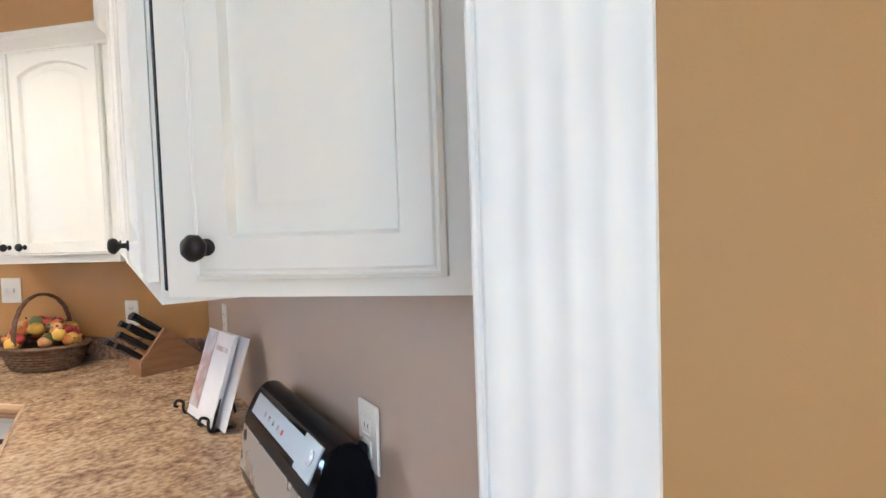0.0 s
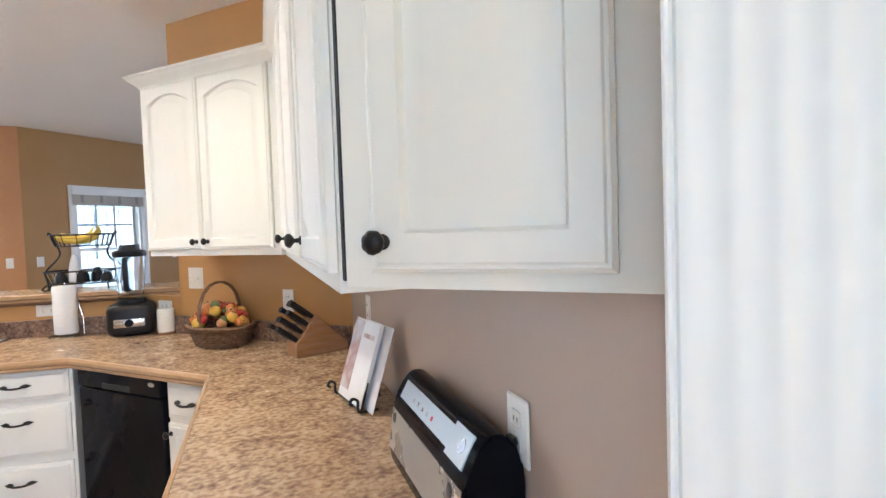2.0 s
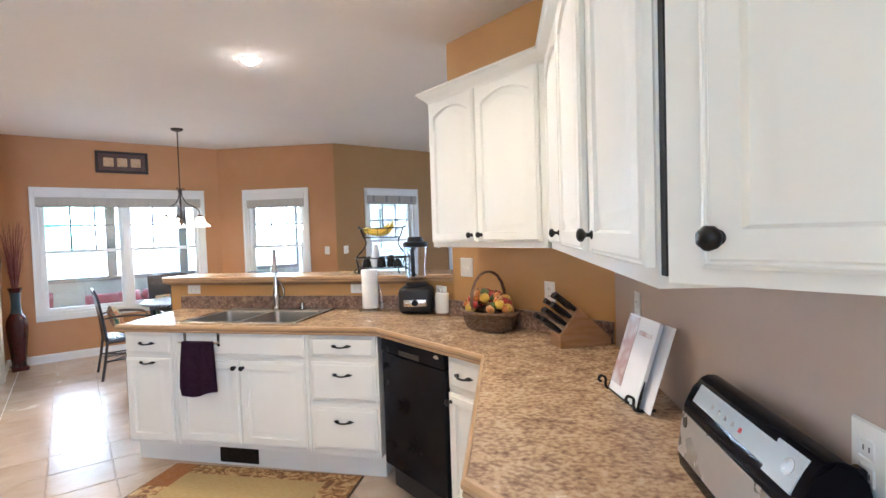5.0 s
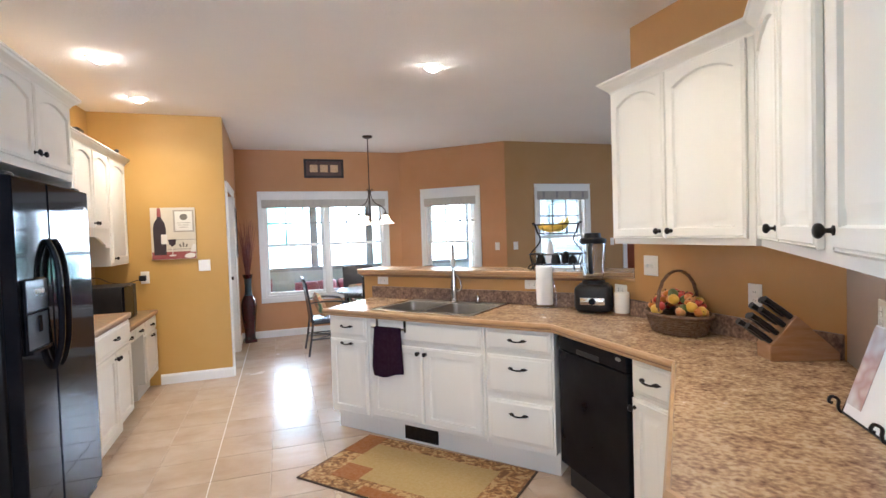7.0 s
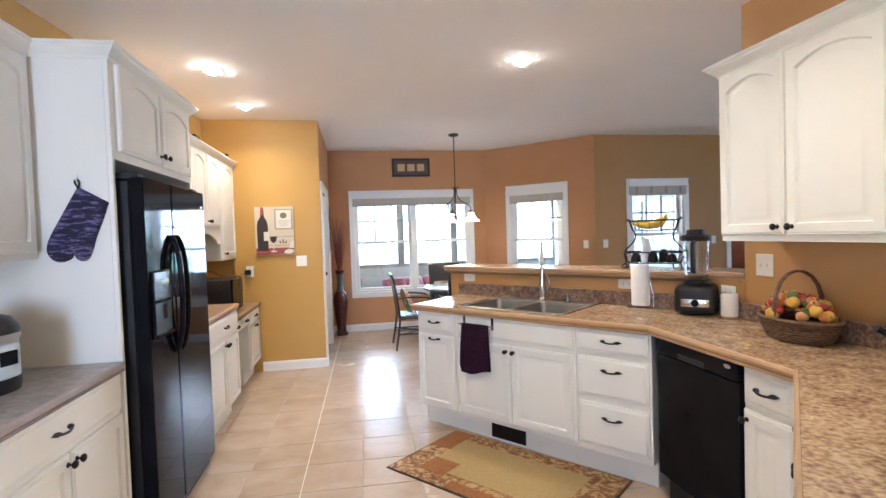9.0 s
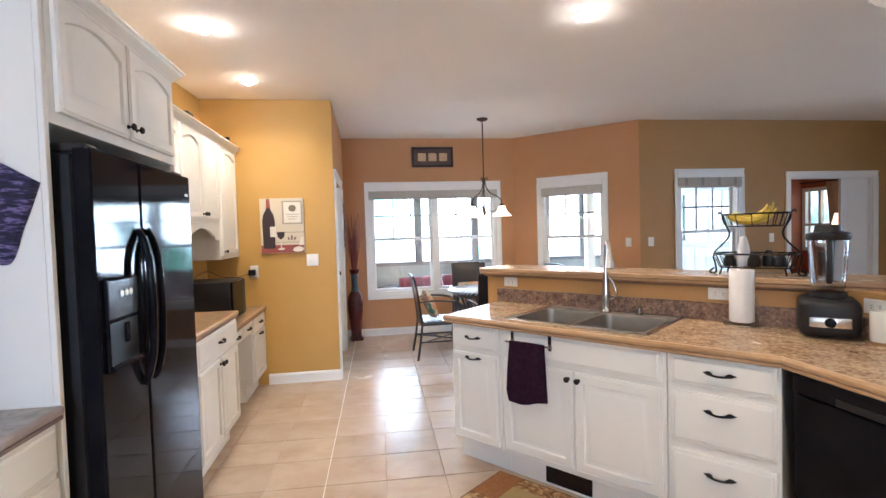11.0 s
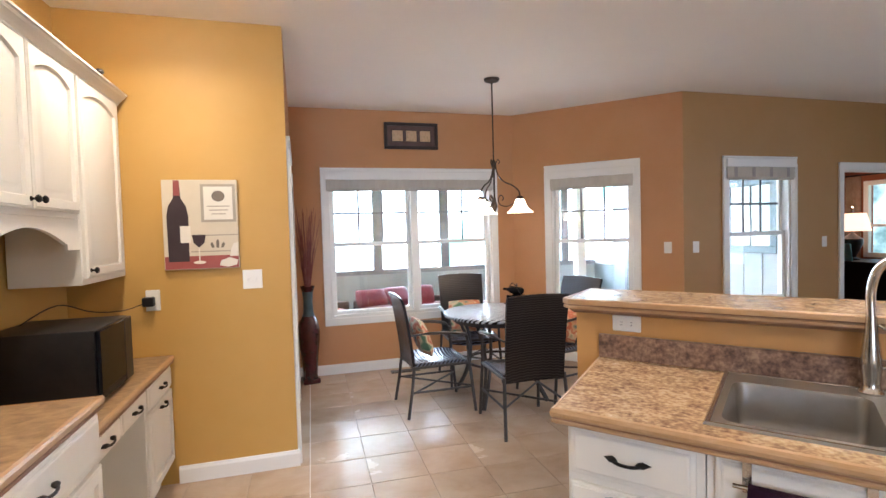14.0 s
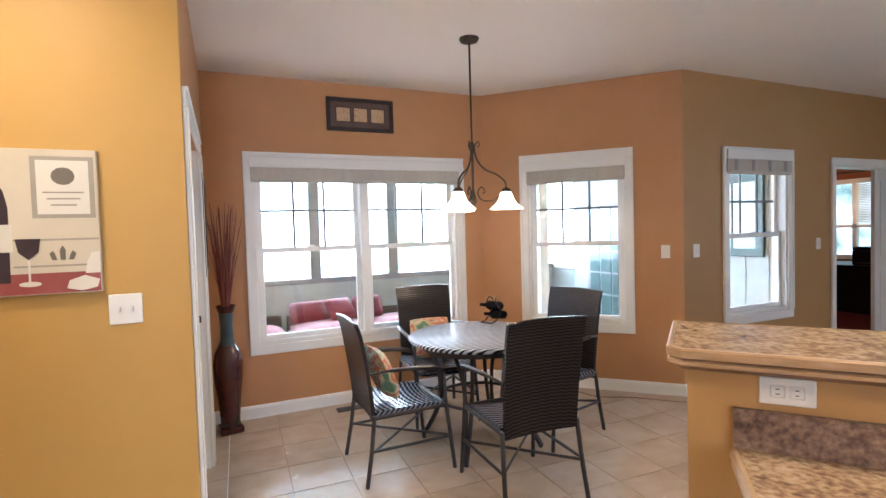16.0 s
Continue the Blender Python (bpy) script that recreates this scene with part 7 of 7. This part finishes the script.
side_ = curve_pts([(0.126, 0, -0.075), (0.10, 0, -0.15), (0.066, 0, -0.236), (0.05, 0, -0.29), (0.03, 0, -0.335), (0.005, 0, -0.347), (-0.02, 0, -0.335), (-0.03, 0, -0.312), (-0.045, 0, -0.335),
                   (-0.09, 0, -0.349), (-0.13, 0, -0.328), (-0.145, 0, -0.285), (-0.127, 0, -0.23), (-0.093, 0, -0.168), (-0.05, 0, -0.09), (0.0, 0, 0.0)], 3)
outl = cuff + [(p.x, p.z) for p in side_[1:-1]]
bm = bmesh.new()
lay = []
for y, sc in ((0.0, 1.0), (-0.006, 1.0), (-0.020, 0.93), (-0.026, 0.80)):
    cx, cz = -0.02, -0.18
    lay.append([bm.verts.new((cx + (x - cx) * sc, y, (cz + (z - cz) * sc))) for x, z in outl])
bm.faces.new(lay[0])
bm.faces.new(lay[-1][::-1])
for a, c in zip(lay, lay[1:]):
    for i in range(len(outl)):
        j = (i + 1) % len(outl)
        bm.faces.new((a[i], a[j], c[j], c[i]))
part("mitt_body", bm, M_MITT, mi)
part("hanging_loop", tube(bmesh.new(), curve_pts([(0.0, -0.008, -0.004), (-0.012, -0.008, 0.022), (-0.004, -0.008, 0.036), (0.007, -0.008, 0.022), (0.004, -0.008, -0.004)], 5), 0.004, 6), M_BLACKM, mi)
solid("wall_hook", tube(bmesh.new(), curve_pts([(-1.503, 2.8145, 1.80), (-1.503, 2.806, 1.785), (-1.503, 2.800, 1.768), (-1.503, 2.797, 1.778)], 4), 0.004, 6), M_TRIM, "small white hook on the panel", "hook")

# things on top of the west cabinets
solid("speaker_box", bxm(-1.70, -1.60, 4.98, 5.10, 2.3415, 2.425, 0.01), M_BLACKM, "small black box on top of the cabinets", "speaker")
wc = thing("figurine", pose(-1.56, 5.88, 2.3415), "small dark ornament on top of the cabinets", "figurine")
part("body", lathe(bmesh.new(), [(0.0, 0.0), (0.02, 0.0), (0.022, 0.012), (0.012, 0.024), (0.022, 0.036), (0.018, 0.05), (0.0, 0.055)], 14), M_BLACKM, wc)

# rug in front of the sink
RG = pose(-0.10, 3.46, FZ, 0, 0, -49.5) @ Matrix.Diagonal((1.059, 1.007, 1, 1))
M_RUGC = surf("rug_tan", both((0.36, 0.25, 0.10), 0.03), 60, 0.95, 0.002, 500, detail=3)
M_RUGB = surf("rug_leaf_pattern", [(0.15, 0.07, 0.025), (0.30, 0.15, 0.05), (0.44, 0.29, 0.13)], 13, 0.95, 0.002, 400, detail=2, distort=2.5, contrast=(0.4, 0.6))
M_RUGR = surf("rug_rust", both((0.27, 0.105, 0.03), 0.03), 50, 0.95, 0.002, 400)
M_RUGE = surf("rug_binding", both((0.05, 0.03, 0.018), 0.01), 50, 0.9)
rug = thing("rug", RG, "brown and tan patterned mat in front of the sink", "rug")
RW, RL = 1.265, 0.74
part("binding", bxm(0, RW, 0, RL, 0.0, 0.008, 0.003), M_RUGE, rug, smooth=False)
part("border", bxm(0.012, RW - 0.012, 0.012, RL - 0.012, 0.0082, 0.0102), M_RUGB, rug, "leaf patterned border", smooth=False)
for i, (a, b_, c, d, mt) in enumerate(((0.17, 1.07, 0.30, 0.62, M_RUGC), (0.36, 1.07, 0.16, 0.30, M_RUGC), (0.012, 0.17, 0.44, 0.728, M_RUGR), (0.17, 0.36, 0.12, 0.30, M_RUGR), (1.07, 1.253, 0.012, 0.20, M_RUGR), (0.44, 0.9, 0.012, 0.10, M_RUGR))):
    part("field", bxm(a, b_, c, d, 0.0104 + 0.0002 * i, 0.0122 + 0.0002 * i), mt, rug, smooth=False)

# ---- floor tiles, last ----
TS = 0.363
tile_mesh = mesh_of(bxm(-TS / 2 + 0.0025, TS / 2 - 0.0025, -TS / 2 + 0.0025, TS / 2 - 0.0025, -0.008, 0.0, 0.0015), "tile", M_TILE, False)
LAY = pose(-0.24, 3.98, FZ, 0, 0, -1.26)
rest = bmesh.new()
count = 0
for i in range(-5, 22):
    for j in range(-19, 13):
        at_ = LAY @ Vector((TS * (i + 0.5), TS * (j + 0.5), 0))
        x, y = at_.x, at_.y
        if y > 8.46 or x < -2.0 or x > 7.6 or y < -2.4:
            continue
        if y > 7.0 and x + y > 10.4 and x > 2:
            continue
        spot = LAY @ pose(TS * (i + 0.5), TS * (j + 0.5), 0)
        if -1.5 < x < 2.6 and 2.3 < y < 8.42 and count < 300:
            t = new("tile", tile_mesh)
            t.parent = FLOOR
            t.matrix_basis = spot
            count += 1
        else:
            box(rest, -TS / 2 + 0.0025, TS / 2 - 0.0025, -TS / 2 + 0.0025, TS / 2 - 0.0025, -0.008, 0.0, m=spot)
part("tiles_beyond", rest, M_TILE, FLOOR, smooth=False)["kind"] = "stuff"
part("grout_line", bxm(-TS - 0.0024, -TS + 0.0024, -3.2, 4.3, -0.006, -0.0012, m=LAY), M_GROUT_W, FLOOR, "paler repaired grout line", smooth=False)
